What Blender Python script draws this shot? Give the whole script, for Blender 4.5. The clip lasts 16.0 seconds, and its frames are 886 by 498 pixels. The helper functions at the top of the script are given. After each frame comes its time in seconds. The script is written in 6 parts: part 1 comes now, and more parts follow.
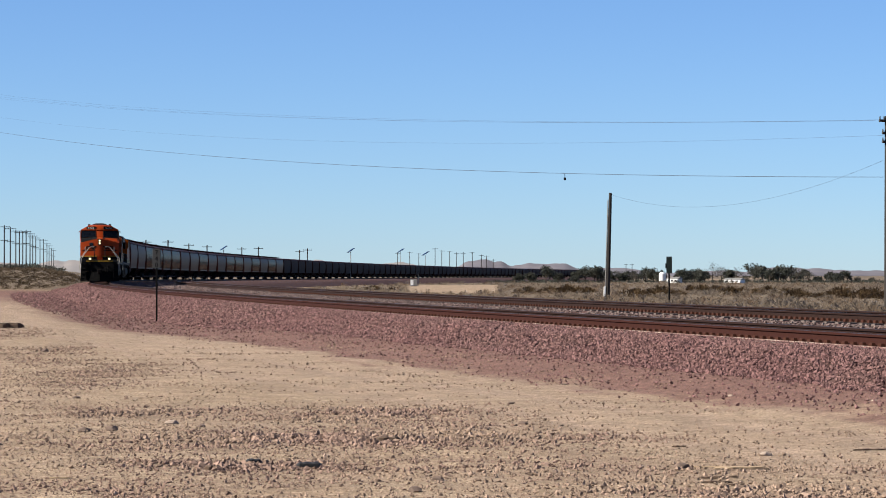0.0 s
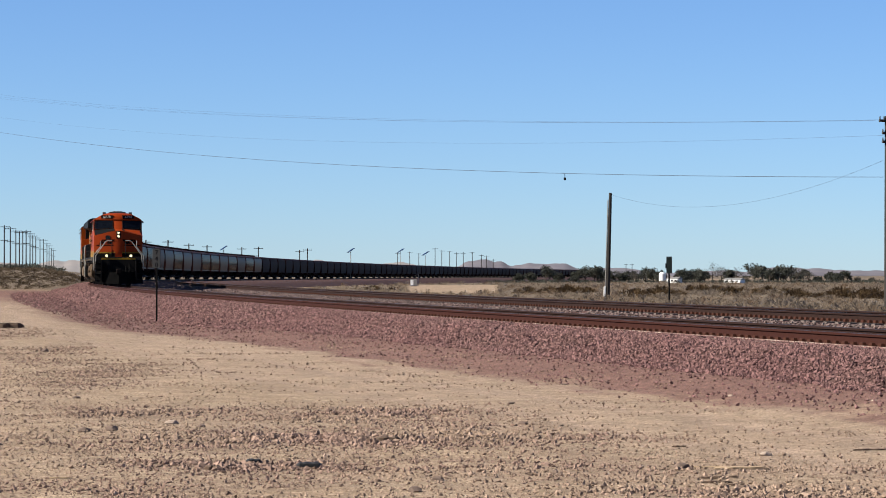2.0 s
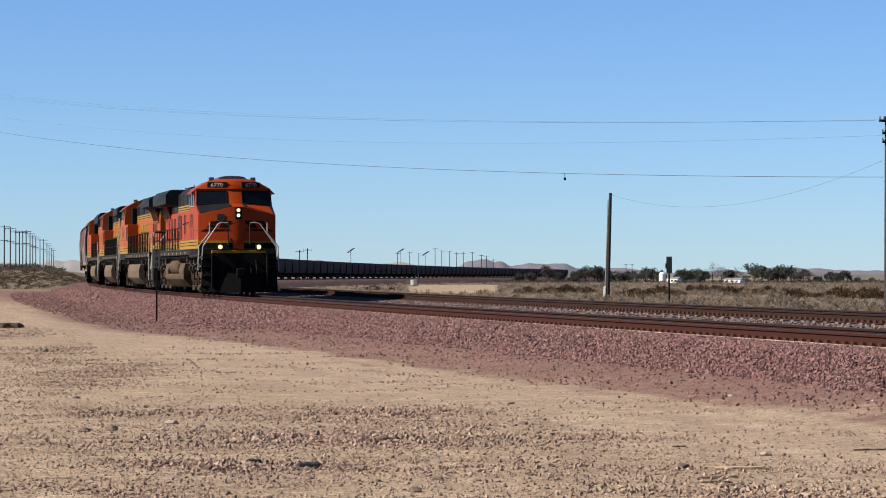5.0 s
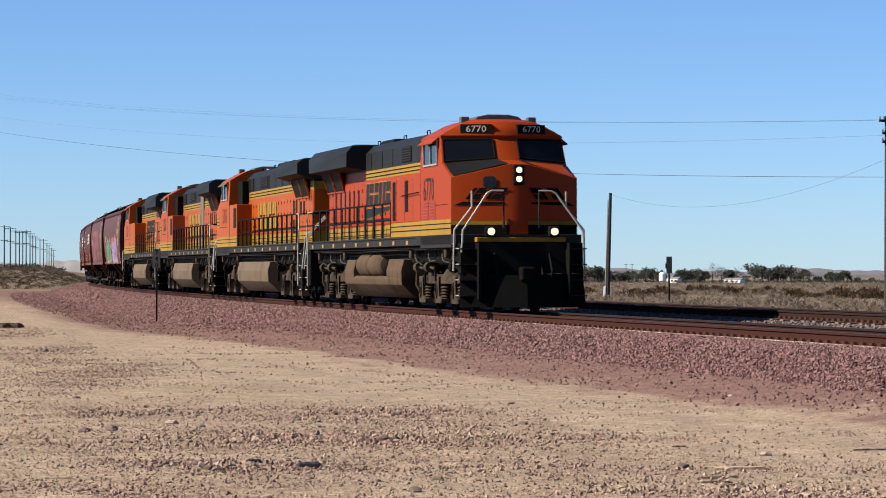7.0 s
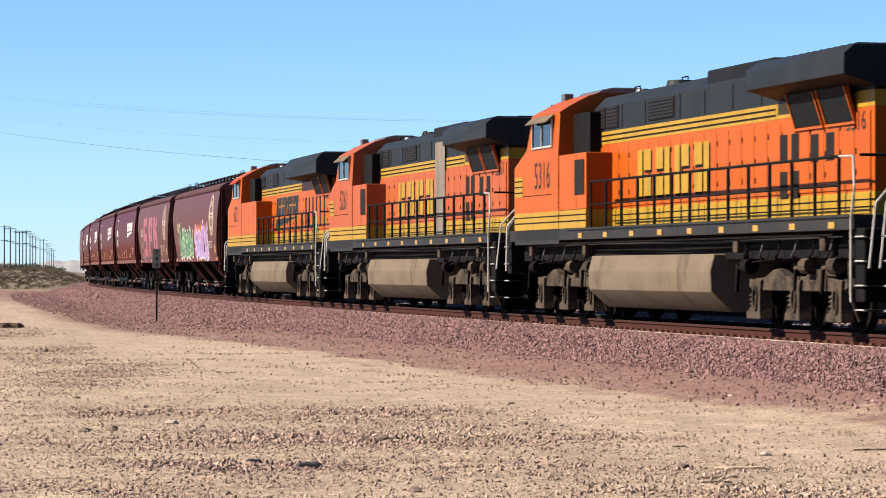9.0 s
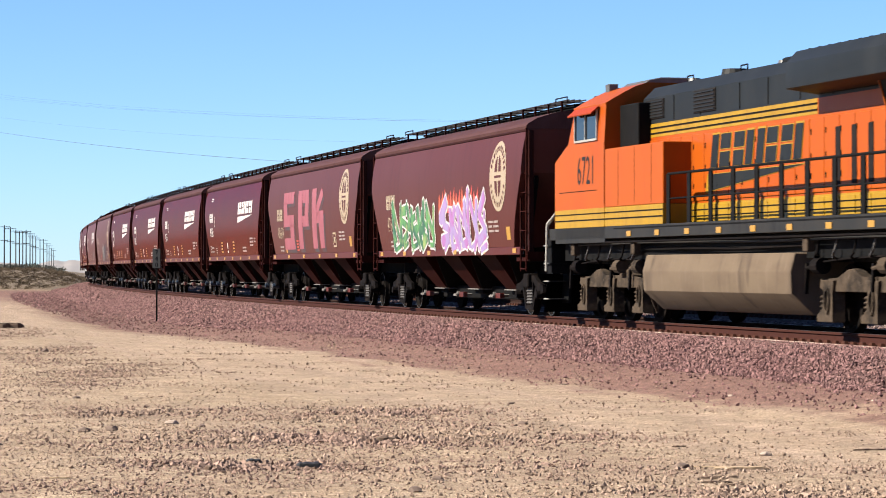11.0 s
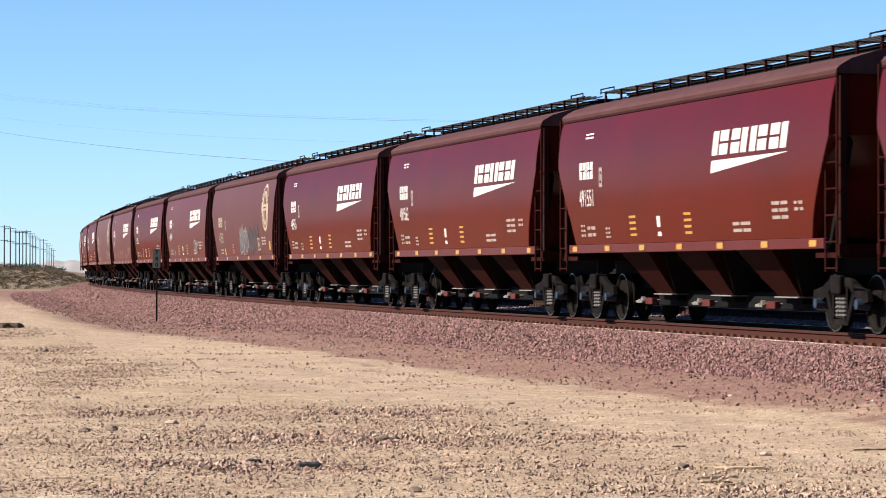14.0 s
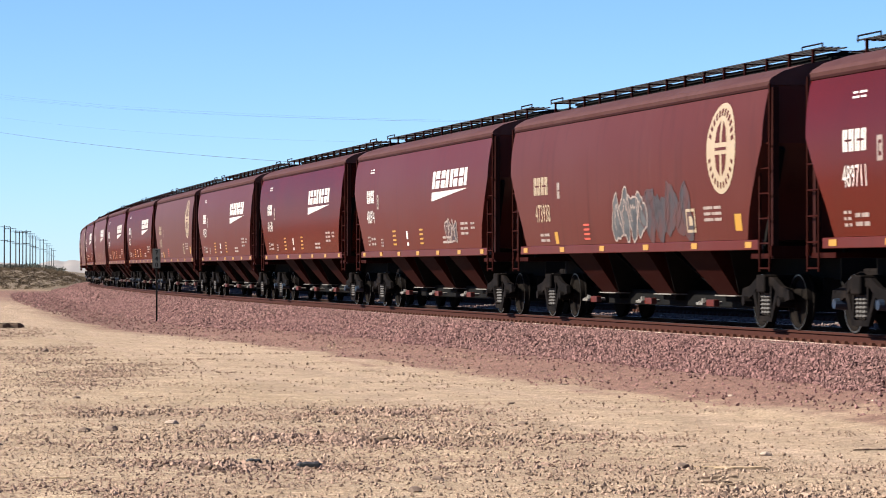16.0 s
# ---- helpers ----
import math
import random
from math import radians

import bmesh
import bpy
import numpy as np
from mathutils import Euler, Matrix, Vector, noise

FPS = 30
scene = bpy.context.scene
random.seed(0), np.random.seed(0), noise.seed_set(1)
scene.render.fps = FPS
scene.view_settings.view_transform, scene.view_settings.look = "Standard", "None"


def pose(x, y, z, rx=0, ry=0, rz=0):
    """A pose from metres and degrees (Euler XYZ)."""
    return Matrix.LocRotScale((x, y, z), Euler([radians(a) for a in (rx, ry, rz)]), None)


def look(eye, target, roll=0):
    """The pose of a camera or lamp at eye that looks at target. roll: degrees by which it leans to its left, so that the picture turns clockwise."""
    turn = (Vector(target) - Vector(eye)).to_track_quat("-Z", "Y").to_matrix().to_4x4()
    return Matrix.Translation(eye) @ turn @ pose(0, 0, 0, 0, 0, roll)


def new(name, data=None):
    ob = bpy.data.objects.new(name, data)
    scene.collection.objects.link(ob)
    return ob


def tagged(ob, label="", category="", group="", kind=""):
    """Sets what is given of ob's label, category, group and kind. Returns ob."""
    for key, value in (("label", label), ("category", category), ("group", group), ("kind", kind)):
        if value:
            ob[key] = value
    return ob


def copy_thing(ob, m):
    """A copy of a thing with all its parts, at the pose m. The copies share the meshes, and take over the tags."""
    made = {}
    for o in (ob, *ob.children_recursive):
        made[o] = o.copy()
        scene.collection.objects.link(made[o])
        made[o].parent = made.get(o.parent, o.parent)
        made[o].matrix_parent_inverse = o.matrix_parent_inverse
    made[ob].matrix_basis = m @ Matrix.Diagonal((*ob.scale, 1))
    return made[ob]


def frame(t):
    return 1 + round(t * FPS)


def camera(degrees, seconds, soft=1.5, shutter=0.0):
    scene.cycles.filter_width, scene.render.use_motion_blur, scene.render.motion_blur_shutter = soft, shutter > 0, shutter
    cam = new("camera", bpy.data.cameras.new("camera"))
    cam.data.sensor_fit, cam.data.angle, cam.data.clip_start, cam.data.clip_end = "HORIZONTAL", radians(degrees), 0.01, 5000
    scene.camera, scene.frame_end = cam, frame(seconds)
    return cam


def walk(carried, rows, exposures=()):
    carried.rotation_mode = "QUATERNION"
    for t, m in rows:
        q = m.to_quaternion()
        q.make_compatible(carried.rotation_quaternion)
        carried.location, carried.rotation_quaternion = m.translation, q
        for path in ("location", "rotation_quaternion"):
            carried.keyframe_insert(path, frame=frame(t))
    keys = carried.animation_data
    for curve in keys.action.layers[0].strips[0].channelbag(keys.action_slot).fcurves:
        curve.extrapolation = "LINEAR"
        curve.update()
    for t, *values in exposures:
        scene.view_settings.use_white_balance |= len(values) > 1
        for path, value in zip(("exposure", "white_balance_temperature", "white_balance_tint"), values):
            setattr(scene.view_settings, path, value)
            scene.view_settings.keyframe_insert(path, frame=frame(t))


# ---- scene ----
# camera: stands still beside the line, a long lens
cam = camera(16.66, 16.0, soft=0.95, shutter=0.1)
EYE = 0.978
walk(cam, [(0, pose(0, 0, EYE, 90.395, 0, 0)), (16, pose(0, 0, EYE, 90.395, 0, 0))],
     exposures=[(0, 1.48), (6.4, 1.45), (7.5, 1.68), (8.0, 1.88), (8.5, 1.94), (16, 1.94)])

# sun and sky
SUN_EL, SUN_AZ = radians(36), math.atan2(-0.975, -0.222)  # azimuth from +y towards +x
world = bpy.data.worlds.new("sky")
scene.world = world
world.use_nodes = True
wn = world.node_tree.nodes
sky = wn.new("ShaderNodeTexSky")
sky.sky_type, sky.sun_disc = "NISHITA", False
sky.sun_elevation, sky.sun_rotation = SUN_EL, SUN_AZ
sky.air_density, sky.dust_density, sky.ozone_density, sky.altitude = 0.8, 0.1, 4.15, 900
wn["Background"].inputs[1].default_value = 0.0437
tint = wn.new("ShaderNodeMix")
tint.data_type, tint.blend_type = "RGBA", "MULTIPLY"
tint.inputs[0].default_value, tint.inputs[7].default_value = 1.0, (0.69, 0.85, 1.095, 1)
world.node_tree.links.new(sky.outputs[0], tint.inputs[6])
world.node_tree.links.new(tint.outputs[2], wn["Background"].inputs[0])
sun = new("sun", bpy.data.lights.new("sun", "SUN"))
sun.data.energy, sun.data.angle, sun.data.color = 4.35, radians(0.53), (1.0, 0.93, 0.82)
sun_way = Vector((math.sin(SUN_AZ) * math.cos(SUN_EL), math.cos(SUN_AZ) * math.cos(SUN_EL), math.sin(SUN_EL)))
sun.matrix_world = look(sun_way * 100, (0, 0, 0))

# the line of the near track: curvature along its length, metres from a point beside the camera
RADII_AT = [-300, 0, 60, 120, 200, 300, 420, 600, 900, 1500, 2200]
RADII = [1436, 1442, 1497, 1971, 1762, 1419, 2872, 5753, 11095, 12550, 12550]
FALL_AT = [-300, 150, 300, 500, 800, 1500, 2200]
FALL = [0, 0, -0.037, -0.57, -1.26, -2.66, -4.06]
GU = np.arange(-300, 2200.1, 1.0)
bend = np.interp(GU, RADII_AT, 1 / np.array(RADII))
GT = np.cumsum(bend) - np.cumsum(bend)[300] - 0.26212
GX = np.cumsum(np.sin(GT)) - np.cumsum(np.sin(GT))[300] + 17.236
GY = np.cumsum(np.cos(GT)) - np.cumsum(np.cos(GT))[300] + 6.673


def track(u, lat=0.0, z=0.0):
    """A point u metres along the near track, lat metres towards the camera's side of its centre, z over the rail top."""
    x, y, t = np.interp(u, GU, GX), np.interp(u, GU, GY), np.interp(u, GU, GT)
    return np.stack([x - lat * np.cos(t), y + lat * np.sin(t), z + np.interp(u, FALL_AT, FALL) + 0 * lat], -1)


def smooth(a, b, v):
    v = np.clip((v - a) / (b - a), 0, 1)
    return v * v * (3 - 2 * v)


def ground_z(x, y):
    """Height of the desert floor under a point; arrays work too."""
    x, y = np.asarray(x, float), np.asarray(y, float)
    fwd = np.maximum(y, 1.0)
    a = -x / fwd
    left = smooth(0.105, 0.135, a) * (y > 0)
    fall = -0.0029 * np.clip(fwd - 60, 0, 2500) * (1 - left)
    rise = 1.7 * smooth(230, 520, fwd) * left
    lat, u = off_track(x, y), np.interp(y, GY[200:], GU[200:])
    bank = 0.19 * smooth(5.6, 2.9, lat) * (lat > 0) * smooth(100, 75, u)  # silt washed against the foot of the ballast
    return -0.8 + fall + rise + 0.9 * left * smooth(520, 1500, fwd) + bank


# ---- materials
TONE = 0.4  # takes the colours below, as they look in full sun, to reflectance


def mat(name, base, rough=0.7, metal=0.0, spots=(), bump=0.0, bump_scale=40, spec=0.4, coat=0.0, space="object"):
    """A procedural surface. spots: (scale, low, high, colour, amount) layers of noise over the base colour."""
    m = bpy.data.materials.new(name)
    m.use_nodes = True
    nt = m.node_tree
    b = nt.nodes["Principled BSDF"]
    b.inputs["Roughness"].default_value, b.inputs["Metallic"].default_value = rough, metal
    b.inputs["Specular IOR Level"].default_value = spec
    b.inputs["Coat Weight"].default_value = coat
    co = nt.nodes.new("ShaderNodeTexCoord").outputs["Object"] if space == "object" else nt.nodes.new("ShaderNodeNewGeometry").outputs["Position"]
    rgb = nt.nodes.new("ShaderNodeRGB")
    rgb.outputs[0].default_value = (*(TONE * c for c in base), 1)
    last = rgb.outputs[0]
    for scale, low, high, colour, amount in spots:
        mp = nt.nodes.new("ShaderNodeMapping")
        mp.inputs["Scale"].default_value = scale if isinstance(scale, tuple) else (scale,) * 3
        nt.links.new(co, mp.inputs["Vector"])
        no = nt.nodes.new("ShaderNodeTexNoise")
        no.inputs["Scale"].default_value, no.inputs["Detail"].default_value = 1.0, 5
        nt.links.new(mp.outputs[0], no.inputs["Vector"])
        mr = nt.nodes.new("ShaderNodeMapRange")
        mr.inputs[1].default_value, mr.inputs[2].default_value, mr.inputs[4].default_value = low, high, amount
        nt.links.new(no.outputs["Fac"], mr.inputs[0])
        mx = nt.nodes.new("ShaderNodeMix")
        mx.data_type = "RGBA"
        mx.inputs[7].default_value = (*(TONE * c for c in colour), 1)
        nt.links.new(mr.outputs[0], mx.inputs[0])
        nt.links.new(last, mx.inputs[6])
        last = mx.outputs[2]
    nt.links.new(last, b.inputs["Base Color"])
    if bump:
        no = nt.nodes.new("ShaderNodeTexNoise")
        no.inputs["Scale"].default_value, no.inputs["Detail"].default_value = bump_scale, 4
        nt.links.new(co, no.inputs["Vector"])
        bp = nt.nodes.new("ShaderNodeBump")
        bp.inputs["Strength"].default_value, bp.inputs["Distance"].default_value = 0.6, bump
        nt.links.new(no.outputs["Fac"], bp.inputs["Height"])
        nt.links.new(bp.outputs[0], b.inputs["Normal"])
    return m


def varied(m, low, high):
    """Let a material's brightness differ from island to island of its mesh."""
    nt = m.node_tree
    b = nt.nodes["Principled BSDF"]
    src = b.inputs["Base Color"].links[0].from_socket
    geo = nt.nodes.new("ShaderNodeNewGeometry")
    mr = nt.nodes.new("ShaderNodeMapRange")
    mr.inputs[3].default_value, mr.inputs[4].default_value = low, high
    nt.links.new(geo.outputs["Random Per Island"], mr.inputs[0])
    hs = nt.nodes.new("ShaderNodeHueSaturation")
    nt.links.new(mr.outputs[0], hs.inputs["Value"])
    nt.links.new(src, hs.inputs["Color"])
    nt.links.new(hs.outputs[0], b.inputs["Base Color"])
    return m


def thin(m, amount=0.5):
    """Let thin leaves and twigs pass light through."""
    nt = m.node_tree
    b = nt.nodes["Principled BSDF"]
    tr, mx = nt.nodes.new("ShaderNodeBsdfTranslucent"), nt.nodes.new("ShaderNodeMixShader")
    nt.links.new(b.inputs["Base Color"].links[0].from_socket, tr.inputs["Color"])
    mx.inputs[0].default_value = amount
    nt.links.new(b.outputs[0], mx.inputs[1])
    nt.links.new(tr.outputs[0], mx.inputs[2])
    nt.links.new(mx.outputs[0], nt.nodes["Material Output"].inputs["Surface"])
    return m


def lacquer(m, amount, rough, grazing=0.125):
    """A thin gloss over a weathered paint, stronger where the surface is seen edge-on."""
    nt = m.node_tree
    b = nt.nodes["Principled BSDF"]
    b.inputs["Specular IOR Level"].default_value = 0.0
    gl, mx = nt.nodes.new("ShaderNodeBsdfGlossy"), nt.nodes.new("ShaderNodeMixShader")
    gl.inputs["Roughness"].default_value = rough
    edge, span = nt.nodes.new("ShaderNodeLayerWeight"), nt.nodes.new("ShaderNodeMapRange")
    for k, v in enumerate((0.66, 0.97, amount, amount + grazing)):
        span.inputs[k + 1].default_value = v
    nt.links.new(edge.outputs["Facing"], span.inputs[0])
    nt.links.new(span.outputs[0], mx.inputs[0])
    nt.links.new(b.outputs[0], mx.inputs[1])
    nt.links.new(gl.outputs[0], mx.inputs[2])
    nt.links.new(mx.outputs[0], nt.nodes["Material Output"].inputs["Surface"])
    return m


def glow(name, colour, strength):
    m = bpy.data.materials.new(name)
    m.use_nodes = True
    b = m.node_tree.nodes["Principled BSDF"]
    b.inputs["Base Color"].default_value = (*colour, 1)
    b.inputs["Emission Color"].default_value = (*colour, 1)
    b.inputs["Emission Strength"].default_value = strength
    return m


M = {}
M["rust"] = mat("rusty_steel", (0.068, 0.0175, 0.0105), 0.85, 0, [(9, 0.4, 0.7, (0.085, 0.026, 0.015), 0.7), (60, 0.45, 0.7, (0.05, 0.017, 0.011), 0.6)], 0.003, 90, spec=0.12)
M["dark_rust"] = mat("sooty_rusty_steel", (0.042, 0.018, 0.0125), 0.85, 0, [(9, 0.4, 0.7, (0.055, 0.026, 0.018), 0.7), (60, 0.45, 0.7, (0.028, 0.013, 0.01), 0.6)], 0.003, 90, spec=0.12)
M["clip"] = mat("rusty_clip", (0.1, 0.036, 0.021), 0.85, 0, [(30, 0.4, 0.7, (0.07, 0.025, 0.015), 0.7)], spec=0.1)
M["railtop"] = mat("worn_rail_head", (0.16, 0.145, 0.135), 0.4, 0.8, [(14, 0.4, 0.7, (0.1, 0.085, 0.075), 0.6)])
M["tie"] = mat("old_concrete", (0.29, 0.235, 0.205), 0.9, 0, [(12, 0.4, 0.7, (0.18, 0.13, 0.11), 0.8)], 0.004, 50, spec=0.06)
# Pale colour standing in for sun on tie ends and shoulder stones.
M["lit_foot"] = mat("painted_lit_foot", (0.62, 0.48, 0.4), 0.95, 0, [(1.5, 0.45, 0.58, (0.3, 0.18, 0.15), 0.85), (9, 0.48, 0.6, (0.28, 0.16, 0.14), 0.8)], spec=0.05, space="world")
M["ballast"] = varied(mat("pink_ballast", (0.335, 0.185, 0.17), 0.95, 0, [(0.35, 0.4, 0.65, (0.335, 0.2, 0.175), 0.7), (3, 0.4, 0.7, (0.255, 0.132, 0.126), 0.6)], 0.004, 30, spec=0.1, space="world"), 0.48, 1.6)
# Darker than the loose stones, to paint shade into the gaps between them.
M["ballast_bed"] = mat("pink_ballast_bed", (0.2, 0.112, 0.1), 0.95, 0, [(22, 0.42, 0.6, (0.14, 0.076, 0.07), 0.85), (14, 0.55, 0.7, (0.38, 0.24, 0.21), 0.7), (0.3, 0.4, 0.65, (0.2, 0.125, 0.105), 0.5)], 0.05, 18, spec=0.06, space="world")
M["ballast_grey"] = varied(mat("grey_ballast", (0.26, 0.18, 0.16), 0.9, 0, [(0.5, 0.4, 0.65, (0.27, 0.22, 0.2), 0.7)], 0.004, 30, spec=0.06, space="world"), 0.5, 1.6)
M["gravel"] = varied(mat("desert_gravel", (0.57, 0.41, 0.3), 0.95, 0, [(0.5, 0.42, 0.58, (0.47, 0.315, 0.245), 0.9)], 0.003, 40, spec=0.1, space="world"), 0.6, 1.35)
M["pole"] = mat("creosoted_wood", (0.03, 0.024, 0.02), 0.9, 0, [((30, 30, 1.5), 0.4, 0.7, (0.07, 0.055, 0.045), 0.8)], 0.01, 20)
# Dark fittings; on the wagons the near-black also paints in underbody and end shade.
M["dark"] = mat("dark_and_shaded_metal", (0.01, 0.01, 0.01), 0.8, 0, [(3, 0.4, 0.7, (0.02, 0.017, 0.015), 0.7)], spec=0.04)
M["wire"] = mat("weathered_wire", (0.06, 0.06, 0.06), 0.5, 0.5)
M["white"] = mat("white_paint", (1.7, 1.68, 1.6), 0.5, 0, [(8, 0.5, 0.75, (1.2, 1.1, 0.95), 0.6)])


# ---- mesh helpers
def mesh_of(name, bm, material):
    me = bpy.data.meshes.new(name)
    bmesh.ops.recalc_face_normals(bm, faces=bm.faces)
    bm.to_mesh(me)
    bm.free()
    me.materials.append(material)
    me.polygons.foreach_set("use_smooth", [True] * len(me.polygons))
    me.set_sharp_from_angle(angle=radians(19))
    return me


def part(name, bm, material, parent=None, label=""):
    ob = new(name, mesh_of(name, bm, material))
    ob.parent = parent
    return tagged(ob, label) if label else ob


def thing(name, label, category, group="", kind=""):
    return tagged(new(name), label, category, group, kind)


def box(bm, x0, x1, y0, y1, z0, z1, bevel=0.0):
    r = bmesh.ops.create_cube(bm, size=1, matrix=Matrix.LocRotScale(((x0 + x1) / 2, (y0 + y1) / 2, (z0 + z1) / 2), None, (abs(x1 - x0), abs(y1 - y0), abs(z1 - z0))))
    if bevel:
        es = list({e for v in r["verts"] for e in v.link_edges})
        bmesh.ops.bevel(bm, geom=es, offset=bevel, segments=2, affect="EDGES", profile=0.5)
    return bm


def rod(bm, p, q, r, n=8, r2=None):
    p, q = Vector(p), Vector(q)
    m = Matrix.Translation((p + q) / 2) @ (q - p).to_track_quat("Z", "Y").to_matrix().to_4x4()
    bmesh.ops.create_cone(bm, cap_ends=True, segments=n, radius1=r, radius2=r if r2 is None else r2, depth=(q - p).length, matrix=m)
    return bm


def lathe(bm, profile, x, y, n=8):
    """Turn a profile of (radius, z) round an upright axis."""
    rings = [[(x + r * math.cos(6.2832 * k / n), y + r * math.sin(6.2832 * k / n), z) for k in range(n)] for r, z in profile]
    return loft(bm, rings)


def loft(bm, rings):
    """Stacked rings of equal count, closed at both ends."""
    vs = [[bm.verts.new(p) for p in r] for r in rings]
    n = len(rings[0])
    for a, b in zip(vs, vs[1:]):
        for i in range(n):
            bm.faces.new((a[i], a[(i + 1) % n], b[(i + 1) % n], b[i]))
    bm.faces.new(vs[0][::-1])
    bm.faces.new(vs[-1])
    return bm


def bent(bm, pts, r, n=6):
    for p, q in zip(pts, pts[1:]):
        rod(bm, p, q, r, n)
    return bm


def prism(bm, outline, a, b, axis="y", bevel=0.0):
    """Extrude a closed outline between a and b along an axis. Outline pairs: (x,z) for y, (y,z) for x, (x,y) for z."""
    def at(p, d):
        return {"y": (p[0], d, p[1]), "x": (d, p[0], p[1]), "z": (p[0], p[1], d)}[axis]
    lo, hi = [bm.verts.new(at(p, a)) for p in outline], [bm.verts.new(at(p, b)) for p in outline]
    n = len(outline)
    fs = [bm.faces.new(lo[::-1]), bm.faces.new(hi)]
    fs += [bm.faces.new((lo[i], lo[(i + 1) % n], hi[(i + 1) % n], hi[i])) for i in range(n)]
    if bevel:
        bmesh.ops.bevel(bm, geom=list({e for f in fs for e in f.edges}), offset=bevel, segments=2, affect="EDGES", profile=0.5)
    return bm


def nb():
    return bmesh.new()


def sweep(profile, us, closed=False):
    """A mesh that follows the near track: profile pairs (lat, z)."""
    v, f = [], []
    k = len(profile)
    for u in us:
        v += [tuple(track(u, a, b)) for a, b in profile]
    seg = k if closed else k - 1
    for i in range(len(us) - 1):
        for j in range(seg):
            j2 = (j + 1) % k
            f.append((i * k + j, i * k + j2, (i + 1) * k + j2, (i + 1) * k + j))
    me = bpy.data.meshes.new("sweep")
    me.from_pydata(v, [], f)
    bm = bmesh.new()
    bm.from_mesh(me)
    return bm


def scatter(name, points, sizes, material, seed, squash=0.7, parent=None, tilt=0.6):
    """Many small angular stones as one mesh; each a dented octahedron."""
    rng = np.random.default_rng(seed)
    n = len(points)
    base = np.array([(1, 0, 0), (-1, 0, 0), (0, 1, 0), (0, -1, 0), (0, 0, 1), (0, 0, -1)], float)
    tri = np.array([(0, 2, 4), (2, 1, 4), (1, 3, 4), (3, 0, 4), (2, 0, 5), (1, 2, 5), (3, 1, 5), (0, 3, 5)])
    v = base[None] * rng.uniform(0.65, 1.25, (n, 6, 1)) + rng.uniform(-0.3, 0.3, (n, 6, 3))
    v[:, :, 2] *= squash
    a, b = rng.uniform(0, 2 * np.pi, n), rng.uniform(-tilt, tilt, n)
    ca, sa, cb, sb = np.cos(a)[:, None], np.sin(a)[:, None], np.cos(b)[:, None], np.sin(b)[:, None]
    x, z = v[:, :, 0] * cb - v[:, :, 2] * sb, v[:, :, 0] * sb + v[:, :, 2] * cb
    y = v[:, :, 1]
    v = np.stack([x * ca - y * sa, x * sa + y * ca, z], -1) * np.asarray(sizes)[:, None, None] + np.asarray(points)[:, None]
    me = bpy.data.meshes.new(name)
    faces = (tri[None] + 6 * np.arange(n)[:, None, None]).reshape(-1, 3)
    me.vertices.add(6 * n)
    me.vertices.foreach_set("co", v.reshape(-1))
    me.loops.add(24 * n)
    me.loops.foreach_set("vertex_index", faces.reshape(-1).astype(np.int32))
    me.polygons.add(8 * n)
    me.polygons.foreach_set("loop_start", np.arange(0, 24 * n, 3, dtype=np.int32))
    me.polygons.foreach_set("use_smooth", [False] * (8 * n))
    me.update(calc_edges=True)
    me.materials.append(material)
    ob = new(name, me)
    ob.parent = parent
    return ob
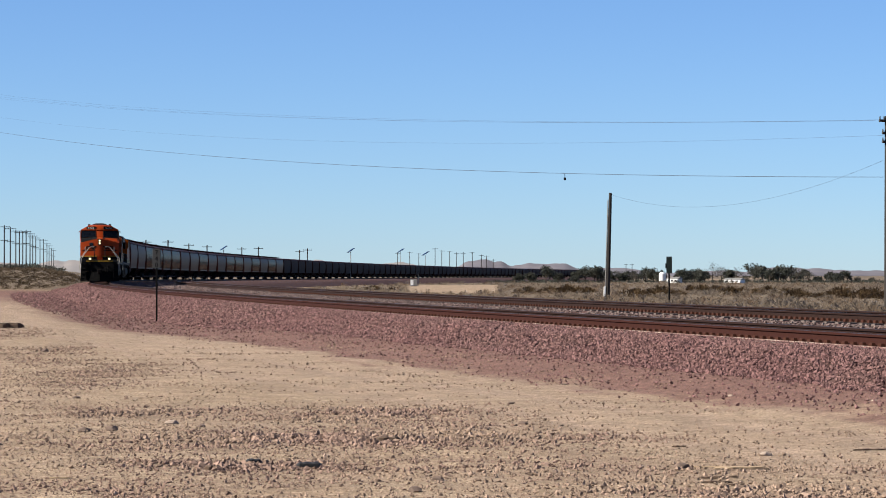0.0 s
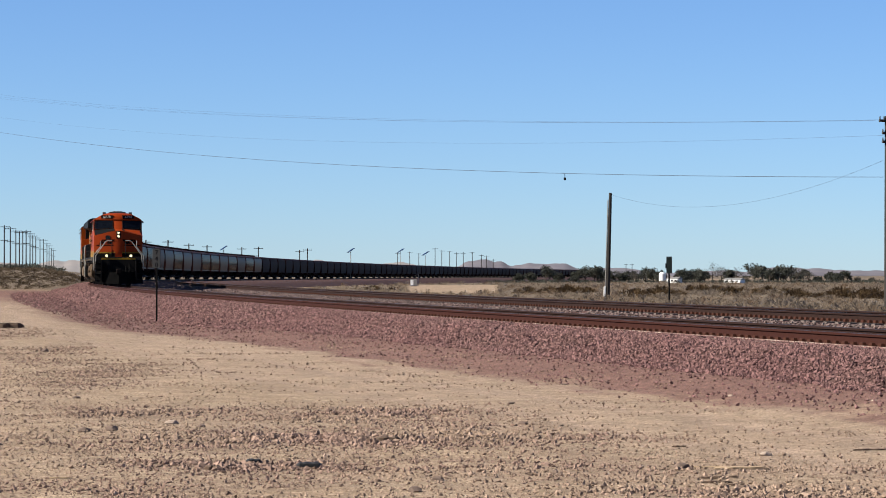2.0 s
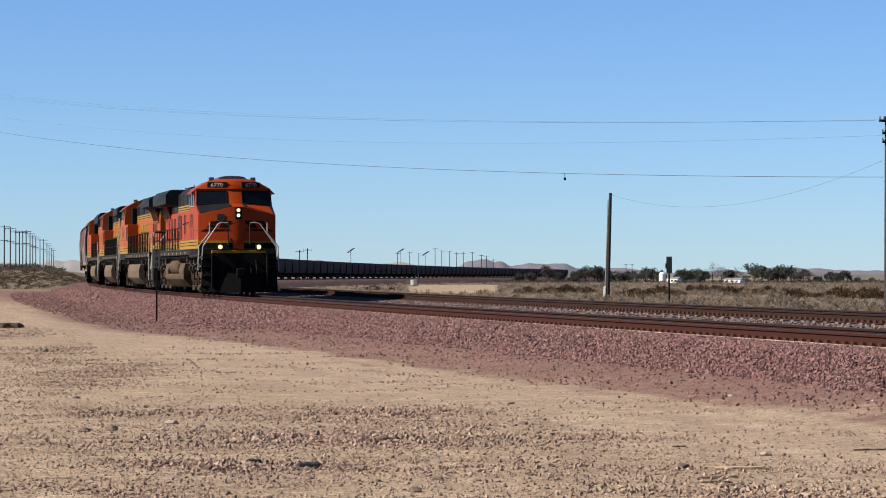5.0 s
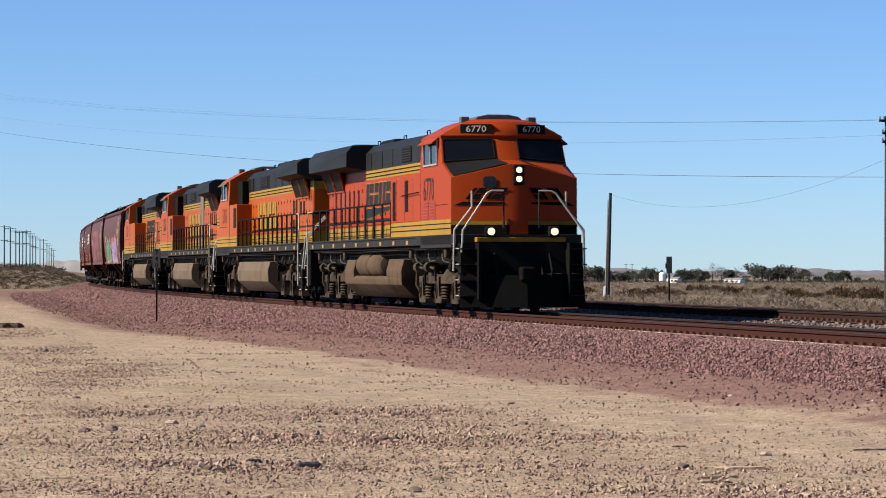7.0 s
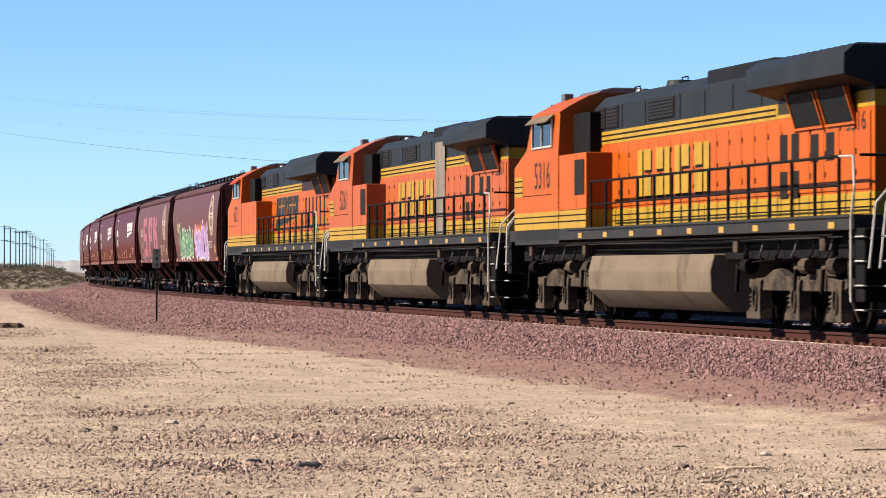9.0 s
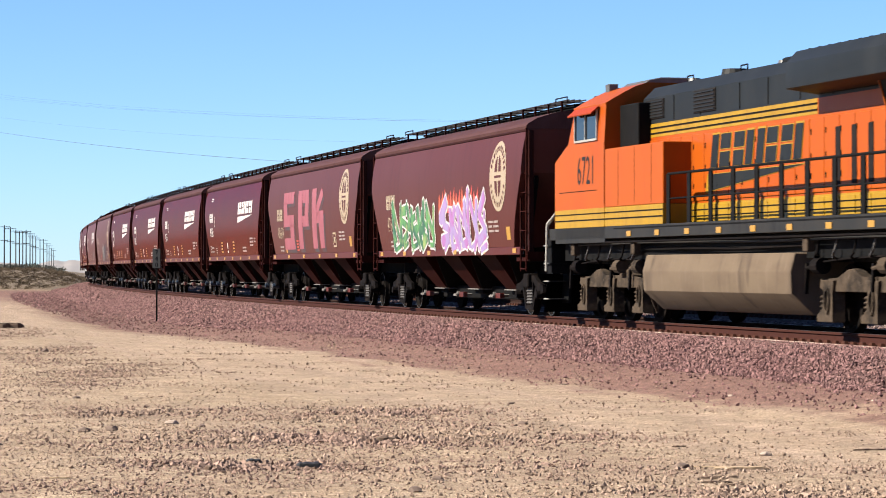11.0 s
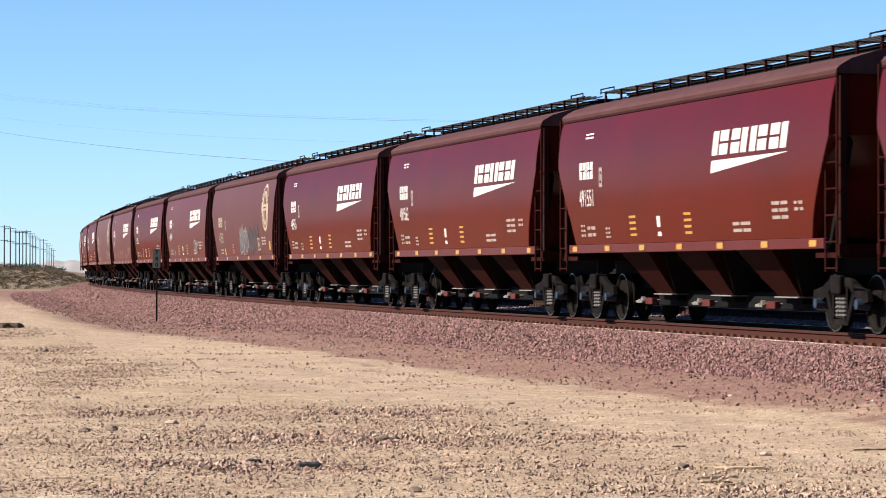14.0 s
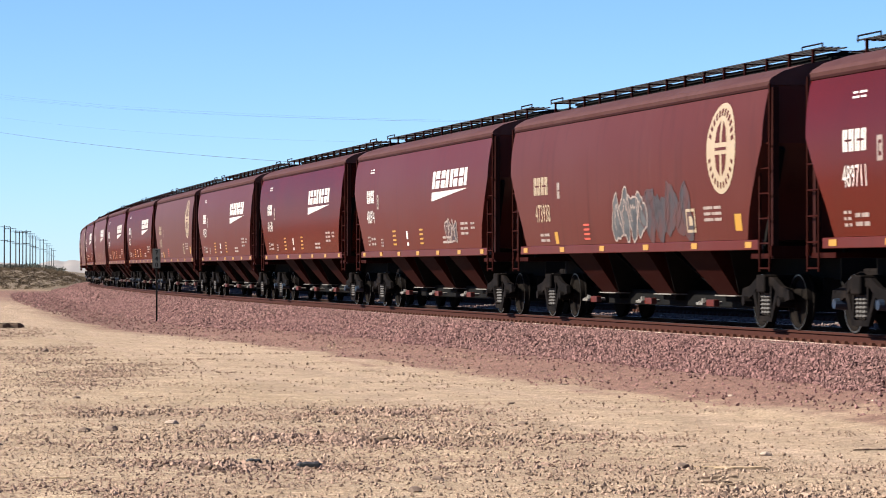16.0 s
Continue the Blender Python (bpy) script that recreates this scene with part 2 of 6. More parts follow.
# ---- the land
def ground_material():
    m = mat("desert_ground", (0.595, 0.428, 0.288), 0.95, 0, [
        (0.16, 0.44, 0.58, (0.49, 0.345, 0.215), 0.7),
        (1.3, 0.42, 0.62, (0.44, 0.315, 0.205), 0.7),
        (0.9, 0.5, 0.62, (0.72, 0.55, 0.36), 0.7),
        (4.5, 0.48, 0.6, (0.38, 0.27, 0.19), 0.55), (13, 0.5, 0.6, (0.7, 0.54, 0.38), 0.5), (30, 0.5, 0.64, (0.36, 0.255, 0.18), 0.5),
        (75, 0.54, 0.64, (0.8, 0.64, 0.46), 0.6), (110, 0.57, 0.65, (0.28, 0.19, 0.14), 0.55)], 0.03, 30, spec=0.1, space="world")
    nt = m.node_tree
    b = nt.nodes["Principled BSDF"]
    at = nt.nodes.new("ShaderNodeVertexColor")
    at.layer_name = "cover"
    sp = nt.nodes.new("ShaderNodeSeparateColor")
    nt.links.new(at.outputs[0], sp.inputs[0])
    last = b.inputs["Base Color"].links[0].from_socket
    for cover, colour in ((at.outputs["Alpha"], (0.565, 0.415, 0.305)), (sp.outputs[0], (0.28, 0.215, 0.15)), (sp.outputs[1], (0.44, 0.312, 0.22)), (sp.outputs[2], (0.295, 0.165, 0.133))):
        mx = nt.nodes.new("ShaderNodeMix")
        mx.data_type = "RGBA"
        mx.inputs[7].default_value = (*(TONE * c for c in colour), 1)
        nt.links.new(cover, mx.inputs[0])
        nt.links.new(last, mx.inputs[6])
        last = mx.outputs[2]
    where = nt.nodes.new("ShaderNodeNewGeometry")
    for scale, low, high, dark, light in ((1.7, 0.4, 0.62, 0.94, 1.12), (9, 0.42, 0.6, 0.88, 1.15), (28, 0.44, 0.58, 0.85, 1.2), (70, 0.45, 0.57, 0.77, 1.27)):
        ns, span, mx = nt.nodes.new("ShaderNodeTexNoise"), nt.nodes.new("ShaderNodeMapRange"), nt.nodes.new("ShaderNodeVectorMath")
        ns.inputs["Scale"].default_value, ns.inputs["Detail"].default_value = scale, 3
        for k, v in enumerate((low, high, dark, light)):
            span.inputs[k + 1].default_value = v
        mx.operation = "SCALE"
        nt.links.new(where.outputs["Position"], ns.inputs["Vector"])
        nt.links.new(ns.outputs[0], span.inputs[0])
        nt.links.new(last, mx.inputs[0])
        nt.links.new(span.outputs[0], mx.inputs["Scale"])
        last = mx.outputs[0]
    nt.links.new(last, b.inputs["Base Color"])
    return m


def fnoise(x, y, scale, seed=0.0):
    return np.array([noise.noise(Vector((a / scale, b / scale, seed))) for a, b in zip(np.ravel(x), np.ravel(y))]).reshape(np.shape(x))


def off_track(x, y):
    """Distance to the near track's centre, positive on the camera's side."""
    u = np.interp(y, GY[200:], GU[200:])
    p = track(u)
    t = np.interp(u, GU, GT)
    return -(x - p[..., 0]) * np.cos(t) + (y - p[..., 1]) * np.sin(t)


DUST_AT = [20, 31, 35, 39, 49, 62, 75, 81, 94, 125, 158, 214, 240]
DUST_TO = [4.3, 4.6, 5.1, 5.5, 5.5, 5.5, 5.8, 6.4, 7.2, 6.8, 6.9, 8.6, 10.5]
PATCHES = [(-12.3, 84, 1.2, 8, 0.9), (-8.7, 67, 0.7, 5, 0.7), (-5.8, 50, 0.7, 4.5, 0.9), (-4.3, 37.6, 1.8, 1.5, 0.8), (-2.3, 31.6, 2.3, 1.6, 1.1), (-2.0, 27.6, 1.1, 1.0, 1.1),
           (-0.8, 37.0, 1.4, 2.6, 0.75), (0.6, 32.4, 1.6, 2.0, 0.95), (4.5, 34.1, 0.9, 0.6, 0.6), (1.6, 27.0, 3.0, 2.0, 0.4), (-1.5, 24.0, 4.0, 1.2, 0.45), (2.6, 24.0, 1.6, 1.2, 0.25)]


def dust_edge(x, y):
    """How far from the track's centre the pink dust and spilt stones reach."""
    return np.interp(np.interp(y, GY[200:], GU[200:]), DUST_AT, DUST_TO) + 0.45 * fnoise(x, y, 4, 5) + 0.25 * fnoise(x, y, 1.1, 8)


def gravel_cover(x, y, lat):
    """How much loose gravel lies on the dirt: patches beyond the driven strip beside the track."""
    total = np.zeros_like(x)
    for px, py, rx, ry, amount in PATCHES:
        total = total + amount * np.exp(-(((x - px) / rx) ** 2 + ((y - py) / ry) ** 2))
    ragged = 1.2 * fnoise(x, y, 2.3, 11) + 0.7 * fnoise(x, y, 0.7, 2)
    return np.clip(total * (0.8 + 0.9 * ragged), 0, 1) * smooth(0, 1.5, lat - np.interp(np.interp(y, GY[200:], GU[200:]), DUST_AT, DUST_TO) - 1.5)


def build_ground():
    ang = np.concatenate([np.arange(-9.5, 9.51, 0.1), np.arange(11, 349, 4.0)])
    rad = np.concatenate([[0.5], np.geomspace(4, 18, 12), np.geomspace(18.5, 130, 270), np.geomspace(132, 5000, 150)])
    A, R = np.meshgrid(np.radians(ang), rad)
    x, y = R * np.sin(A), R * np.cos(A)
    near = np.abs(A) < 0.17
    z = ground_z(x, y)
    lat = off_track(x, y)
    rough = np.where(near & (R < 260), fnoise(x, y, 2.2) * 0.03 + fnoise(x, y, 0.55, 3) * 0.012, 0)
    z = z + rough * smooth(3, 6, np.abs(lat))
    edge = dust_edge(x, y)
    road = lat - edge
    wobble = 0.5 * fnoise(x, y, 9, 23)
    ruts = np.exp(-((road - 1.5 + wobble) / 0.28) ** 2) + np.exp(-((road - 3.4 + wobble) / 0.28) ** 2)
    ridge = np.exp(-((road - 0.25) / 0.3) ** 2) * np.clip(0.3 + 1.6 * fnoise(x, y, 3.5, 29), 0, 1)
    driven = near & (R < 260) & (lat > 3)
    z = z + np.where(driven, 0.04 * ridge - 0.025 * ruts, 0)
    n, k = R.shape
    me = bpy.data.meshes.new("ground")
    idx = np.arange(n * k).reshape(n, k)
    j2 = np.roll(np.arange(k), -1)
    faces = np.stack([idx[:-1], idx[:-1][:, j2], idx[1:][:, j2], idx[1:]], -1).reshape(-1, 4)
    me.from_pydata(np.stack([x, y, z], -1).reshape(-1, 3).tolist(), [], faces.tolist() + [tuple(idx[0][::-1])])
    bare = (x / np.maximum(y, 1) > -0.012) & (x / np.maximum(y, 1) < 0.018) & (y > 324) & (y < 747)
    scrub = ~bare * np.maximum(smooth(-6.0, -12.0, lat + 6), smooth(245, 275, R + 14 * fnoise(x, y, 18, 7)) * (lat > 3))
    gravel = gravel_cover(x, y, lat) * (R < 140)
    u = np.interp(y, GY[200:], GU[200:])
    streak = fnoise(u / 14, lat / 0.7, 1.0, 4) * 0.5 + fnoise(u / 5, lat / 0.28, 1.0, 6) * 0.35
    gravel = np.clip(gravel + 0.85 * np.clip(streak, 0, 1) * (lat > 4) * (R < 300), 0, 1)
    soft_edge = 0.6 + 0.85 * smooth(70, 110, u)
    dust = smooth(soft_edge, -soft_edge, road + 0.8 * fnoise(u / 5, lat / 0.3, 1.0, 15) + 0.45 * fnoise(x, y, 0.6, 27) + 0.9 * smooth(70, 110, u) * fnoise(u / 14, lat / 0.8, 1.0, 19)) * (lat > 0) * (R < 260)
    pale = np.clip(0.75 * ridge + (0.3 + 0.45 * ruts) * smooth(0.0, 0.6, road) * smooth(5.5, 3.0, road) + 0.35 * np.clip(fnoise(u / 9, lat / 0.5, 1.0, 33), 0, 1), 0, 0.9) * driven
    col = me.color_attributes.new("cover", "FLOAT_COLOR", "POINT")
    col.data.foreach_set("color", np.stack([scrub, gravel * 0.8, dust * 0.95, pale], -1).reshape(-1))
    me.materials.append(ground_material())
    for p in me.polygons:
        p.use_smooth = True
    return tagged(new("ground", me), "tan desert dirt ground with gravel and wheel ruts", "ground", kind="structure")


build_ground()

US = np.concatenate([np.arange(-120, 60, 2.0), np.arange(60, 300, 3.0), np.arange(300, 2000, 12.0)])
D2 = -7.6  # centre of the second track, on the far side


def roadbed(name, lat, label):
    prof = [(lat + 4.9, -1.6), (lat + 2.95, -0.64), (lat + 2.05, -0.28), (lat + 1.2, -0.222), (lat - 1.2, -0.222), (lat - 2.05, -0.27), (lat - 4.0, -0.9), (lat - 9.0, -3.6)]
    ob = part(name, sweep(prof, US), M["ballast_bed"])
    return tagged(ob, label, "ballast bed", kind="structure")


roadbed("ballast_bed", 0.0, "sloping bed of crushed pink stone under the near track")
roadbed("ballast_bed", D2, "bed of grey-pink crushed stone under the far track")


def rail_profile(lat, z=0.0):
    h = [(0.075, -0.186), (0.075, -0.172), (0.012, -0.155), (0.009, -0.05), (0.037, -0.038), (0.037, -0.006), (0.03, 0.0)]
    return [(lat + a, z + b) for a, b in h] + [(lat - a, z + b) for a, b in h[::-1]]


def head_profile(lat, z=0.0):
    return [(lat + 0.028, z + 0.002), (lat - 0.028, z + 0.002), (lat - 0.028, z - 0.01), (lat + 0.028, z - 0.01)]


def railway(lat, label, ties):
    t = thing("railway_track", label, "railway track", kind="structure")
    for s in (0.7545, -0.7545):
        r = part("rail", sweep(rail_profile(lat + s), US, True), M["rust" if s > 0 and lat == 0 else "dark_rust"], t, "rust-brown steel rail")
        part("running_surface", sweep(head_profile(lat + s), US, True), M["railtop"], r, "worn bright rail head")
    # Added strip: paints the sunlit line beside the near rail's foot.
    if lat == 0:
        part("lit_foot_strip", sweep([(0.99, -0.215), (0.975, -0.172), (0.945, -0.168), (0.93, -0.215)], US, True), M["lit_foot"], t, "pale strip painted as the sunlit edge along the rail foot")
    bm = nb()
    box(bm, -0.11, 0.11, -1.28, 1.28, -0.4, -0.19)
    tie_me = mesh_of("tie", bm, M["tie"])
    bm = nb()
    for y in (-0.7545, 0.7545):
        for d, e in ((-0.105, -0.19), (-0.105, 0.19), (0.105, -0.19), (0.105, 0.19)):
            loft(bm, [[(e - 0.085, y + d - 0.04, -0.19), (e + 0.085, y + d - 0.04, -0.19), (e + 0.085, y + d + 0.04, -0.19), (e - 0.085, y + d + 0.04, -0.19)],
                      [(e - 0.06, y + d - 0.025, -0.125), (e + 0.06, y + d - 0.025, -0.125), (e + 0.06, y + d + 0.025, -0.125), (e - 0.06, y + d + 0.025, -0.125)]])
    clip_me = mesh_of("rail_clip", bm, M["clip"])
    for u in ties:
        c, d = track(u, lat), track(u + 1, lat) - track(u, lat)
        m = pose(c[0], c[1], c[2], 0, 0, math.degrees(math.atan2(d[1], d[0])))
        for nm, me in (("tie", tie_me), ("rail_clip", clip_me)):
            ob = new(nm, me)
            ob.parent, ob.matrix_basis = t, m
    return t


railway(0.0, "near railway track with rusty rails on ties in pink ballast", np.arange(30, 205, 0.76))
railway(D2, "far railway track with rusty rails in grey ballast", np.arange(40, 160, 0.76))


def on_slope(u, l):
    """Places on the camera's side of the near bed, or on the dirt where that lies higher."""
    p = track(u, l, np.interp(l, [0.9, 1.2, 2.05, 2.95, 4.9], [-0.198, -0.202, -0.28, -0.64, -1.6]))
    p[:, 2] = np.maximum(p[:, 2], ground_z(p[:, 0], p[:, 1])) + np.resize([-0.004, 0.012, 0.004, 0.02, 0.008, 0.026, 0.0], len(l)) * smooth(1.0, 2.2, l)
    return p


def stones_on_slope():
    rng = np.random.default_rng(5)
    pts, size = [], []
    for u0, u1, l0, l1, n, s0, s1 in ((20, 52, 0.95, 3.15, 30000, 0.017, 0.038), (52, 85, 0.95, 3.2, 22000, 0.02, 0.045), (85, 150, 0.95, 3.6, 22000, 0.03, 0.06), (150, 300, 0.95, 4.0, 9000, 0.045, 0.09)):
        u, l = rng.uniform(u0, u1, n), l0 + (l1 - l0) * rng.uniform(0, 1, n) ** 0.9
        l = l + 0.3 * fnoise(u, l, 2.0, 41) * smooth(2.2, 3.1, l)
        pts.append(on_slope(u, l))
        size.append(rng.uniform(s0, s1, n))
    n = 14000
    u = 20 + 210 * rng.uniform(0, 1, n) ** 1.4
    reach = np.minimum(np.interp(u, DUST_AT, DUST_TO), 6.6) - 3.1
    spread = np.where(u > 84, reach * rng.uniform(0, 1, n) ** 1.2, np.minimum(rng.exponential(0.5, n), rng.uniform(0.6, 1.15, n)) * reach)
    pts.append(on_slope(u, 3.1 + spread))
    size.append((0.007 + 0.027 * rng.uniform(0, 1, n) ** 2.5) * np.maximum(1, u / 70))
    ob = scatter("ballast_stones", np.concatenate(pts), np.concatenate(size), M["ballast"], 1, 0.9, tilt=1.4)
    tagged(ob, "crushed pink stones of the track bed", "ballast", kind="stuff")
    pts, size = [], []
    for u0, u1, l0, l1, n, s0, s1 in ((36, 150, -7.0, -0.9, 19000, 0.028, 0.055), (150, 300, -7.0, -0.9, 5500, 0.04, 0.09)):
        u, l = rng.uniform(u0, u1, n), rng.uniform(l0, l1, n)
        l = np.where(np.abs(l + 0.7545) < 0.15, -1.2, l)
        z = np.interp(l, [-9, -5.6, -4.8, -3.8, -2.05, -1.2], [-0.215, -0.25, -0.3, -0.45, -0.27, -0.215])
        pts.append(track(u, l, z + 0.01))
        size.append(rng.uniform(s0, s1, n))
    ob = scatter("ballast_stones", np.concatenate(pts), np.concatenate(size), M["ballast_grey"], 2)
    tagged(ob, "grey and pink crushed stones between the two tracks", "ballast", kind="stuff")


stones_on_slope()


def gravel_patches():
    rng = np.random.default_rng(8)
    n = 210000
    a, r = rng.uniform(-0.155, 0.155, n), 20 + 85 * rng.uniform(0, 1, n) ** 1.6
    x, y = r * np.sin(a), r * np.cos(a)
    lat = off_track(x, y)
    keep = (lat > 3.6) & (rng.uniform(0, 1, n) < 0.012 + 0.05 * smooth(40, 26, y) + 1.0 * gravel_cover(x, y, lat))
    x, y, r = x[keep], y[keep], r[keep]
    z = ground_z(x, y) + fnoise(x, y, 2.2) * 0.03 + fnoise(x, y, 0.55, 3) * 0.012
    size = (0.0085 + 0.024 * rng.uniform(0, 1, len(x)) ** 2.6) * (0.6 + 0.65 * gravel_cover(x, y, off_track(x, y))) + 0.0001 * (r - 20)
    ob = scatter("gravel", np.stack([x, y, z + size * 0.35], -1), size, M["gravel"], 3, 0.9, tilt=1.0)
    tagged(ob, "loose tan and pink gravel on the dirt", "gravel", kind="stuff")
    n = 92000
    a, r = rng.uniform(-0.152, 0.152, n), 21 + 50 * rng.uniform(0, 1, n) ** 1.2
    x, y = r * np.sin(a), r * np.cos(a)
    lat = off_track(x, y)
    keep = (lat > 3.8) & (rng.uniform(-0.6, 0.6, n) < -0.52 + 0.3 * smooth(8, 11.5, lat) + 0.7 * gravel_cover(x, y, lat) + 0.8 * fnoise(x, y, 1.6, 17) + 0.6 * fnoise(x, y, 5, 18))
    x, y, r = x[keep], y[keep], r[keep]
    z = ground_z(x, y) + fnoise(x, y, 2.2) * 0.03 + fnoise(x, y, 0.55, 3) * 0.012
    size = (0.0045 + 0.009 * rng.uniform(0, 1, len(x)) ** 2) * (r / 26)
    ob = scatter("fine_gravel", np.stack([x, y, z + size * 0.3], -1), size, M["gravel"], 4, 0.9, tilt=1.0)
    tagged(ob, "fine pebbles scattered over the dirt", "gravel", kind="stuff")


gravel_patches()
# ---- the train: materials
M["orange"] = mat("orange_enamel", (0.48, 0.06, 0.0075), 0.45, 0, [((1.2, 1.2, 0.5), 0.45, 0.75, (0.5, 0.078, 0.016), 0.6), ((5, 5, 1.2), 0.55, 0.8, (0.36, 0.08, 0.03), 0.5)], spec=0.08)
M["faded"] = mat("faded_orange_enamel", (0.5, 0.098, 0.022), 0.5, 0, [((1.2, 1.2, 0.5), 0.4, 0.7, (0.54, 0.15, 0.06), 0.6), ((6, 6, 1.0), 0.55, 0.8, (0.4, 0.15, 0.08), 0.5)], spec=0.12)
M["bright"] = mat("fresh_orange_enamel", (0.56, 0.11, 0.008), 0.42, 0, [((1, 1, 0.5), 0.45, 0.75, (0.52, 0.08, 0.01), 0.7), ((6, 6, 0.6), 0.58, 0.8, (0.38, 0.07, 0.02), 0.5)], spec=0.08)
M["red"] = mat("deep_red_enamel", (0.4, 0.035, 0.012), 0.45, 0, [(2, 0.4, 0.7, (0.32, 0.03, 0.015), 0.6)])
M["yellow"] = mat("yellow_enamel", (0.52, 0.29, 0.014), 0.5, 0, [((3, 3, 1), 0.45, 0.7, (0.4, 0.21, 0.015), 0.7), ((9, 9, 1), 0.55, 0.75, (0.25, 0.14, 0.03), 0.5)], spec=0.2)
M["slate"] = mat("dark_slate_enamel", (0.019, 0.0225, 0.0245), 0.55, 0, [((1.5, 1.5, 0.5), 0.4, 0.7, (0.029, 0.032, 0.033), 0.8), (8, 0.55, 0.75, (0.04, 0.036, 0.032), 0.5)], spec=0.1)
M["wing"] = mat("sooty_black_enamel", (0.011, 0.012, 0.0125), 0.65, 0, [((1.5, 1.5, 0.5), 0.4, 0.7, (0.017, 0.017, 0.017), 0.8), ((6, 6, 1), 0.58, 0.75, (0.03, 0.027, 0.024), 0.4)], spec=0.08)
M["primer"] = mat("worn_primer", (0.28, 0.225, 0.18), 0.8, 0, [((3, 3, 0.6), 0.4, 0.65, (0.16, 0.13, 0.11), 0.8), ((9, 9, 2), 0.5, 0.7, (0.36, 0.29, 0.22), 0.5)], spec=0.1)
M["sill"] = mat("grey_frame_enamel", (0.03, 0.03, 0.0285), 0.6, 0, [((2, 2, 2), 0.4, 0.7, (0.048, 0.042, 0.036), 0.75), ((7, 7, 1.5), 0.56, 0.7, (0.016, 0.015, 0.014), 0.7)], spec=0.12)
M["black"] = mat("black_paint", (0.006, 0.006, 0.006), 0.8, 0, [(4, 0.45, 0.7, (0.014, 0.012, 0.011), 0.7)], spec=0.08)
M["grille"] = mat("dark_grille", (0.016, 0.012, 0.011), 0.8, 0, [(12, 0.4, 0.7, (0.03, 0.022, 0.018), 0.6)], spec=0.1)
M["tank"] = mat("dusty_tan_steel", (0.225, 0.165, 0.11), 0.85, 0, [((0.8, 0.8, 2.5), 0.4, 0.7, (0.17, 0.12, 0.082), 0.8), ((7, 7, 1.5), 0.55, 0.75, (0.27, 0.2, 0.145), 0.5), ((2.5, 2.5, 0.5), 0.58, 0.72, (0.09, 0.064, 0.047), 0.65)], 0.004, 8, spec=0.1)
M["brown_tank"] = mat("dusty_brown_steel", (0.15, 0.1, 0.06), 0.85, 0, [((0.8, 0.8, 2.5), 0.4, 0.7, (0.105, 0.067, 0.04), 0.8), ((7, 7, 1.5), 0.55, 0.75, (0.19, 0.135, 0.09), 0.5), ((2.5, 2.5, 0.5), 0.56, 0.72, (0.05, 0.034, 0.024), 0.75)], 0.004, 8, spec=0.1)
M["truck"] = mat("dusty_cast_steel", (0.098, 0.069, 0.046), 0.9, 0, [(2.2, 0.46, 0.64, (0.025, 0.019, 0.014), 0.9), (14, 0.5, 0.7, (0.17, 0.125, 0.09), 0.5)], 0.006, 25, spec=0.1)
M["wagon_truck"] = mat("sooty_cast_steel", (0.0125, 0.0102, 0.0098), 0.75, 0, [(4, 0.45, 0.7, (0.028, 0.021, 0.018), 0.8), (1.5, 0.5, 0.7, (0.009, 0.008, 0.008), 0.8)], 0.006, 25, spec=0.025)
M["wheel"] = mat("dark_wheel_steel", (0.012, 0.01, 0.009), 0.8, 0, [(8, 0.4, 0.7, (0.026, 0.019, 0.015), 0.7)], spec=0.025)
M["tread"] = mat("polished_wheel_rim", (0.6, 0.58, 0.56), 0.3, 1.0)
M["silver"] = mat("pale_grab_rail", (0.62, 0.58, 0.5), 0.45, 0.2, [(6, 0.45, 0.7, (0.42, 0.36, 0.29), 0.6)])
M["glass"] = mat("dark_window_glass", (0.012, 0.014, 0.018), 0.08, 0, spec=0.35)
M["maroon"] = mat("maroon_wagon_paint", (0.122, 0.0082, 0.0034), 0.26, 0, [((0.35, 0.35, 0.6), 0.4, 0.7, (0.085, 0.009, 0.004), 0.7), ((3, 3, 0.4), 0.58, 0.8, (0.1, 0.013, 0.008), 0.5)], spec=0.42)
lacquer(M["maroon"], 0.068, 0.18)
M["oxide"] = mat("oxide_red_wagon_paint", (0.118, 0.0235, 0.0165), 0.45, 0, [((0.5, 0.5, 0.8), 0.4, 0.7, (0.128, 0.032, 0.025), 0.7), ((4, 4, 0.35), 0.52, 0.75, (0.083, 0.017, 0.012), 0.8), ((14, 14, 0.5), 0.6, 0.75, (0.15, 0.05, 0.04), 0.4)], spec=0.3)
lacquer(M["oxide"], 0.04, 0.35)
M["rose"] = mat("rose_red_wagon_paint", (0.125, 0.0155, 0.009), 0.3, 0, [((0.5, 0.5, 0.8), 0.4, 0.7, (0.132, 0.027, 0.02), 0.7), ((4, 4, 0.35), 0.52, 0.75, (0.09, 0.016, 0.012), 0.75), ((14, 14, 0.5), 0.6, 0.75, (0.16, 0.05, 0.04), 0.35)], spec=0.4)
lacquer(M["rose"], 0.06, 0.3)
# Wagon red darkened for the far wagons' shaded side; also eave rails and posts.
M["dullred"] = mat("dull_and_shaded_red_paint", (0.04, 0.009, 0.007), 0.7, 0, [((0.5, 0.5, 0.8), 0.4, 0.7, (0.05, 0.015, 0.012), 0.7)], spec=0.06)
M["under"] = mat("dusty_maroon_underside", (0.04, 0.0055, 0.003), 0.7, 0, [((2, 2, 1), 0.4, 0.7, (0.038, 0.0075, 0.005), 0.7), ((5, 5, 1), 0.64, 0.75, (0.1, 0.05, 0.042), 0.25)], spec=0.04)
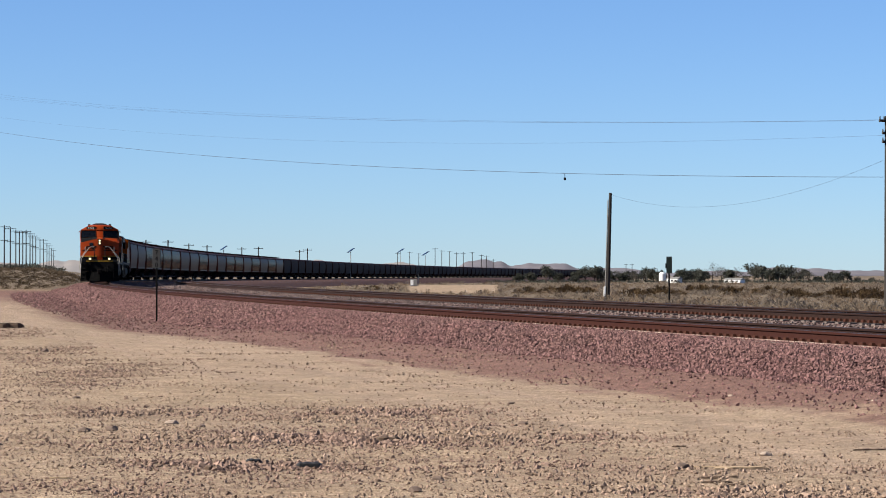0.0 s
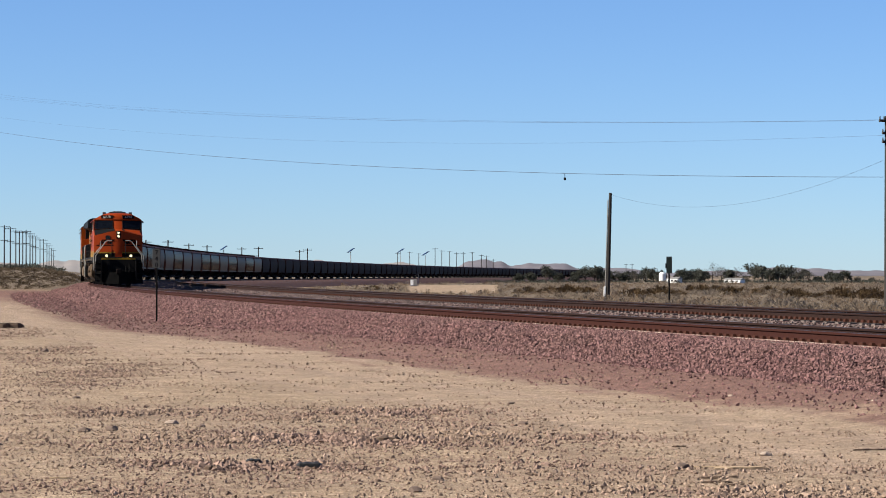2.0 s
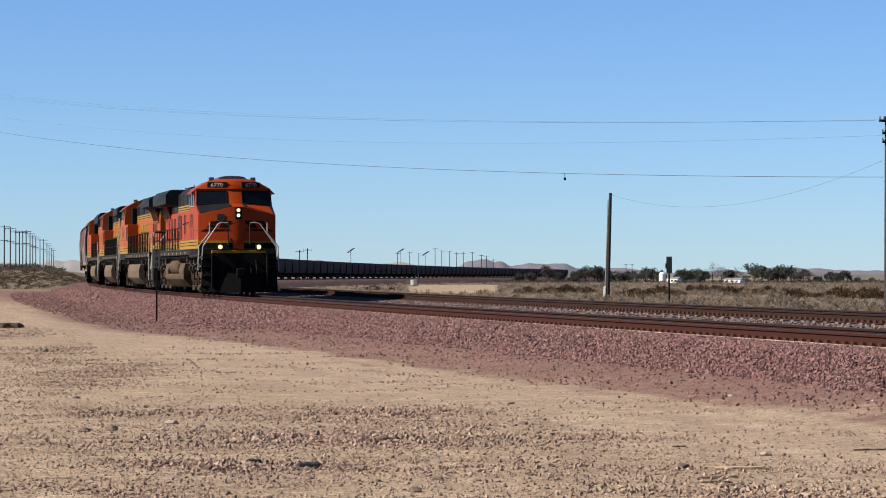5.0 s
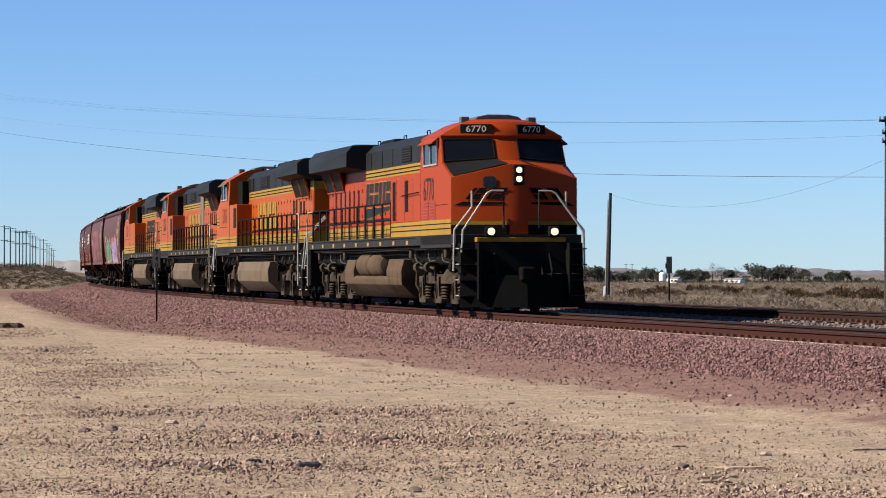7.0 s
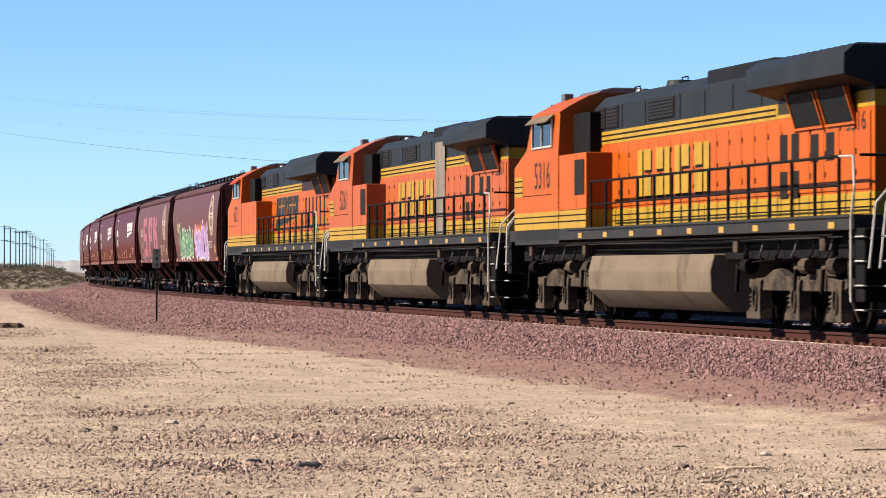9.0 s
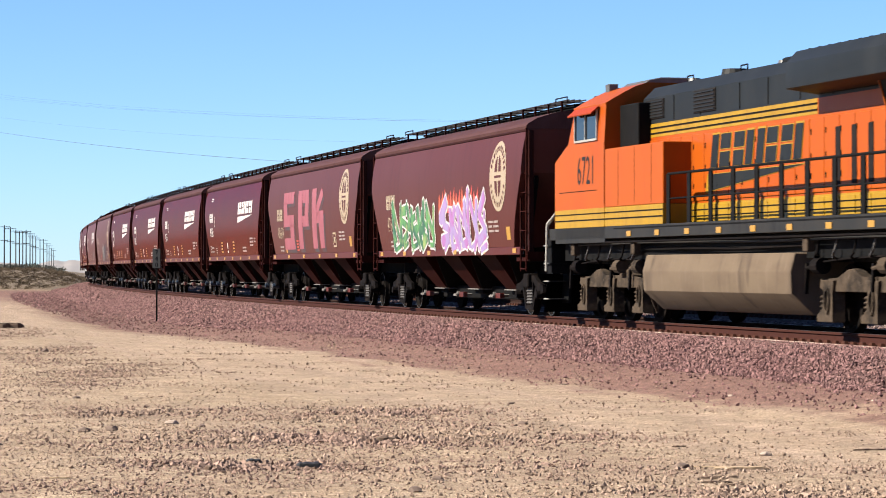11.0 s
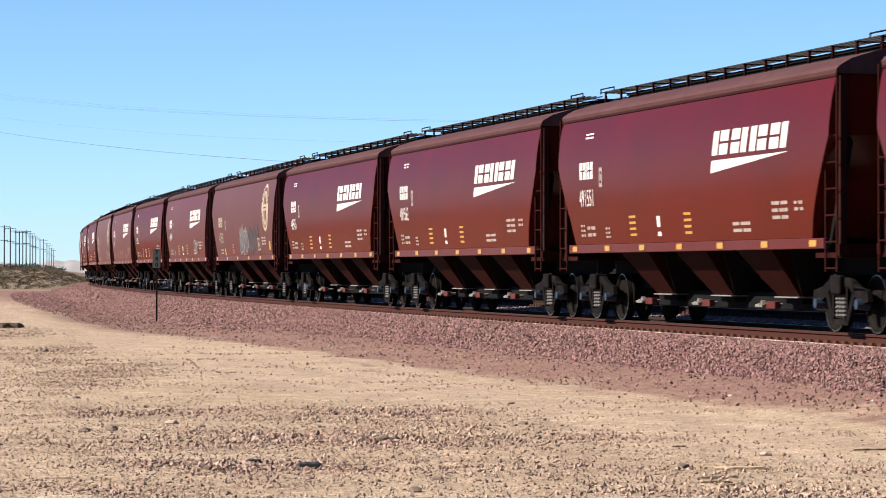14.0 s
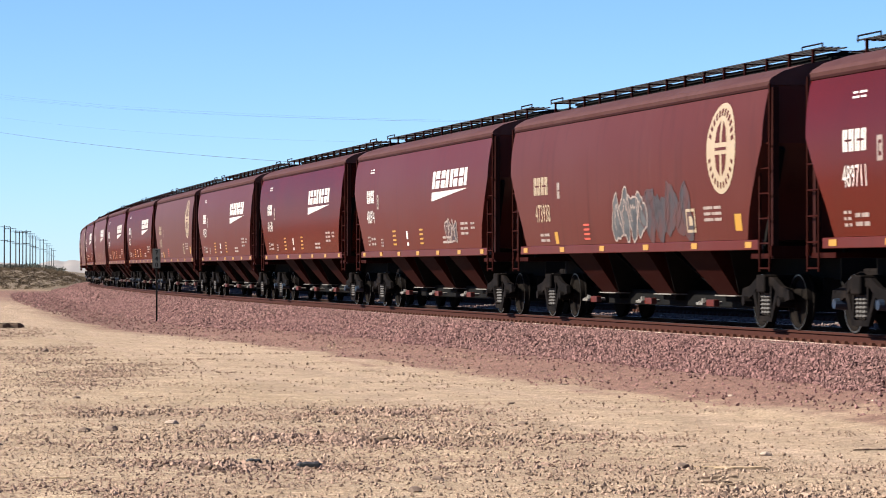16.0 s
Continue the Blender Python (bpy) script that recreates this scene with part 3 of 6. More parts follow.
M["roof"] = mat("sun_faded_dusty_roof", (0.105, 0.036, 0.031), 0.7, 0, [((0.6, 2, 2), 0.4, 0.65, (0.13, 0.056, 0.05), 0.7), ((5, 5, 2), 0.5, 0.7, (0.075, 0.024, 0.02), 0.6)], spec=0.15)
M["grating"] = mat("grey_steel_grating", (0.05, 0.045, 0.045), 0.7, 0.0, [(3, 0.4, 0.7, (0.025, 0.022, 0.022), 0.7)], spec=0.15)
M["dulled"] = mat("dull_pale_steel", (0.3, 0.28, 0.25), 0.6, 0, [(8, 0.4, 0.7, (0.16, 0.13, 0.11), 0.8)], spec=0.2)
M["spring"] = mat("pale_dusty_spring_steel", (0.075, 0.066, 0.06), 0.6, 0.2, [(9, 0.4, 0.7, (0.08, 0.07, 0.06), 0.8)])
M["letter"] = mat("white_lettering", (0.86, 0.8, 0.74), 0.5, 0, [((6, 6, 2), 0.5, 0.75, (0.6, 0.46, 0.4), 0.5)])
M["stencil"] = mat("worn_white_stencil", (0.42, 0.33, 0.29), 0.6, 0, [((6, 6, 2), 0.45, 0.7, (0.22, 0.12, 0.09), 0.6)])
M["cream"] = mat("cream_lettering", (0.52, 0.4, 0.26), 0.55, 0, [((5, 5, 2), 0.45, 0.7, (0.45, 0.3, 0.2), 0.6)])
M["reflector"] = mat("yellow_reflector", (0.6, 0.3, 0.02), 0.35, 0, [(9, 0.5, 0.7, (0.5, 0.27, 0.05), 0.6)])
M["pink"] = mat("pink_spray_paint", (0.42, 0.11, 0.135), 0.6, 0, [((2, 2, 1), 0.4, 0.7, (0.34, 0.075, 0.095), 0.7), ((9, 9, 2), 0.5, 0.7, (0.26, 0.07, 0.08), 0.6)])
M["green"] = mat("green_spray_paint", (0.12, 0.34, 0.11), 0.6, 0, [(3, 0.42, 0.58, (0.03, 0.13, 0.08), 0.9), (2.2, 0.55, 0.65, (0.42, 0.5, 0.16), 0.8)])
M["lilac"] = mat("lilac_spray_paint", (0.42, 0.3, 0.56), 0.6, 0, [(2, 0.45, 0.6, (0.48, 0.16, 0.45), 0.8)])
M["flame"] = mat("orange_spray_paint", (0.68, 0.12, 0.05), 0.6, 0, [(3, 0.45, 0.6, (0.6, 0.05, 0.05), 0.8)])
M["bluespray"] = mat("faint_blue_grey_spray_paint", (0.05, 0.038, 0.042), 0.6, 0, [((3, 3, 2), 0.42, 0.6, (0.095, 0.026, 0.02), 0.9)])
M["greyspray"] = mat("grey_spray_paint", (0.1, 0.1, 0.1), 0.6, 0, [(4, 0.45, 0.6, (0.04, 0.04, 0.045), 0.8)])
M["galvanised"] = mat("dull_galvanised_steel", (0.2, 0.19, 0.18), 0.5, 0.3, [(6, 0.4, 0.7, (0.12, 0.11, 0.1), 0.7)])
M["headlight"] = glow("lit_headlight", (1.0, 0.83, 0.45), 0.62)
M["ditchlight"] = glow("lit_ditch_light", (1.0, 0.83, 0.42), 0.5)
M["blue"] = mat("blue_bearing_cap", (0.013, 0.032, 0.068), 0.5, 0, [(9, 0.4, 0.7, (0.01, 0.012, 0.016), 0.7)])


def text_outline(text, height):
    """A flat mesh of characters, from x 0 upwards, standing on z 0."""
    cu = bpy.data.curves.new("characters", "FONT")
    cu.body, cu.size = text, height / 0.7
    cu.resolution_u = 2
    ob = bpy.data.objects.new("characters", cu)
    me = bpy.data.meshes.new_from_object(ob)
    bm = bmesh.new()
    bm.from_mesh(me)
    for v in bm.verts:
        v.co = Vector((v.co.x, 0, v.co.y))
    bpy.data.objects.remove(ob)
    return bm


def flat(polys):
    """Flat faces standing in the x-z plane from outlines of (x, z)."""
    bm = nb()
    for p in polys:
        f = bm.faces.new([bm.verts.new((a, 0, b)) for a, b in p])
    bmesh.ops.triangulate(bm, faces=bm.faces)
    return bm


LEVELS = [1.47, 1.75, 2.05, 2.35, 2.65, 2.95, 3.25, 3.55, 3.93]


def half_width(z):
    """The side bulges like a barrel, widest at 2.95 m."""
    return 1.588 - (0.045 if z < 2.95 else 0.13) * (z - 2.95) ** 2


HALF_W = [half_width(z) for z in LEVELS]


def stuck(bm, dx=0.0, dz=0.0, side=-1, levels=None, widths=None, proud=0.007, wide=1.0):
    """Lay a flat outline on a vehicle's side: moved to its place, cut at the side's levels and pressed onto it."""
    for v in bm.verts:
        v.co = Vector((v.co.x * wide + dx, 0, v.co.z + dz))
    for z in (levels or [])[1:-1]:
        bmesh.ops.bisect_plane(bm, geom=bm.verts[:] + bm.edges[:] + bm.faces[:], plane_co=(0, 0, z), plane_no=(0, 0, 1))
    for v in bm.verts:
        w = np.interp(v.co.z, levels, widths) if levels else widths
        v.co.y = side * (w + proud)
        if side > 0:
            v.co.x = -v.co.x
    return bm


def slanted(x, z, w, h, lean=0.25):
    return [(x, z), (x + w, z), (x + w + lean * h, z + h), (x + lean * h, z + h)]


def cut_block(x, z, w, h, lean=0.0, stroke=0.36, gap=0.1, flip=False):
    """A plain leaning block cut into an upright bar and two squares."""
    t, e = stroke * w, gap * h
    bits = [(0, 0, t, h), (t * 1.3, 0, w, 0.5 * (h - e)), (t * 1.3, 0.5 * (h + e), w, h)]
    if flip:
        bits = [(w - c, b, w - a, d) for a, b, c, d in bits]
    return [[(x + p + lean * q, z + q) for p, q in ((a, b), (c, b), (c, d), (a, d))] for a, b, c, d in bits]


def stamp(x, z, w, h):
    """Four narrow hollow blocks."""
    return [cut_block(x + i * w * 1.3, z, w, h, flip=i % 2 > 0) for i in range(4)]


def emblem_blocks(x, z, w, h, lean=0.25):
    """A plain emblem of four hollow slanted blocks over a long wedge."""
    step = w / 4
    blocks = [cut_block(x + i * step, z + 0.42 * h, step * 0.84, 0.58 * h, lean, flip=i % 2 > 0) for i in range(4)]
    wedge = [(x - 0.12 * h, z), (x - 0.02 * h, z + 0.3 * h), (x + w, z + 0.33 * h)]
    return blocks, wedge


# ---- wagons
def wheelset(parent, x, radius, rims=True):
    half = [(0.09, 0.0), (0.09, 0.66), (radius + 0.026, 0.675), (radius + 0.026, 0.7), (radius, 0.71), (radius, 0.8), (radius * 0.86, 0.8), (radius * 0.78, 0.76), (0.16, 0.79), (0.14, 0.86), (0.09, 0.87), (0.09, 0.95)]
    turned = [(r, -q) for r, q in half[:0:-1]] + half
    bm = loft(nb(), [[(x + r * math.cos(6.2832 * k / 28), q, radius + r * math.sin(6.2832 * k / 28)) for k in range(28)] for r, q in turned])
    ws = part("wheelset", bm, M["wheel"], parent)
    for s in (-1, 1) if rims else ():
        bm = nb()
        n = 32
        ring = []
        for k in range(n):
            a = 2 * math.pi * k / n
            ring.append([bm.verts.new((x + math.cos(a) * r, s * 0.803, radius + math.sin(a) * r)) for r in (radius * 0.985, radius * 0.935)])
        for k in range(n):
            a, b = ring[k], ring[(k + 1) % n]
            bm.faces.new((a[0], b[0], b[1], a[1]))
        bmesh.ops.solidify(bm, geom=bm.faces[:], thickness=-0.006)
        part("rim", bm, M["tread"], ws, "polished steel rim")
    return ws


COIL = [(0.066 if k % 2 else 0.045, 0.24 + k * 0.032) for k in range(16)]
LOCO_COIL = [(0.11 if k % 2 else 0.07, 0.3 + k * 0.036) for k in range(9)]


def wagon_bogie(parent, cx, sub=True, cap="blue"):
    R, wb = 0.457, 0.89
    if not sub:
        bm = nb()
        for s in (-1, 1):
            for d in (-wb, wb):
                rod(bm, (cx + d, s * 0.70, R), (cx + d, s * 0.82, R), R, 14)
            box(bm, cx - 1.2, cx + 1.2, s * 0.95, s * 1.08, 0.42, 0.68)
        return part("bogie", bm, M["wagon_truck"], parent)
    bogie = new("bogie")
    bogie.parent = parent
    for s in (-1, 1):
        bm = nb()
        y0, y1 = s * 0.98, s * 1.06
        prism(bm, [(cx - 1.2, 0.5), (cx - 1.15, 0.66), (cx - 0.75, 0.72), (cx - 0.4, 0.86), (cx + 0.4, 0.86), (cx + 0.75, 0.72), (cx + 1.15, 0.66), (cx + 1.2, 0.5), (cx + 0.95, 0.46), (cx + 0.62, 0.56), (cx + 0.36, 0.72), (cx - 0.36, 0.72), (cx - 0.62, 0.56), (cx - 0.95, 0.46)], y0, y1, "y")
        for d in (-1, 1):
            prism(bm, [(cx + d * 0.62, 0.58), (cx + d * 0.52, 0.64), (cx + d * 0.26, 0.2), (cx + d * 0.33, 0.13)], y0, y1, "y")
            prism(bm, [(cx + d * 0.33, 0.74), (cx + d * 0.26, 0.74), (cx + d * 0.26, 0.2), (cx + d * 0.31, 0.2)], y0, y1, "y")
        box(bm, cx - 0.32, cx + 0.32, y0, y1, 0.13, 0.22)
        part("side_frame", bm, M["wagon_truck"], bogie)
        for sx in (-0.14, 0, 0.14):
            part("coil_spring", lathe(nb(), COIL, cx + sx, s * 1.02), M["spring"], bogie, "pale coil spring")
        for d in (-wb, wb):
            part("bearing_cap", rod(nb(), (cx + d, s * 0.93, R), (cx + d, s * 1.14, R), 0.1, 12, 0.08), M[cap], bogie, "blue bearing end cap" if cap == "blue" else "")
    bm = nb()
    box(bm, cx - 0.2, cx + 0.2, -1.15, 1.15, 0.6, 0.9, 0.03)
    part("bolster", bm, M["wagon_truck"], bogie)
    for d in (-wb, wb):
        wheelset(bogie, cx + d, R)
    return bogie


def side_end(z, L):
    """Half length of the body at a height: the ends slope in below."""
    return L - np.interp(z, [1.47, 1.9, 3.0, 4.4], [1.05, 0.85, 0.08, 0.0])


def hopper_wagon(paint, L=7.95, near=True, bays=3, lip=True):
    t = thing("hopper_wagon", "dark red covered grain hopper wagon coupled in a long train", "railway wagon", "hopper wagons of the train")
    body_mat = M[paint]
    rings = []
    for z in np.linspace(1.47, 3.93, 17 if near else 5):
        w, e = half_width(z), side_end(z, L)
        rings.append([(-e, -w, z), (e, -w, z), (e, w, z), (-e, w, z)])
    part("body", loft(nb(), rings), body_mat, t)
    arc = [(1.475, 3.93), (1.49, 3.99), (1.44, 4.05), (1.25, 4.16), (0.85, 4.28), (0.4, 4.34), (0, 4.355)]
    outline = [(a, b) for a, b in arc] + [(-a, b) for a, b in arc[-2::-1]]
    part("roof", prism(nb(), outline, -L, L, "x"), M["roof"] if near else body_mat, t, "sun-faded dusty roof")
    if near:
        for s in (-1, 1):
            bm = nb()
            box(bm, -L + 0.03, L - 0.03, s * 1.462, s * 1.495, 3.88, 3.93, 0.012)
            part("eave_rail", bm, M["dullred"], t)
    for s in (-1, 1):
        part("side_sill", box(nb(), -L + 0.55, L - 0.55, s * 1.40, s * 1.495, 1.3, 1.465, 0.012 if near else 0), M["rose"] if near else body_mat, t)
    # Near-black centre sill, with the underbody shade put into its colour.
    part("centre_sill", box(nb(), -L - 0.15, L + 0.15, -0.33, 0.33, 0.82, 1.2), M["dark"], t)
    # Added filler box that closes the bright view under the wagon.
    part("underside_filler", box(nb(), -4.7, 4.7, -0.42, 0.42, 0.3, 0.6, 0.03), M["dark"], t)
    span = (2 * L - 5.3) / bays
    for i in range(bays):
        c = -L + 2.65 + span * (i + 0.5)
        bm = nb()
        loft(bm, [[(c - 0.52, -0.68, 0.54), (c + 0.52, -0.68, 0.54), (c + 0.52, 0.68, 0.54), (c - 0.52, 0.68, 0.54)],
                  [(c - 0.95, -1.43, 1.46), (c + 0.95, -1.43, 1.46), (c + 0.95, 1.43, 1.46), (c - 0.95, 1.43, 1.46)]])
        h = part("hopper", bm, M["under"], t, "dusty sloped hopper chute")
        # Slope sheets are near-black to paint the shade between the chutes.
        for d in (-1, 1) if near else ():
            foot, head = c + d * 0.525, c + d * span * 0.498
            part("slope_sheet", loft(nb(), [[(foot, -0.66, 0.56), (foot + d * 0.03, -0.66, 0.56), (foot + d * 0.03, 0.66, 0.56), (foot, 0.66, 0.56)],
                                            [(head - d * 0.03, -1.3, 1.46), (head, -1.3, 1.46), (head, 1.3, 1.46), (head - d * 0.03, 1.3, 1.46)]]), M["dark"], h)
        if near:
            bm = nb()
            box(bm, c - 0.4, c + 0.4, -0.6, 0.6, 0.42, 0.52, 0.02)
            part("outlet_gate", bm, M["wagon_truck"], h)
            bm = nb()
            box(bm, c - 0.56, c + 0.56, -0.74, 0.74, 0.515, 0.538, 0.004)
            part("flange", bm, M["dulled"], h, "worn pale steel flange")
            for s in (-1, 1):
                bm = nb()
                box(bm, c - 0.46, c - 0.12, s * 1.06, s * 1.12, 0.36, 0.41, 0.01)
                prism(bm, [(c - 0.36, 0.41), (c - 0.24, 0.41), (c - 0.28, 0.48), (c - 0.32, 0.48)], s * 1.0, s * 1.06, "y")
                rod(bm, (c - 0.3, s * 0.7, 0.4), (c - 0.3, s * 1.12, 0.4), 0.03, 6)
                part("gate_bar", bm, M["dulled"], h, "pale steel gate bar")
                part("gate_box", box(nb(), c - 0.08, c + 0.34, s * 0.95, s * 1.06, 0.34, 0.46, 0.01), M["rose"], h, "red gate housing")
    for d in (-1, 1):
        bm = nb()
        box(bm, d * (L - 1.0), d * (L + 0.12), -1.45, 1.45, 1.16, 1.24)
        box(bm, d * (L + 0.02), d * (L + 0.14), -1.5, 1.5, 1.2, 1.36)
        part("end_platform", bm, M["under"], t)
        # Near-black end posts paint in the shade of the gap between wagons.
        part("end_post", box(nb(), d * (L - 0.02), d * (L + 0.08), -0.06, 0.06, 1.2, 3.95), M["dark"], t)
        if near:
            for s in (-1, 1):
                part("corner_post", prism(nb(), [(d * (L - 0.1), 3.9), (d * (L + 0.02), 3.9), (d * (L + 0.02), 1.2), (d * (L - 0.1), 1.2)], s * 1.33, s * 1.43, "y"), M["dullred"], t)
                part("end_brace", prism(nb(), [(d * (L - 0.95), 1.24), (d * (L - 0.85), 1.24), (d * (L - 0.05), 2.9), (d * (L - 0.12), 2.96)], s * 1.2, s * 1.28, "y"), M["dark"], t)
        if near:
            for s in (-1, 1):
                bm = nb()
                x0, x1 = d * (L - 0.42), d * (L + 0.06)
                for x in (x0, x1):
                    rod(bm, (x, s * 1.5, 0.95), (x, s * 1.5, 3.05 if x == x0 else 3.95), 0.022, 6)
                for k in range(6):
                    rod(bm, (x0, s * 1.5, 1.0 + k * 0.4), (x1, s * 1.5, 1.0 + k * 0.4), 0.016, 6)
                part("ladder", bm, M["under"], t)
            bm = nb()
            rod(bm, (d * (L + 0.1), 0, 0.85), (d * (L + 0.85), 0, 0.85), 0.1, 8)
            box(bm, d * (L + 0.62), d * (L + 0.95), -0.15, 0.15, 0.72, 1.0, 0.04)
            part("coupler", bm, M["wagon_truck"], t)
            bm = nb()
            pts = [(d * (L + 0.1), -0.3, 0.8), (d * (L + 0.45), -0.3, 0.5), (d * (L + 0.85), -0.25, 0.55)]
            part("brake_hose", bent(bm, pts, 0.025), M["black"], t)
    if near:
        board = new("running_board")
        board.parent = t
        for y in (-0.62, -0.5, -0.38, -0.26, 0.26, 0.38, 0.5, 0.62):
            part("slat", box(nb(), -L - 0.2, L + 0.2, y - 0.02, y + 0.02, 4.525, 4.545), M["grating"], board)
        n = 15
        for i in range(n):
            x = -L + 0.25 + i * (2 * L - 0.5) / (n - 1)
            bm = nb()
            for s in (-1, 1):
                box(bm, x - 0.02, x + 0.02, s * 0.63, s * 0.67, 4.28, 4.53)
            box(bm, x - 0.012, x + 0.012, -0.68, 0.68, 4.5, 4.52)
            part("walkway_bracket", bm, M["under"], t)
        # Coaming and hatches are near-black: the shade under the walkway is painted in.
        coaming = part("hatch_coaming", box(nb(), -L + 0.5, L - 0.5, -0.27, 0.27, 4.3, 4.44, 0.02), M["dark"], t)
        for i in range(5):
            x = -L + 0.5 + (i + 0.5) * (2 * L - 1.0) / 5
            half = (2 * L - 1.0) / 10 - 0.05
            part("roof_hatch", prism(nb(), [(-0.31, 4.44), (-0.3, 4.49), (0, 4.53), (0.3, 4.49), (0.31, 4.44)], x - half, x + half, "x"), M["dark"], coaming)
        for d in (-1, 1):
            for s in (-1, 1):
                part("hand_hold", bent(nb(), [(d * (L - 0.8), s * 0.64, 4.53), (d * (L - 0.8), s * 0.64, 4.6), (d * (L + 0.15), s * 0.64, 4.6), (d * (L + 0.15), s * 0.64, 4.5)], 0.014), M["wagon_truck"], t)
    # Near-black boxes added to fill the shaded space around the bogies.
    if near:
        for d in (-1, 1):
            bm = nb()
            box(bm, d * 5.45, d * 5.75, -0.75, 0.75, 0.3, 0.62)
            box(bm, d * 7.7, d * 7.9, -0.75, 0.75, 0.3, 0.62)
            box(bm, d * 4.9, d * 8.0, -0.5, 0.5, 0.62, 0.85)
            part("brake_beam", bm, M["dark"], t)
    for d in (-1, 1):
        wagon_bogie(t, d * 6.75, near, "blue" if paint == "maroon" else "wagon_truck")
    return t


def stick(t, name, bm, material, label="", **place):
    return part(name, stuck(bm, levels=LEVELS, widths=HALF_W, **place), M[material], t, label)


def bars(t, x, z, w, h, rows, material="letter", name="lettering_bar", gap=0.5):
    """Small writing that cannot be read, as rows of bars."""
    step = h / rows
    polys = []
    for i in range(rows):
        cut = w * (0.42 if i % 2 else 0.55)
        polys.append([(x, z + i * step), (x + cut - 0.03, z + i * step), (x + cut - 0.03, z + (i + gap) * step), (x, z + (i + gap) * step)])
        polys.append([(x + cut + 0.03, z + i * step), (x + w, z + i * step), (x + w, z + (i + gap) * step), (x + cut + 0.03, z + (i + gap) * step)])
    stick(t, name, flat(polys), material)


def rect(x, z, w, h):
    return [(x, z), (x + w, z), (x + w, z + h), (x, z + h)]


def mark_new(t, number, shade="letter"):
    """Markings of the younger wagons: white block emblem, number, yellow reflectors."""
    blocks, wedge = emblem_blocks(2.1, 2.6, 3.85, 0.7)
    for b in blocks:
        stick(t, "emblem_block", flat(b), shade, "white slanted block of an emblem")
    stick(t, "emblem_wedge", flat([wedge]), shade, "long white wedge of an emblem")
    for block in stamp(-6.1, 2.72, 0.19, 0.33):
        stick(t, "mark_block", flat(block), shade)
    stick(t, "number", text_outline(number, 0.33), shade, "white painted number", dx=-6.15, dz=2.2, wide=0.72)
    bars(t, -6.2, 1.62, 0.3, 0.28, 3, "stencil")
    bars(t, -5.75, 1.62, 0.55, 0.26, 2, "stencil")
    bars(t, -4.5, 1.58, 0.3, 0.24, 3, "stencil")
    bars(t, 3.0, 1.6, 0.9, 0.22, 2, "stencil")
    bars(t, 5.0, 1.78, 0.75, 0.34, 3, "stencil")
    bars(t, 6.05, 1.9, 0.4, 0.2, 2, "stencil")
    bars(t, -5.8, 3.5, 0.55, 0.14, 2)
    stick(t, "data_plate", flat([rect(-4.75, 2.55, 0.22, 0.07), rect(-4.75, 2.85, 0.22, 0.07), rect(-4.75, 2.6, 0.05, 0.25), rect(-4.58, 2.6, 0.05, 0.25), rect(-4.67, 2.68, 0.08, 0.12)]), "stencil")
    for x in (-2.9, 0.4):
        for k in range(4):
            stick(t, "warning_bar", flat([rect(x, 1.6 + k * 0.11, 0.4, 0.045)]), "reflector")
    stick(t, "placard", flat([rect(-1.2, 1.74, 0.2, 0.2)]), shade)
    stick(t, "placard", flat([rect(-1.2, 1.58, 0.22, 0.08)]), shade)


def mark_old(t, number):
    """Markings of the older wagons: a tall round cream seal near the front, cream number."""
    cx, cz, r = 6.05, 3.0, 0.76
    def arc(r0, r1, a0, a1, n=7):
        A = [math.radians(a0 + (a1 - a0) * k / n) for k in range(n + 1)]
        return [(cx + r1 * math.cos(a), cz + r1 * math.sin(a)) for a in A] + [(cx + r0 * math.cos(a), cz + r0 * math.sin(a)) for a in A[::-1]]
    stick(t, "seal", flat([arc(0.01, r, a, a + 30, 4) for a in range(0, 360, 30)]), "cream", "round cream seal")
    marks = [arc(r * 0.72, r * 0.88, a, a + 7, 2) for a in range(12, 168, 13)] + [arc(r * 0.74, r * 0.88, a, a + 6, 2) for a in range(195, 346, 14)]
    lens = []
    for sx in (-1, 1):
        for sz in (-1, 1):
            lens.append([(cx + sx * 0.06, cz + sz * 0.1), (cx + sx * 0.3, cz + sz * 0.1), (cx + sx * 0.22, cz + sz * 0.34), (cx + sx * 0.06, cz + sz * 0.46)])
    lens += [rect(cx - 0.3, cz - 0.03, 0.6, 0.05)]
    stick(t, "seal_pattern", flat(marks + lens), "oxide", "dark marks and cross of the seal", proud=0.012)
    for block in stamp(-6.2, 2.5, 0.22, 0.36):
        stick(t, "mark_block", flat(block), "cream")
    stick(t, "number", text_outline(number, 0.36), "cream", "worn cream painted number", dx=-6.15, dz=1.95, wide=0.74)
    bars(t, -5.9, 1.55, 0.7, 0.22, 2, "stencil")
    bars(t, 5.0, 1.8, 0.95, 0.3, 3, "stencil")
    stick(t, "reflector", flat([slanted(-4.75, 1.5, 0.24, 0.24, -0.2)]), "reflector", "yellow reflector patch")
    for k in range(4):
        stick(t, "warning_bar", flat([rect(-2.6, 1.56 + k * 0.09, 0.4, 0.04)]), "flame")
    stick(t, "data_plate", flat(cut_block(-4.4, 2.4, 0.2, 0.32, 0, 0.3)), "stencil")
    stick(t, "data_plate", flat([rect(4.0, 1.62, 0.5, 0.05), rect(4.0, 1.98, 0.5, 0.05), rect(4.0, 1.66, 0.05, 0.33), rect(4.45, 1.66, 0.05, 0.33), rect(4.15, 1.74, 0.2, 0.16)]), "cream")
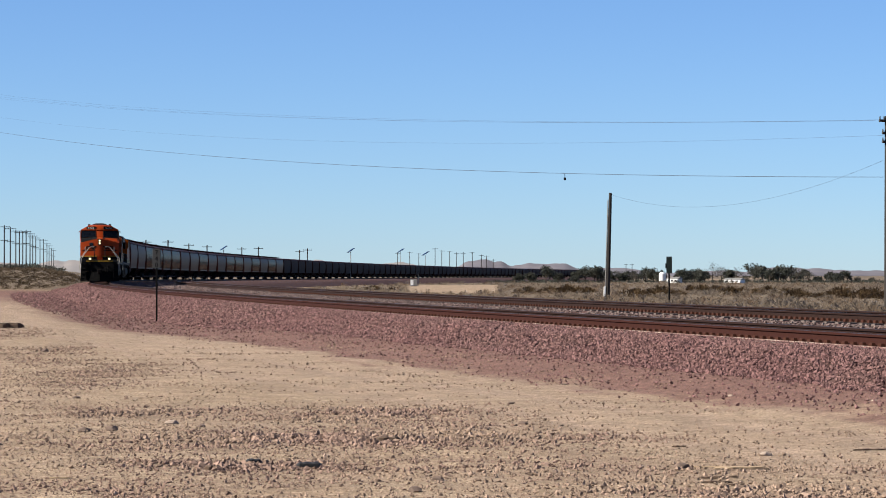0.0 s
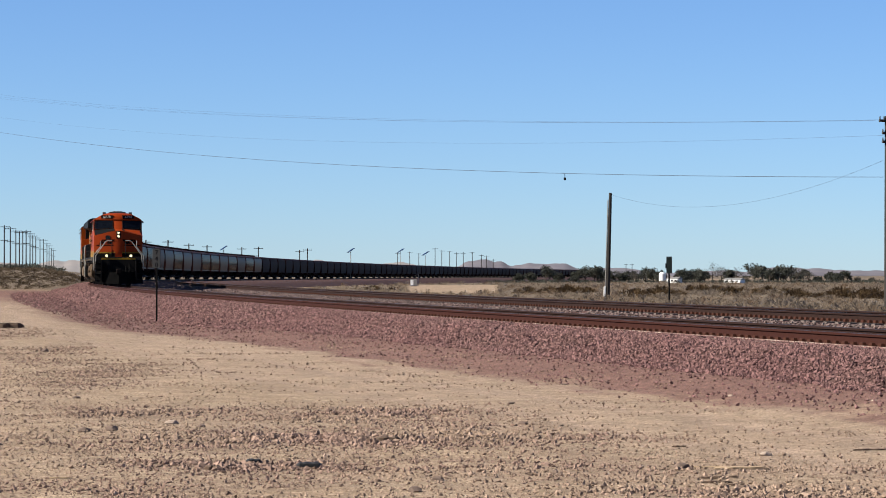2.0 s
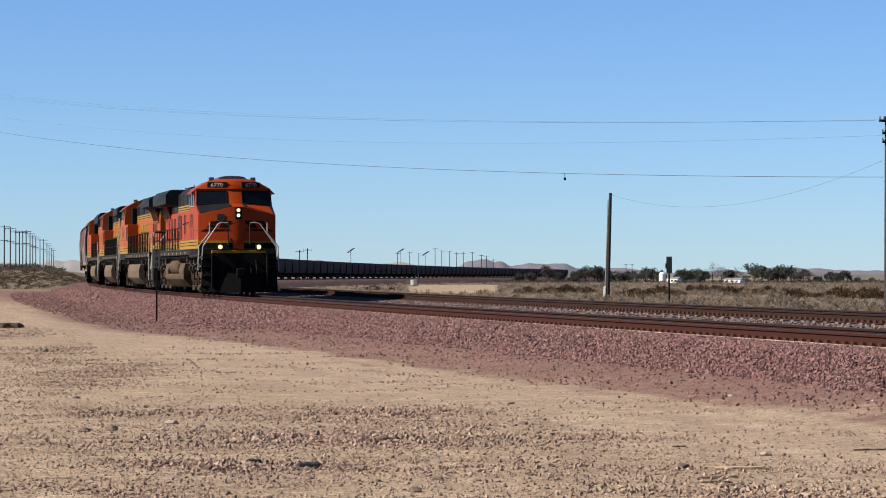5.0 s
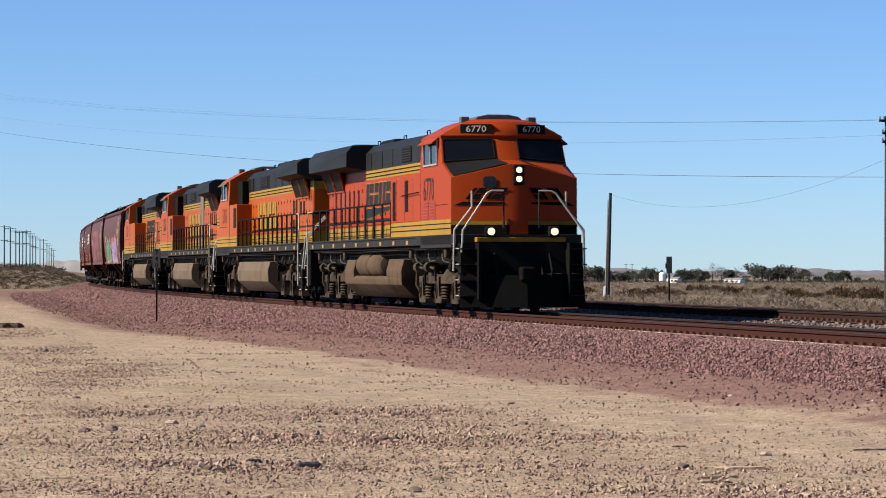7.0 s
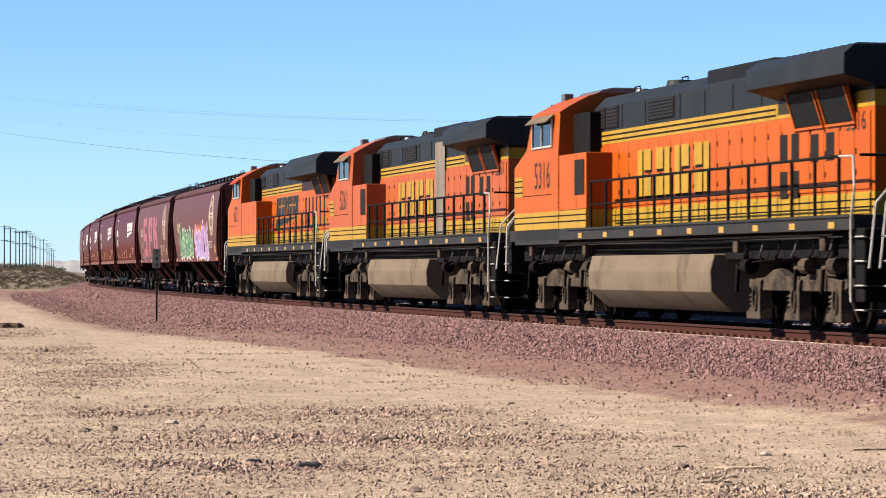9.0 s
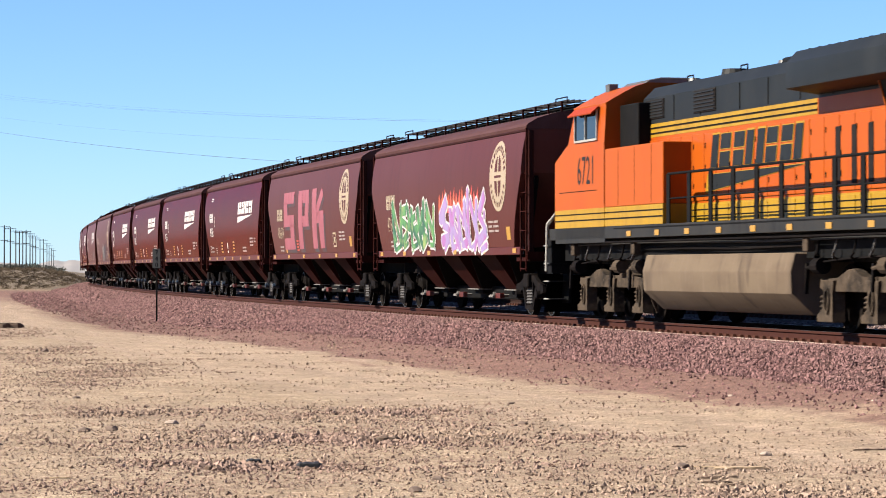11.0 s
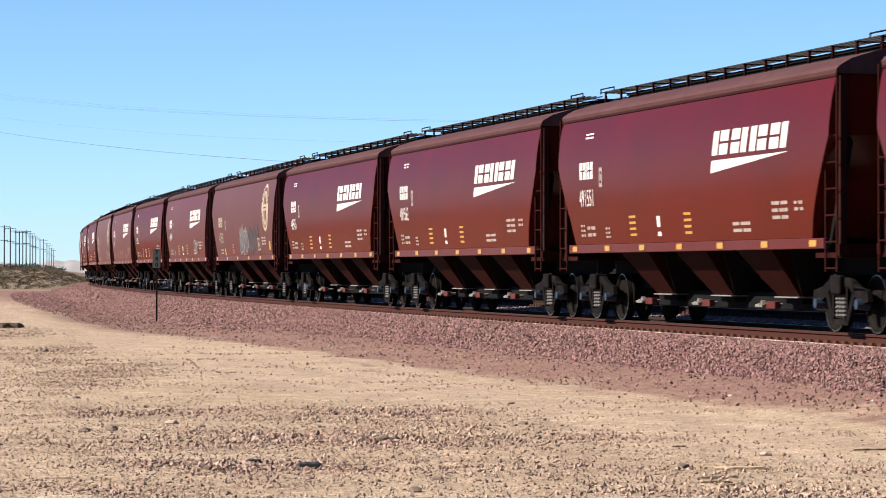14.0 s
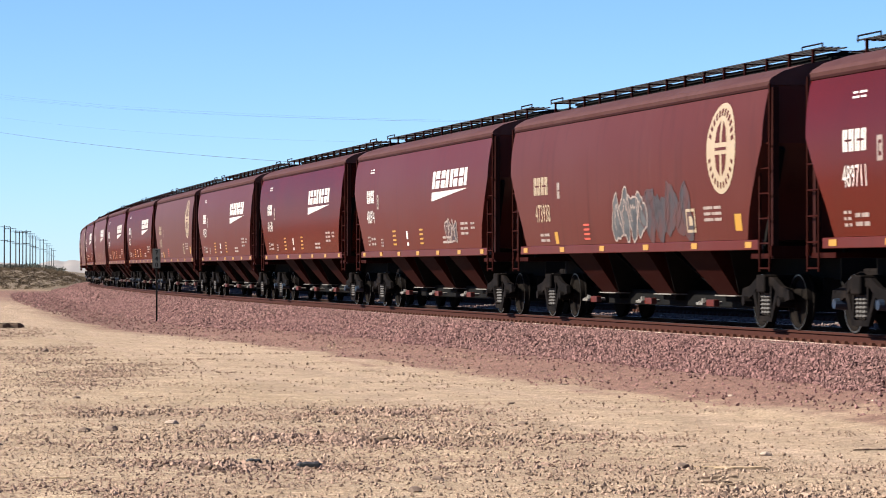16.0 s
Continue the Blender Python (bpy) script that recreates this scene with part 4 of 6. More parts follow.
    stick(t, "reflector", flat([rect(6.62, 1.62, 0.34, 0.28)]), "reflector", "large yellow reflector square")


def sill_reflectors(t, L, n=7):
    for i in range(n):
        x = -L + 1.0 + i * (2 * L - 2.0) / (n - 1)
        part("reflector", box(nb(), x - 0.16, x + 0.16, -1.503, -1.49, 1.335, 1.435), M["reflector"], t, "yellow reflector")


def graffiti_letters(t):
    """Pink block letters with a dark lower shade."""
    def S(x, z, w, h):
        b = h * 0.2
        return [rect(x, z, w, b), rect(x + w * 0.62, z + b, w * 0.38, h * 0.24), rect(x, z + h * 0.4, w, b), rect(x, z + h * 0.6, w * 0.36, h * 0.22), rect(x, z + h * 0.8, w, b)]
    def P(x, z, w, h):
        return [rect(x, z, w * 0.42, h), rect(x + w * 0.42, z + h * 0.78, w * 0.58, h * 0.22), rect(x + w * 0.66, z + h * 0.56, w * 0.34, h * 0.22), rect(x + w * 0.42, z + h * 0.38, w * 0.58, h * 0.18)]
    def K(x, z, w, h):
        return [rect(x, z, w * 0.38, h), [(x + w * 0.38, z + h * 0.48), (x + w * 0.38, z + h * 0.72), (x + w * 0.8, z + h), (x + w, z + h * 0.86)], [(x + w * 0.38, z + h * 0.58), (x + w * 0.62, z + h * 0.62), (x + w, z + h * 0.62), (x + w * 0.96, z), (x + w * 0.62, z), (x + w * 0.6, z + h * 0.42), (x + w * 0.38, z + h * 0.42)]]
    def sheared(polys, x0):
        return [[(a + 0.08 * (b - 1.6) + 0.05 * math.sin(7 * b + a), b) for a, b in p] for p in polys]
    for nm, fn, x in (("S", S, -4.9), ("P", P, -2.1), ("K", K, 0.55)):
        w = 2.0
        stick(t, "letter_shade", flat(sheared([[(a + 0.18, b - 0.1) for a, b in p] for p in fn(x, 1.6, w, 1.75)], x)), "bluespray", proud=0.004)
        stick(t, "graffiti_letter", flat(sheared(fn(x, 1.6, w, 1.75), x)), "pink", "pink spray-painted block letter", proud=0.009)


def graffiti_piece(t, x0, x1, fill, edge, seed, top=2.62, base=1.52, n=5):
    """Wild spray-painted lettering: thick crossing strokes with pale edges under them."""
    rng = random.Random(seed)
    w = (x1 - x0) / n
    def stroke(a, b, half, grow):
        d = Vector((b[0] - a[0], b[1] - a[1]))
        d.normalize()
        o = Vector((-d.y, d.x)) * (half + grow)
        e = d * grow
        tip = d * half * 0.9
        return [(a[0] - e.x + o.x, a[1] - e.y + o.y), (a[0] - e.x - o.x, a[1] - e.y - o.y), (b[0] + e.x - o.x, b[1] + e.y - o.y), (b[0] + e.x + tip.x, b[1] + e.y + tip.y), (b[0] + e.x + o.x, b[1] + e.y + o.y)]
    lines = []
    for i in range(n):
        x, h = x0 + i * w, top - base
        lean = rng.uniform(-0.1, 0.25)
        hi, mid, lo = top - rng.uniform(0.08, 0.3), base + h * rng.uniform(0.4, 0.6), base + 0.05
        turn = (i + seed) % 4
        if turn == 0:
            lines += [((x + 0.1, lo), (x + 0.12 + lean, hi), 0.13), ((x + 0.2 + lean, hi), (x + w * 0.85, lo + 0.1), 0.13), ((x + w * 0.8, lo), (x + w * 0.95, hi - 0.1), 0.12)]
        elif turn == 1:
            lines += [((x + w * 0.85, hi), (x + 0.15, mid + 0.15), 0.14), ((x + 0.15, mid + 0.1), (x + w * 0.9, mid - 0.2), 0.13), ((x + w * 0.9, mid - 0.2), (x + 0.1, lo + 0.05), 0.14)]
        elif turn == 2:
            lines += [((x + w * 0.3, hi), (x + w * 0.15, lo), 0.14), ((x + w * 0.9, hi - 0.1), (x + w * 0.3, mid), 0.12), ((x + w * 0.35, mid), (x + w, lo), 0.13)]
        else:
            lines += [((x + 0.1, hi), (x + 0.25, lo + 0.1), 0.13), ((x + 0.25, lo + 0.08), (x + w * 0.85, lo + 0.12), 0.12), ((x + w * 0.8, lo + 0.1), (x + w * 0.95, hi), 0.13), ((x + w * 0.45, mid - 0.1), (x + w * 0.6, hi - 0.15), 0.08)]
        lines.append(((x + w * 0.2, lo - 0.02), (x + w * 0.75, lo), 0.07))
        for _ in range(2):
            p = (x + w * rng.uniform(0, 1), rng.uniform(base + 0.1, top - 0.1))
            lines.append((p, (p[0] + rng.uniform(-0.45, 0.45), p[1] + rng.uniform(-0.4, 0.4)), rng.uniform(0.05, 0.12)))
    lines = [((a[0] + rng.uniform(-0.14, 0.14), a[1] + rng.uniform(-0.12, 0.08)), (b[0] + rng.uniform(-0.14, 0.14), b[1] + rng.uniform(-0.08, 0.1)), q * rng.uniform(0.7, 1.1)) for a, b, q in lines]
    for k, (grow, paint, low) in enumerate(((0.05, edge, 0.004), (0.0, fill, 0.012))):
        for j, (a, b, half) in enumerate(lines):
            stick(t, "graffiti_stroke", flat([stroke(a, b, half, grow)]), paint, proud=low + 0.0003 * j)


def scrawl(t, x0, x1, z0, z1, fill, edge, seed):
    """Looping sprayed shapes: ragged filled lobes with a thin wavering outline."""
    rng = random.Random(seed)
    n = 4
    for k in range(n):
        cx, cz = x0 + (x1 - x0) * (k + 0.5) / n, (z0 + z1) / 2 + rng.uniform(-0.08, 0.08)
        rx, rz = (x1 - x0) / n * 0.62, (z1 - z0) * rng.uniform(0.4, 0.5)
        ring = []
        for i in range(22):
            a = 2 * math.pi * i / 22
            r = 1 + 0.22 * math.sin(3 * a + k * 1.7 + seed) + rng.uniform(-0.13, 0.13)
            ring.append((cx + rx * r * math.cos(a), max(cz + rz * r * math.sin(a), z0 - 0.02)))
        stick(t, "graffiti_fill", flat([ring]), fill, proud=0.004 + 0.0006 * k)
        inner = [(cx + (p - cx) * rng.uniform(0.3, 0.55), cz + (q - cz) * rng.uniform(0.35, 0.6)) for p, q in ring[2:15]]
        polys = []
        for line in (ring + ring[:1], inner):
            for p, q in zip(line, line[1:]):
                d = Vector((p[1] - q[1], q[0] - p[0])).normalized() * 0.02
                polys.append([(p[0] + d.x, p[1] + d.y), (q[0] + d.x, q[1] + d.y), (q[0] - d.x, q[1] - d.y), (p[0] - d.x, p[1] - d.y)])
        stick(t, "graffiti", flat(polys), edge, "scribbled spray-paint outline", proud=0.009 + 0.0006 * k)


NEW = ["491550", "491551", "491562", "489711", "480914", "491548"]
wagons = []
plan = ["old", "old", "new", "new", "new", "new", "old", "rose", "new", "rose", "old", "new", "new", "rose", "new", "old", "new", "rose"]
numbers = iter(NEW * 4)
for i, kind_of in enumerate(plan):
    L = 7.95 + (0.25 if kind_of == "old" else -0.2 if i in (2, 3, 4, 5) else 0)
    paint = {"old": "oxide", "new": "maroon", "rose": "rose"}[kind_of]
    t = hopper_wagon(paint, L, True, 3)
    if kind_of == "old":
        mark_old(t, {0: "476602", 1: "476674", 6: "473938"}.get(i, "476638"))
        t["label"] = "weathered oxide-red covered hopper wagon with round cream seal"
    else:
        mark_new(t, next(numbers))
        t["label"] = "glossy maroon covered hopper wagon with white block emblem" if kind_of == "new" else "faded red covered hopper wagon with white block emblem"
    sill_reflectors(t, L, 6 if kind_of == "old" else 7)
    wagons.append(t)
graffiti_letters(wagons[1])
wagons[1]["label"] = "oxide-red covered hopper wagon with pink graffiti letters"
stick(wagons[0], "graffiti", flat([[(0.0 + k * 0.3, 2.3), (0.29 + k * 0.3, 2.3), (0.24 + k * 0.3, 2.62), (0.15 + k * 0.3 + 0.1 * (k % 2), 2.76 + 0.07 * (k % 3)), (0.05 + k * 0.3, 2.6)] for k in range(14)]), "flame", "orange sprayed flames", proud=0.003)
graffiti_piece(wagons[0], -5.4, -0.5, "green", "letter", 4, 2.7, 1.5)
graffiti_piece(wagons[0], 0.1, 4.9, "lilac", "letter", 9, 2.75, 1.5)
wagons[0]["label"] = "oxide-red covered hopper wagon with green and lilac graffiti"
scrawl(wagons[6], -0.5, 1.6, 1.5, 2.4, "greyspray", "stencil", 3)
scrawl(wagons[6], 1.4, 4.3, 1.5, 2.42, "bluespray", "bluespray", 5)
wagons[6]["label"] = "oxide-red covered hopper wagon with scribbled grey graffiti"
scrawl(wagons[7], 3.4, 4.6, 1.6, 2.1, "bluespray", "stencil", 6)
# Far wagons carry the darker red, with the shade of their visible side painted in.
far = [hopper_wagon(p, 7.95, False, 3) for p in ("dullred", "dullred")]
for i in range(len(plan), 88):
    k = 1 if i % 7 in (2, 5) else 0
    wagons.append(copy_thing(far[k], pose(0, 0, 0)) if i > len(plan) + 1 else far[i - len(plan)])


# ---- locomotives, cab towards +x
def loco_bogie(t, cx):
    R, wb = 0.535, 1.88
    bogie = new("bogie")
    bogie.parent = t
    for d in (-wb, 0, wb):
        wheelset(bogie, cx + d, R, False)
        # Black blocks added to close the lit view between the wheels.
        part("traction_motor", box(nb(), cx + d + 0.1, cx + d + 0.95, -0.6, 0.6, 0.22, 1.0, 0.06), M["black"], bogie)
    for s in (-1, 1):
        y0, y1 = s * 1.0, s * 1.16
        bm = nb()
        prism(bm, [(cx - 2.3, 0.7), (cx - 2.25, 0.84), (cx - 1.5, 0.84), (cx - 1.1, 0.98), (cx - 0.8, 1.0), (cx - 0.45, 0.86), (cx + 0.45, 0.86), (cx + 0.8, 1.0), (cx + 1.1, 0.98), (cx + 1.5, 0.84), (cx + 2.25, 0.84), (cx + 2.3, 0.7), (cx + 2.1, 0.64), (cx - 2.1, 0.64)], y0, y1, "y", 0.015)
        for d in (-wb, 0, wb):
            x = cx + d
            prism(bm, [(x - 0.3, 0.17), (x + 0.4, 0.17), (x + 0.4, 0.29), (x + 0.14, 0.35), (x + 0.1, 0.62), (x + 0.16, 0.82), (x - 0.34, 0.82), (x - 0.27, 0.62)], y0, y1 + s * 0.05, "y", 0.015)
        part("side_frame", bm, M["truck"], bogie, "dusty cast bogie frame")
        for d in (-wb, 0, wb):
            x = cx + d
            bm = nb()
            ring_ = [[(x - 0.09 + r * 0.7 * math.cos(a), s * yy, 0.5 + r * 1.35 * math.sin(a)) for a in (math.pi * k / 8 for k in range(16))] for r, yy in ((0.15, 1.2), (0.15, 1.245), (0.12, 1.245), (0.12, 1.21))]
            part("axle_box", loft(bm, ring_), M["truck"], bogie)
            part("coil_spring", lathe(nb(), LOCO_COIL, x + 0.29, s * 1.09, 12), M["truck"], bogie)
        for d in (-2.2, -0.95, 1.9):
            bm = nb()
            rod(bm, (cx + d, s * 1.24, 1.04), (cx + d + 0.3, s * 1.24, 1.04), 0.13, 12)
            rod(bm, (cx + d + 0.3, s * 1.24, 1.04), (cx + d + 0.75, s * 1.24, 1.0), 0.035, 8)
            part("brake_cylinder", bm, M["wagon_truck"] if d > 0 else M["truck"], bogie)
            part("brake_lever", prism(nb(), [(cx + d + 0.72, 1.08), (cx + d + 0.79, 1.08), (cx + d + 0.86, 0.62), (cx + d + 0.8, 0.6)], s * 1.2, s * 1.25, "y"), M["wagon_truck"], bogie)
        for k in range(6):
            xa, xb = cx - 2.1 + k * 0.8, cx - 1.75 + k * 0.78
            part("air_hose", bent(nb(), [(xa, s * 1.3, 1.5), (xa + 0.05, s * 1.34, 1.28 - 0.05 * (k % 2)), (xb - 0.1, s * 1.33, 1.18), (xb, s * 1.22, 1.1 + 0.05 * (k % 3))], 0.02), M["wagon_truck"] if k % 2 else M["spring"], bogie)
        part("sand_pipe", bent(nb(), [(cx - 2.5, s * 1.2, 1.1), (cx - 2.56, s * 1.2, 0.6), (cx - 2.42, s * 1.0, 0.2)], 0.03), M["truck"], bogie)
        part("brake_pipe", bent(nb(), [(cx - 2.3, s * 1.24, 1.16), (cx - 0.6, s * 1.26, 1.18), (cx + 1.1, s * 1.24, 1.14), (cx + 2.4, s * 1.22, 1.08)], 0.018), M["wagon_truck"], bogie)
    return bogie


def stanchions(t, x0, x1, n, z0=1.8, z1=2.68, thick=0.03, plates=False):
    for s in (-1, 1):
        bm = nb()
        bent(bm, [(x0, s * 1.46, z1), (x1, s * 1.46, z1)], 0.024, 8)
        bent(bm, [(x0, s * 1.46, (z0 + z1) / 2), (x1, s * 1.46, (z0 + z1) / 2)], 0.016, 6)
        rail_ = part("handrail", bm, M["black"], t, "black walkway handrail")
        for i in range(n):
            x = x0 + (x1 - x0) * i / (n - 1)
            bm = nb()
            if plates:
                box(bm, x - 0.09, x + 0.09, s * 1.445, s * 1.475, z0 - 0.2, z1, 0.008)
            else:
                rod(bm, (x, s * 1.46, z0 - 0.2), (x, s * 1.46, z1), thick, 8)
            part("stanchion", bm, M["black"], rail_)


def locomotive(style, number, body="orange"):
    modern = style == "modern"
    label = "orange and black diesel freight locomotive with dark block emblem" if modern else "weathered orange diesel freight locomotive with yellow block emblem"
    t = thing("locomotive", label, "locomotive", "locomotives of the train")
    paint = M[body]
    # frame, tank, bogies
    bm = nb()
    box(bm, -10.3, 10.2, -1.5, 1.5, 1.57, 1.8, 0.01)
    box(bm, -10.2, 10.1, -0.7, 0.7, 1.1, 1.57)
    part("frame", bm, M["sill"], t, "grey frame sill")
    # Black fill below the sill; the shade there is put into its colour.
    part("underframe", box(nb(), -10.1, 10.0, -1.22, 1.22, 1.16, 1.565), M["black"], t)
    part("stripe", box(nb(), -10.28, 5.6, -1.506, 1.506, 1.74, 1.765), M["black"], t)
    oct_ = [(-1.42, 1.25), (-1.5, 0.95), (-1.48, 0.6), (-1.1, 0.26), (1.1, 0.26), (1.48, 0.6), (1.5, 0.95), (1.42, 1.25)]
    x0, x1 = (-4.15, 3.75) if modern else (-3.5, 4.05)
    if number == "6770":
        low = [(-1.42, 0.82), (-1.5, 0.75), (-1.48, 0.6), (-1.1, 0.26), (1.1, 0.26), (1.48, 0.6), (1.5, 0.75), (1.42, 0.82)]
        tank = part("fuel_tank", prism(nb(), low, x0, x1, "x", 0.02), M["brown_tank"], t, "dusty brown fuel tank")
        bm = nb()
        prism(bm, oct_, x0, x0 + 1.3, "x", 0.02)
        prism(bm, oct_, x1 - 1.9, x1, "x", 0.02)
        box(bm, x0 + 1.3, x1 - 1.9, -0.8, 0.8, 0.8, 1.3)
        part("tank_end", bm, M["brown_tank"], tank)
        for a in (x0 + 1.45, x0 + 3.1):
            for s in (-1, 1):
                bm = nb()
                rings = [[(q, s * 1.14 + r * math.cos(6.2832 * k / 24), 1.1 + r * math.sin(6.2832 * k / 24)) for k in range(24)] for q, r in ((a - 0.06, 0.1), (a - 0.03, 0.24), (a + 0.04, 0.31), (a + 0.1, 0.33), (a + 1.35, 0.33), (a + 1.41, 0.31), (a + 1.48, 0.24), (a + 1.51, 0.1))]
                loft(bm, rings)
                part("air_reservoir", bm, M["brown_tank"], tank, "round brown air tank")
    else:
        tank = part("fuel_tank", prism(nb(), oct_, x0, x1, "x", 0.02), M["tank"], t, "dusty tan fuel tank")
        bm = nb()
        rod(bm, (0.3, -1.46, 1.28), (0.3, -1.46, 1.4), 0.05, 8)
        part("filler_cap", bm, M["black"], tank)
    for s in (-1, 1):
        part("pipe", bent(nb(), [(-9.5, s * 1.36, 1.48), (-3, s * 1.38, 1.44), (3.5, s * 1.36, 1.48), (9.2, s * 1.34, 1.46)], 0.02), M["sill"], t)
        part("pipe", bent(nb(), [(-4.2, s * 1.3, 1.36), (-1, s * 1.33, 1.33), (4.4, s * 1.3, 1.38), (5.5, s * 1.25, 1.2)], 0.02), M["wagon_truck"], t)
        part("walkway_rail", bent(nb(), [(-9.4, s * 1.47, 1.5), (9.0, s * 1.47, 1.5)], 0.02), M["wagon_truck"], t)
        for x in (-8.9, -4.75, 4.5, 8.6):
            part("junction_box", box(nb(), x, x + 0.22, s * 1.3, s * 1.44, 1.26, 1.5, 0.02), M["truck"], t)
    for d in (-1, 1):
        loco_bogie(t, d * 6.85)
    # hood: yellow band, orange side, yellow band, slate top
    hx0, hx1 = -9.75, 5.55
    W = 0.95
    part("lower_band", box(nb(), hx0, hx1, -W, W, 1.8, 2.16), M["yellow"], t, "yellow stripe band")
    part("hood_side", box(nb(), hx0, hx1, -W + 0.004, W - 0.004, 2.16, 3.44), paint, t, "orange hood panels")
    part("upper_band", box(nb(), -5.3 if not modern else -3.9, hx1, -W, W, 3.44, 3.69), M["yellow"], t, "yellow stripe band")
    part("hood_rear", box(nb(), hx0, -5.304 if not modern else -3.904, -W + 0.002, W - 0.002, 3.444, 3.69), paint if modern else M["yellow"], t)
    top = [(-W + 0.01, 3.69), (-W + 0.01, 4.18), (-0.72, 4.4), (0.72, 4.4), (W - 0.01, 4.18), (W - 0.01, 3.69)]
    part("hood_top", prism(nb(), top, hx0, hx1 - 0.05, "x"), M["slate"], t, "dark slate hood top")
    for s in (-1, 1):
        bm = nb()
        for z in (1.92, 2.03, 3.5, 3.6):
            xa = hx0 if z < 3 else (-5.3 if not modern else -3.9)
            box(bm, xa, hx1, s * W, s * (W + 0.016), z, z + 0.022)
        part("pinstripe", bm, M["black"], t)
        # hood doors
        x = hx0 + 0.15
        while x < hx1 - 0.7:
            w = 0.65
            bm = nb()
            box(bm, x, x + w, s * (W - 0.01), s * (W + 0.018), 2.2, 3.38, 0.008)
            d = part("hood_door", bm, paint, t)
            bm = nb()
            for z in (2.42, 2.74, 3.12):
                box(bm, x + w - 0.09, x + w - 0.06, s * (W + 0.018), s * (W + 0.03), z, z + 0.09)
            part("latch", bm, M["black"], d)
            bm = nb()
            box(bm, x + 0.02, x + w - 0.02, s * (W - 0.01), s * (W + 0.012), 1.83, 2.13, 0.006)
            part("band_panel", bm, M["yellow"], t)
            x += w + 0.02
        # grilles and intakes
        spots = [(3.85, 4.62, 3.74, 4.17), (4.74, 5.45, 3.74, 4.17), (0.25, 1.85, 3.76, 4.15)] if not modern else [(4.2, 5.3, 3.78, 4.14), (1.2, 2.4, 3.76, 4.16)]
        for a, b, c, d_ in spots:
            g = part("grille", box(nb(), a, b, s * (W - 0.02), s * (W + 0.012), c, d_, 0.01), M["grille"], t)
            bm = nb()
            for q in range(6):
                z = c + 0.04 + q * (d_ - c - 0.08) / 5
                box(bm, a + 0.03, b - 0.03, s * (W + 0.012), s * (W + 0.026), z - 0.012, z + 0.012)
            part("louvre", bm, M["slate"], g)
        doors = [(-5.75, 2.95), (-6.3, 2.95), (-5.75, 2.35), (-6.3, 2.35), (-7.2, 2.9), (-7.9, 2.9)] if not modern else [(-4.8, 2.75), (-5.5, 2.75), (-6.2, 2.75), (-6.9, 2.75), (-7.6, 2.75), (-8.4, 2.75)]
        for a, z in doors:
            tall = 0.22 if not modern else 0.45
            part("vent", box(nb(), a - 0.18, a + 0.18 if not modern else a + 0.04, s * (W + 0.01), s * (W + 0.028), z - tall, z + tall, 0.01), M["grille"], t)
    # radiator wings
    wx0, wx1 = (-10.15, -3.95) if modern else (-9.9, -5.4)
    zt = 4.42 if modern else 4.36
    low = 3.82 if modern else 3.9
    wing = [(-1.5, low), (-1.5, 4.22), (-1.32, zt), (1.32, zt), (1.5, 4.22), (1.5, low), (0.96, 3.74), (-0.96, 3.74)]
    wings = part("radiator_wing", prism(nb(), wing, wx0, wx1, "x", 0.015), M["slate"], t, "dark overhanging radiator housing")
    bm = nb()
    n = 14
    for i in range(n):
        x = wx0 + 0.25 + i * (wx1 - wx0 - 0.5) / (n - 1)
        box(bm, x - 0.04, x + 0.04, -1.2, 1.2, zt, zt + 0.03)
    part("radiator_louvre", bm, M["black"], wings)
    for s in (-1, 1):
        for a in ((-9.0, -7.6) if not modern else (-9.7, -8.3)):
            bm = nb()
            prism(bm, [(s * 0.95, 3.26), (s * 0.99, 3.26), (s * 1.16, 3.78), (s * 1.1, 3.78)], a, a + 1.2, "x")
            screen = part("intake_screen", bm, M["wing"], wings)
            bm = nb()
            for e in (a - 0.04, a + 1.2):
                prism(bm, [(s * 0.95, 3.22), (s * 1.0, 3.22), (s * 1.18, 3.78), (s * 1.1, 3.78)], e, e + 0.04, "x")
            box(bm, a - 0.04, a + 1.24, s * 0.955, s * 1.005, 3.2, 3.24)
            part("screen_frame", bm, paint, screen, "orange frame of the intake screen")
    # roof fittings
    bm = nb()
    rod(bm, (2.9, 0, 4.38), (2.9, 0, 4.6), 0.3, 16, 0.24)
    part("exhaust", bm, M["sill"], t)
    for x in (-0.6, 4.4):
        part("roof_vent", rod(nb(), (x, 0.3, 4.38), (x, 0.3, 4.52), 0.16, 12, 0.12), M["galvanised"], t, "pale round roof vent")
    for s in (-1, 1):
        for x in (-3.4, 0.2, 3.2):
            part("lifting_eye", bent(nb(), [(x, s * 0.7, 4.38), (x, s * 0.7, 4.5), (x + 0.35, s * 0.7, 4.5), (x + 0.35, s * 0.7, 4.38)], 0.014, 5), M["black"], t)
    bm = nb()
    box(bm, -4.9 if not modern else -3.2, -1.4, -0.86 if not modern else -0.66, 0.86 if not modern else 0.66, 4.2, 4.5, 0.04)
    part("roof_hatch", box(nb(), -1.0, 1.2, -0.5, 0.5, 4.38, 4.46, 0.03), M["slate"], t)
    part("roof_housing", bm, M["wing"], t)
    for s in (-1, 1):
        for x in (-4.6, -3.1, -1.55, -0.1, 2.05, 3.6):
            part("panel_joint", box(nb(), x, x + 0.02, s * (W - 0.02), s * (W + 0.001), 3.72, 4.16), M["black"], t)
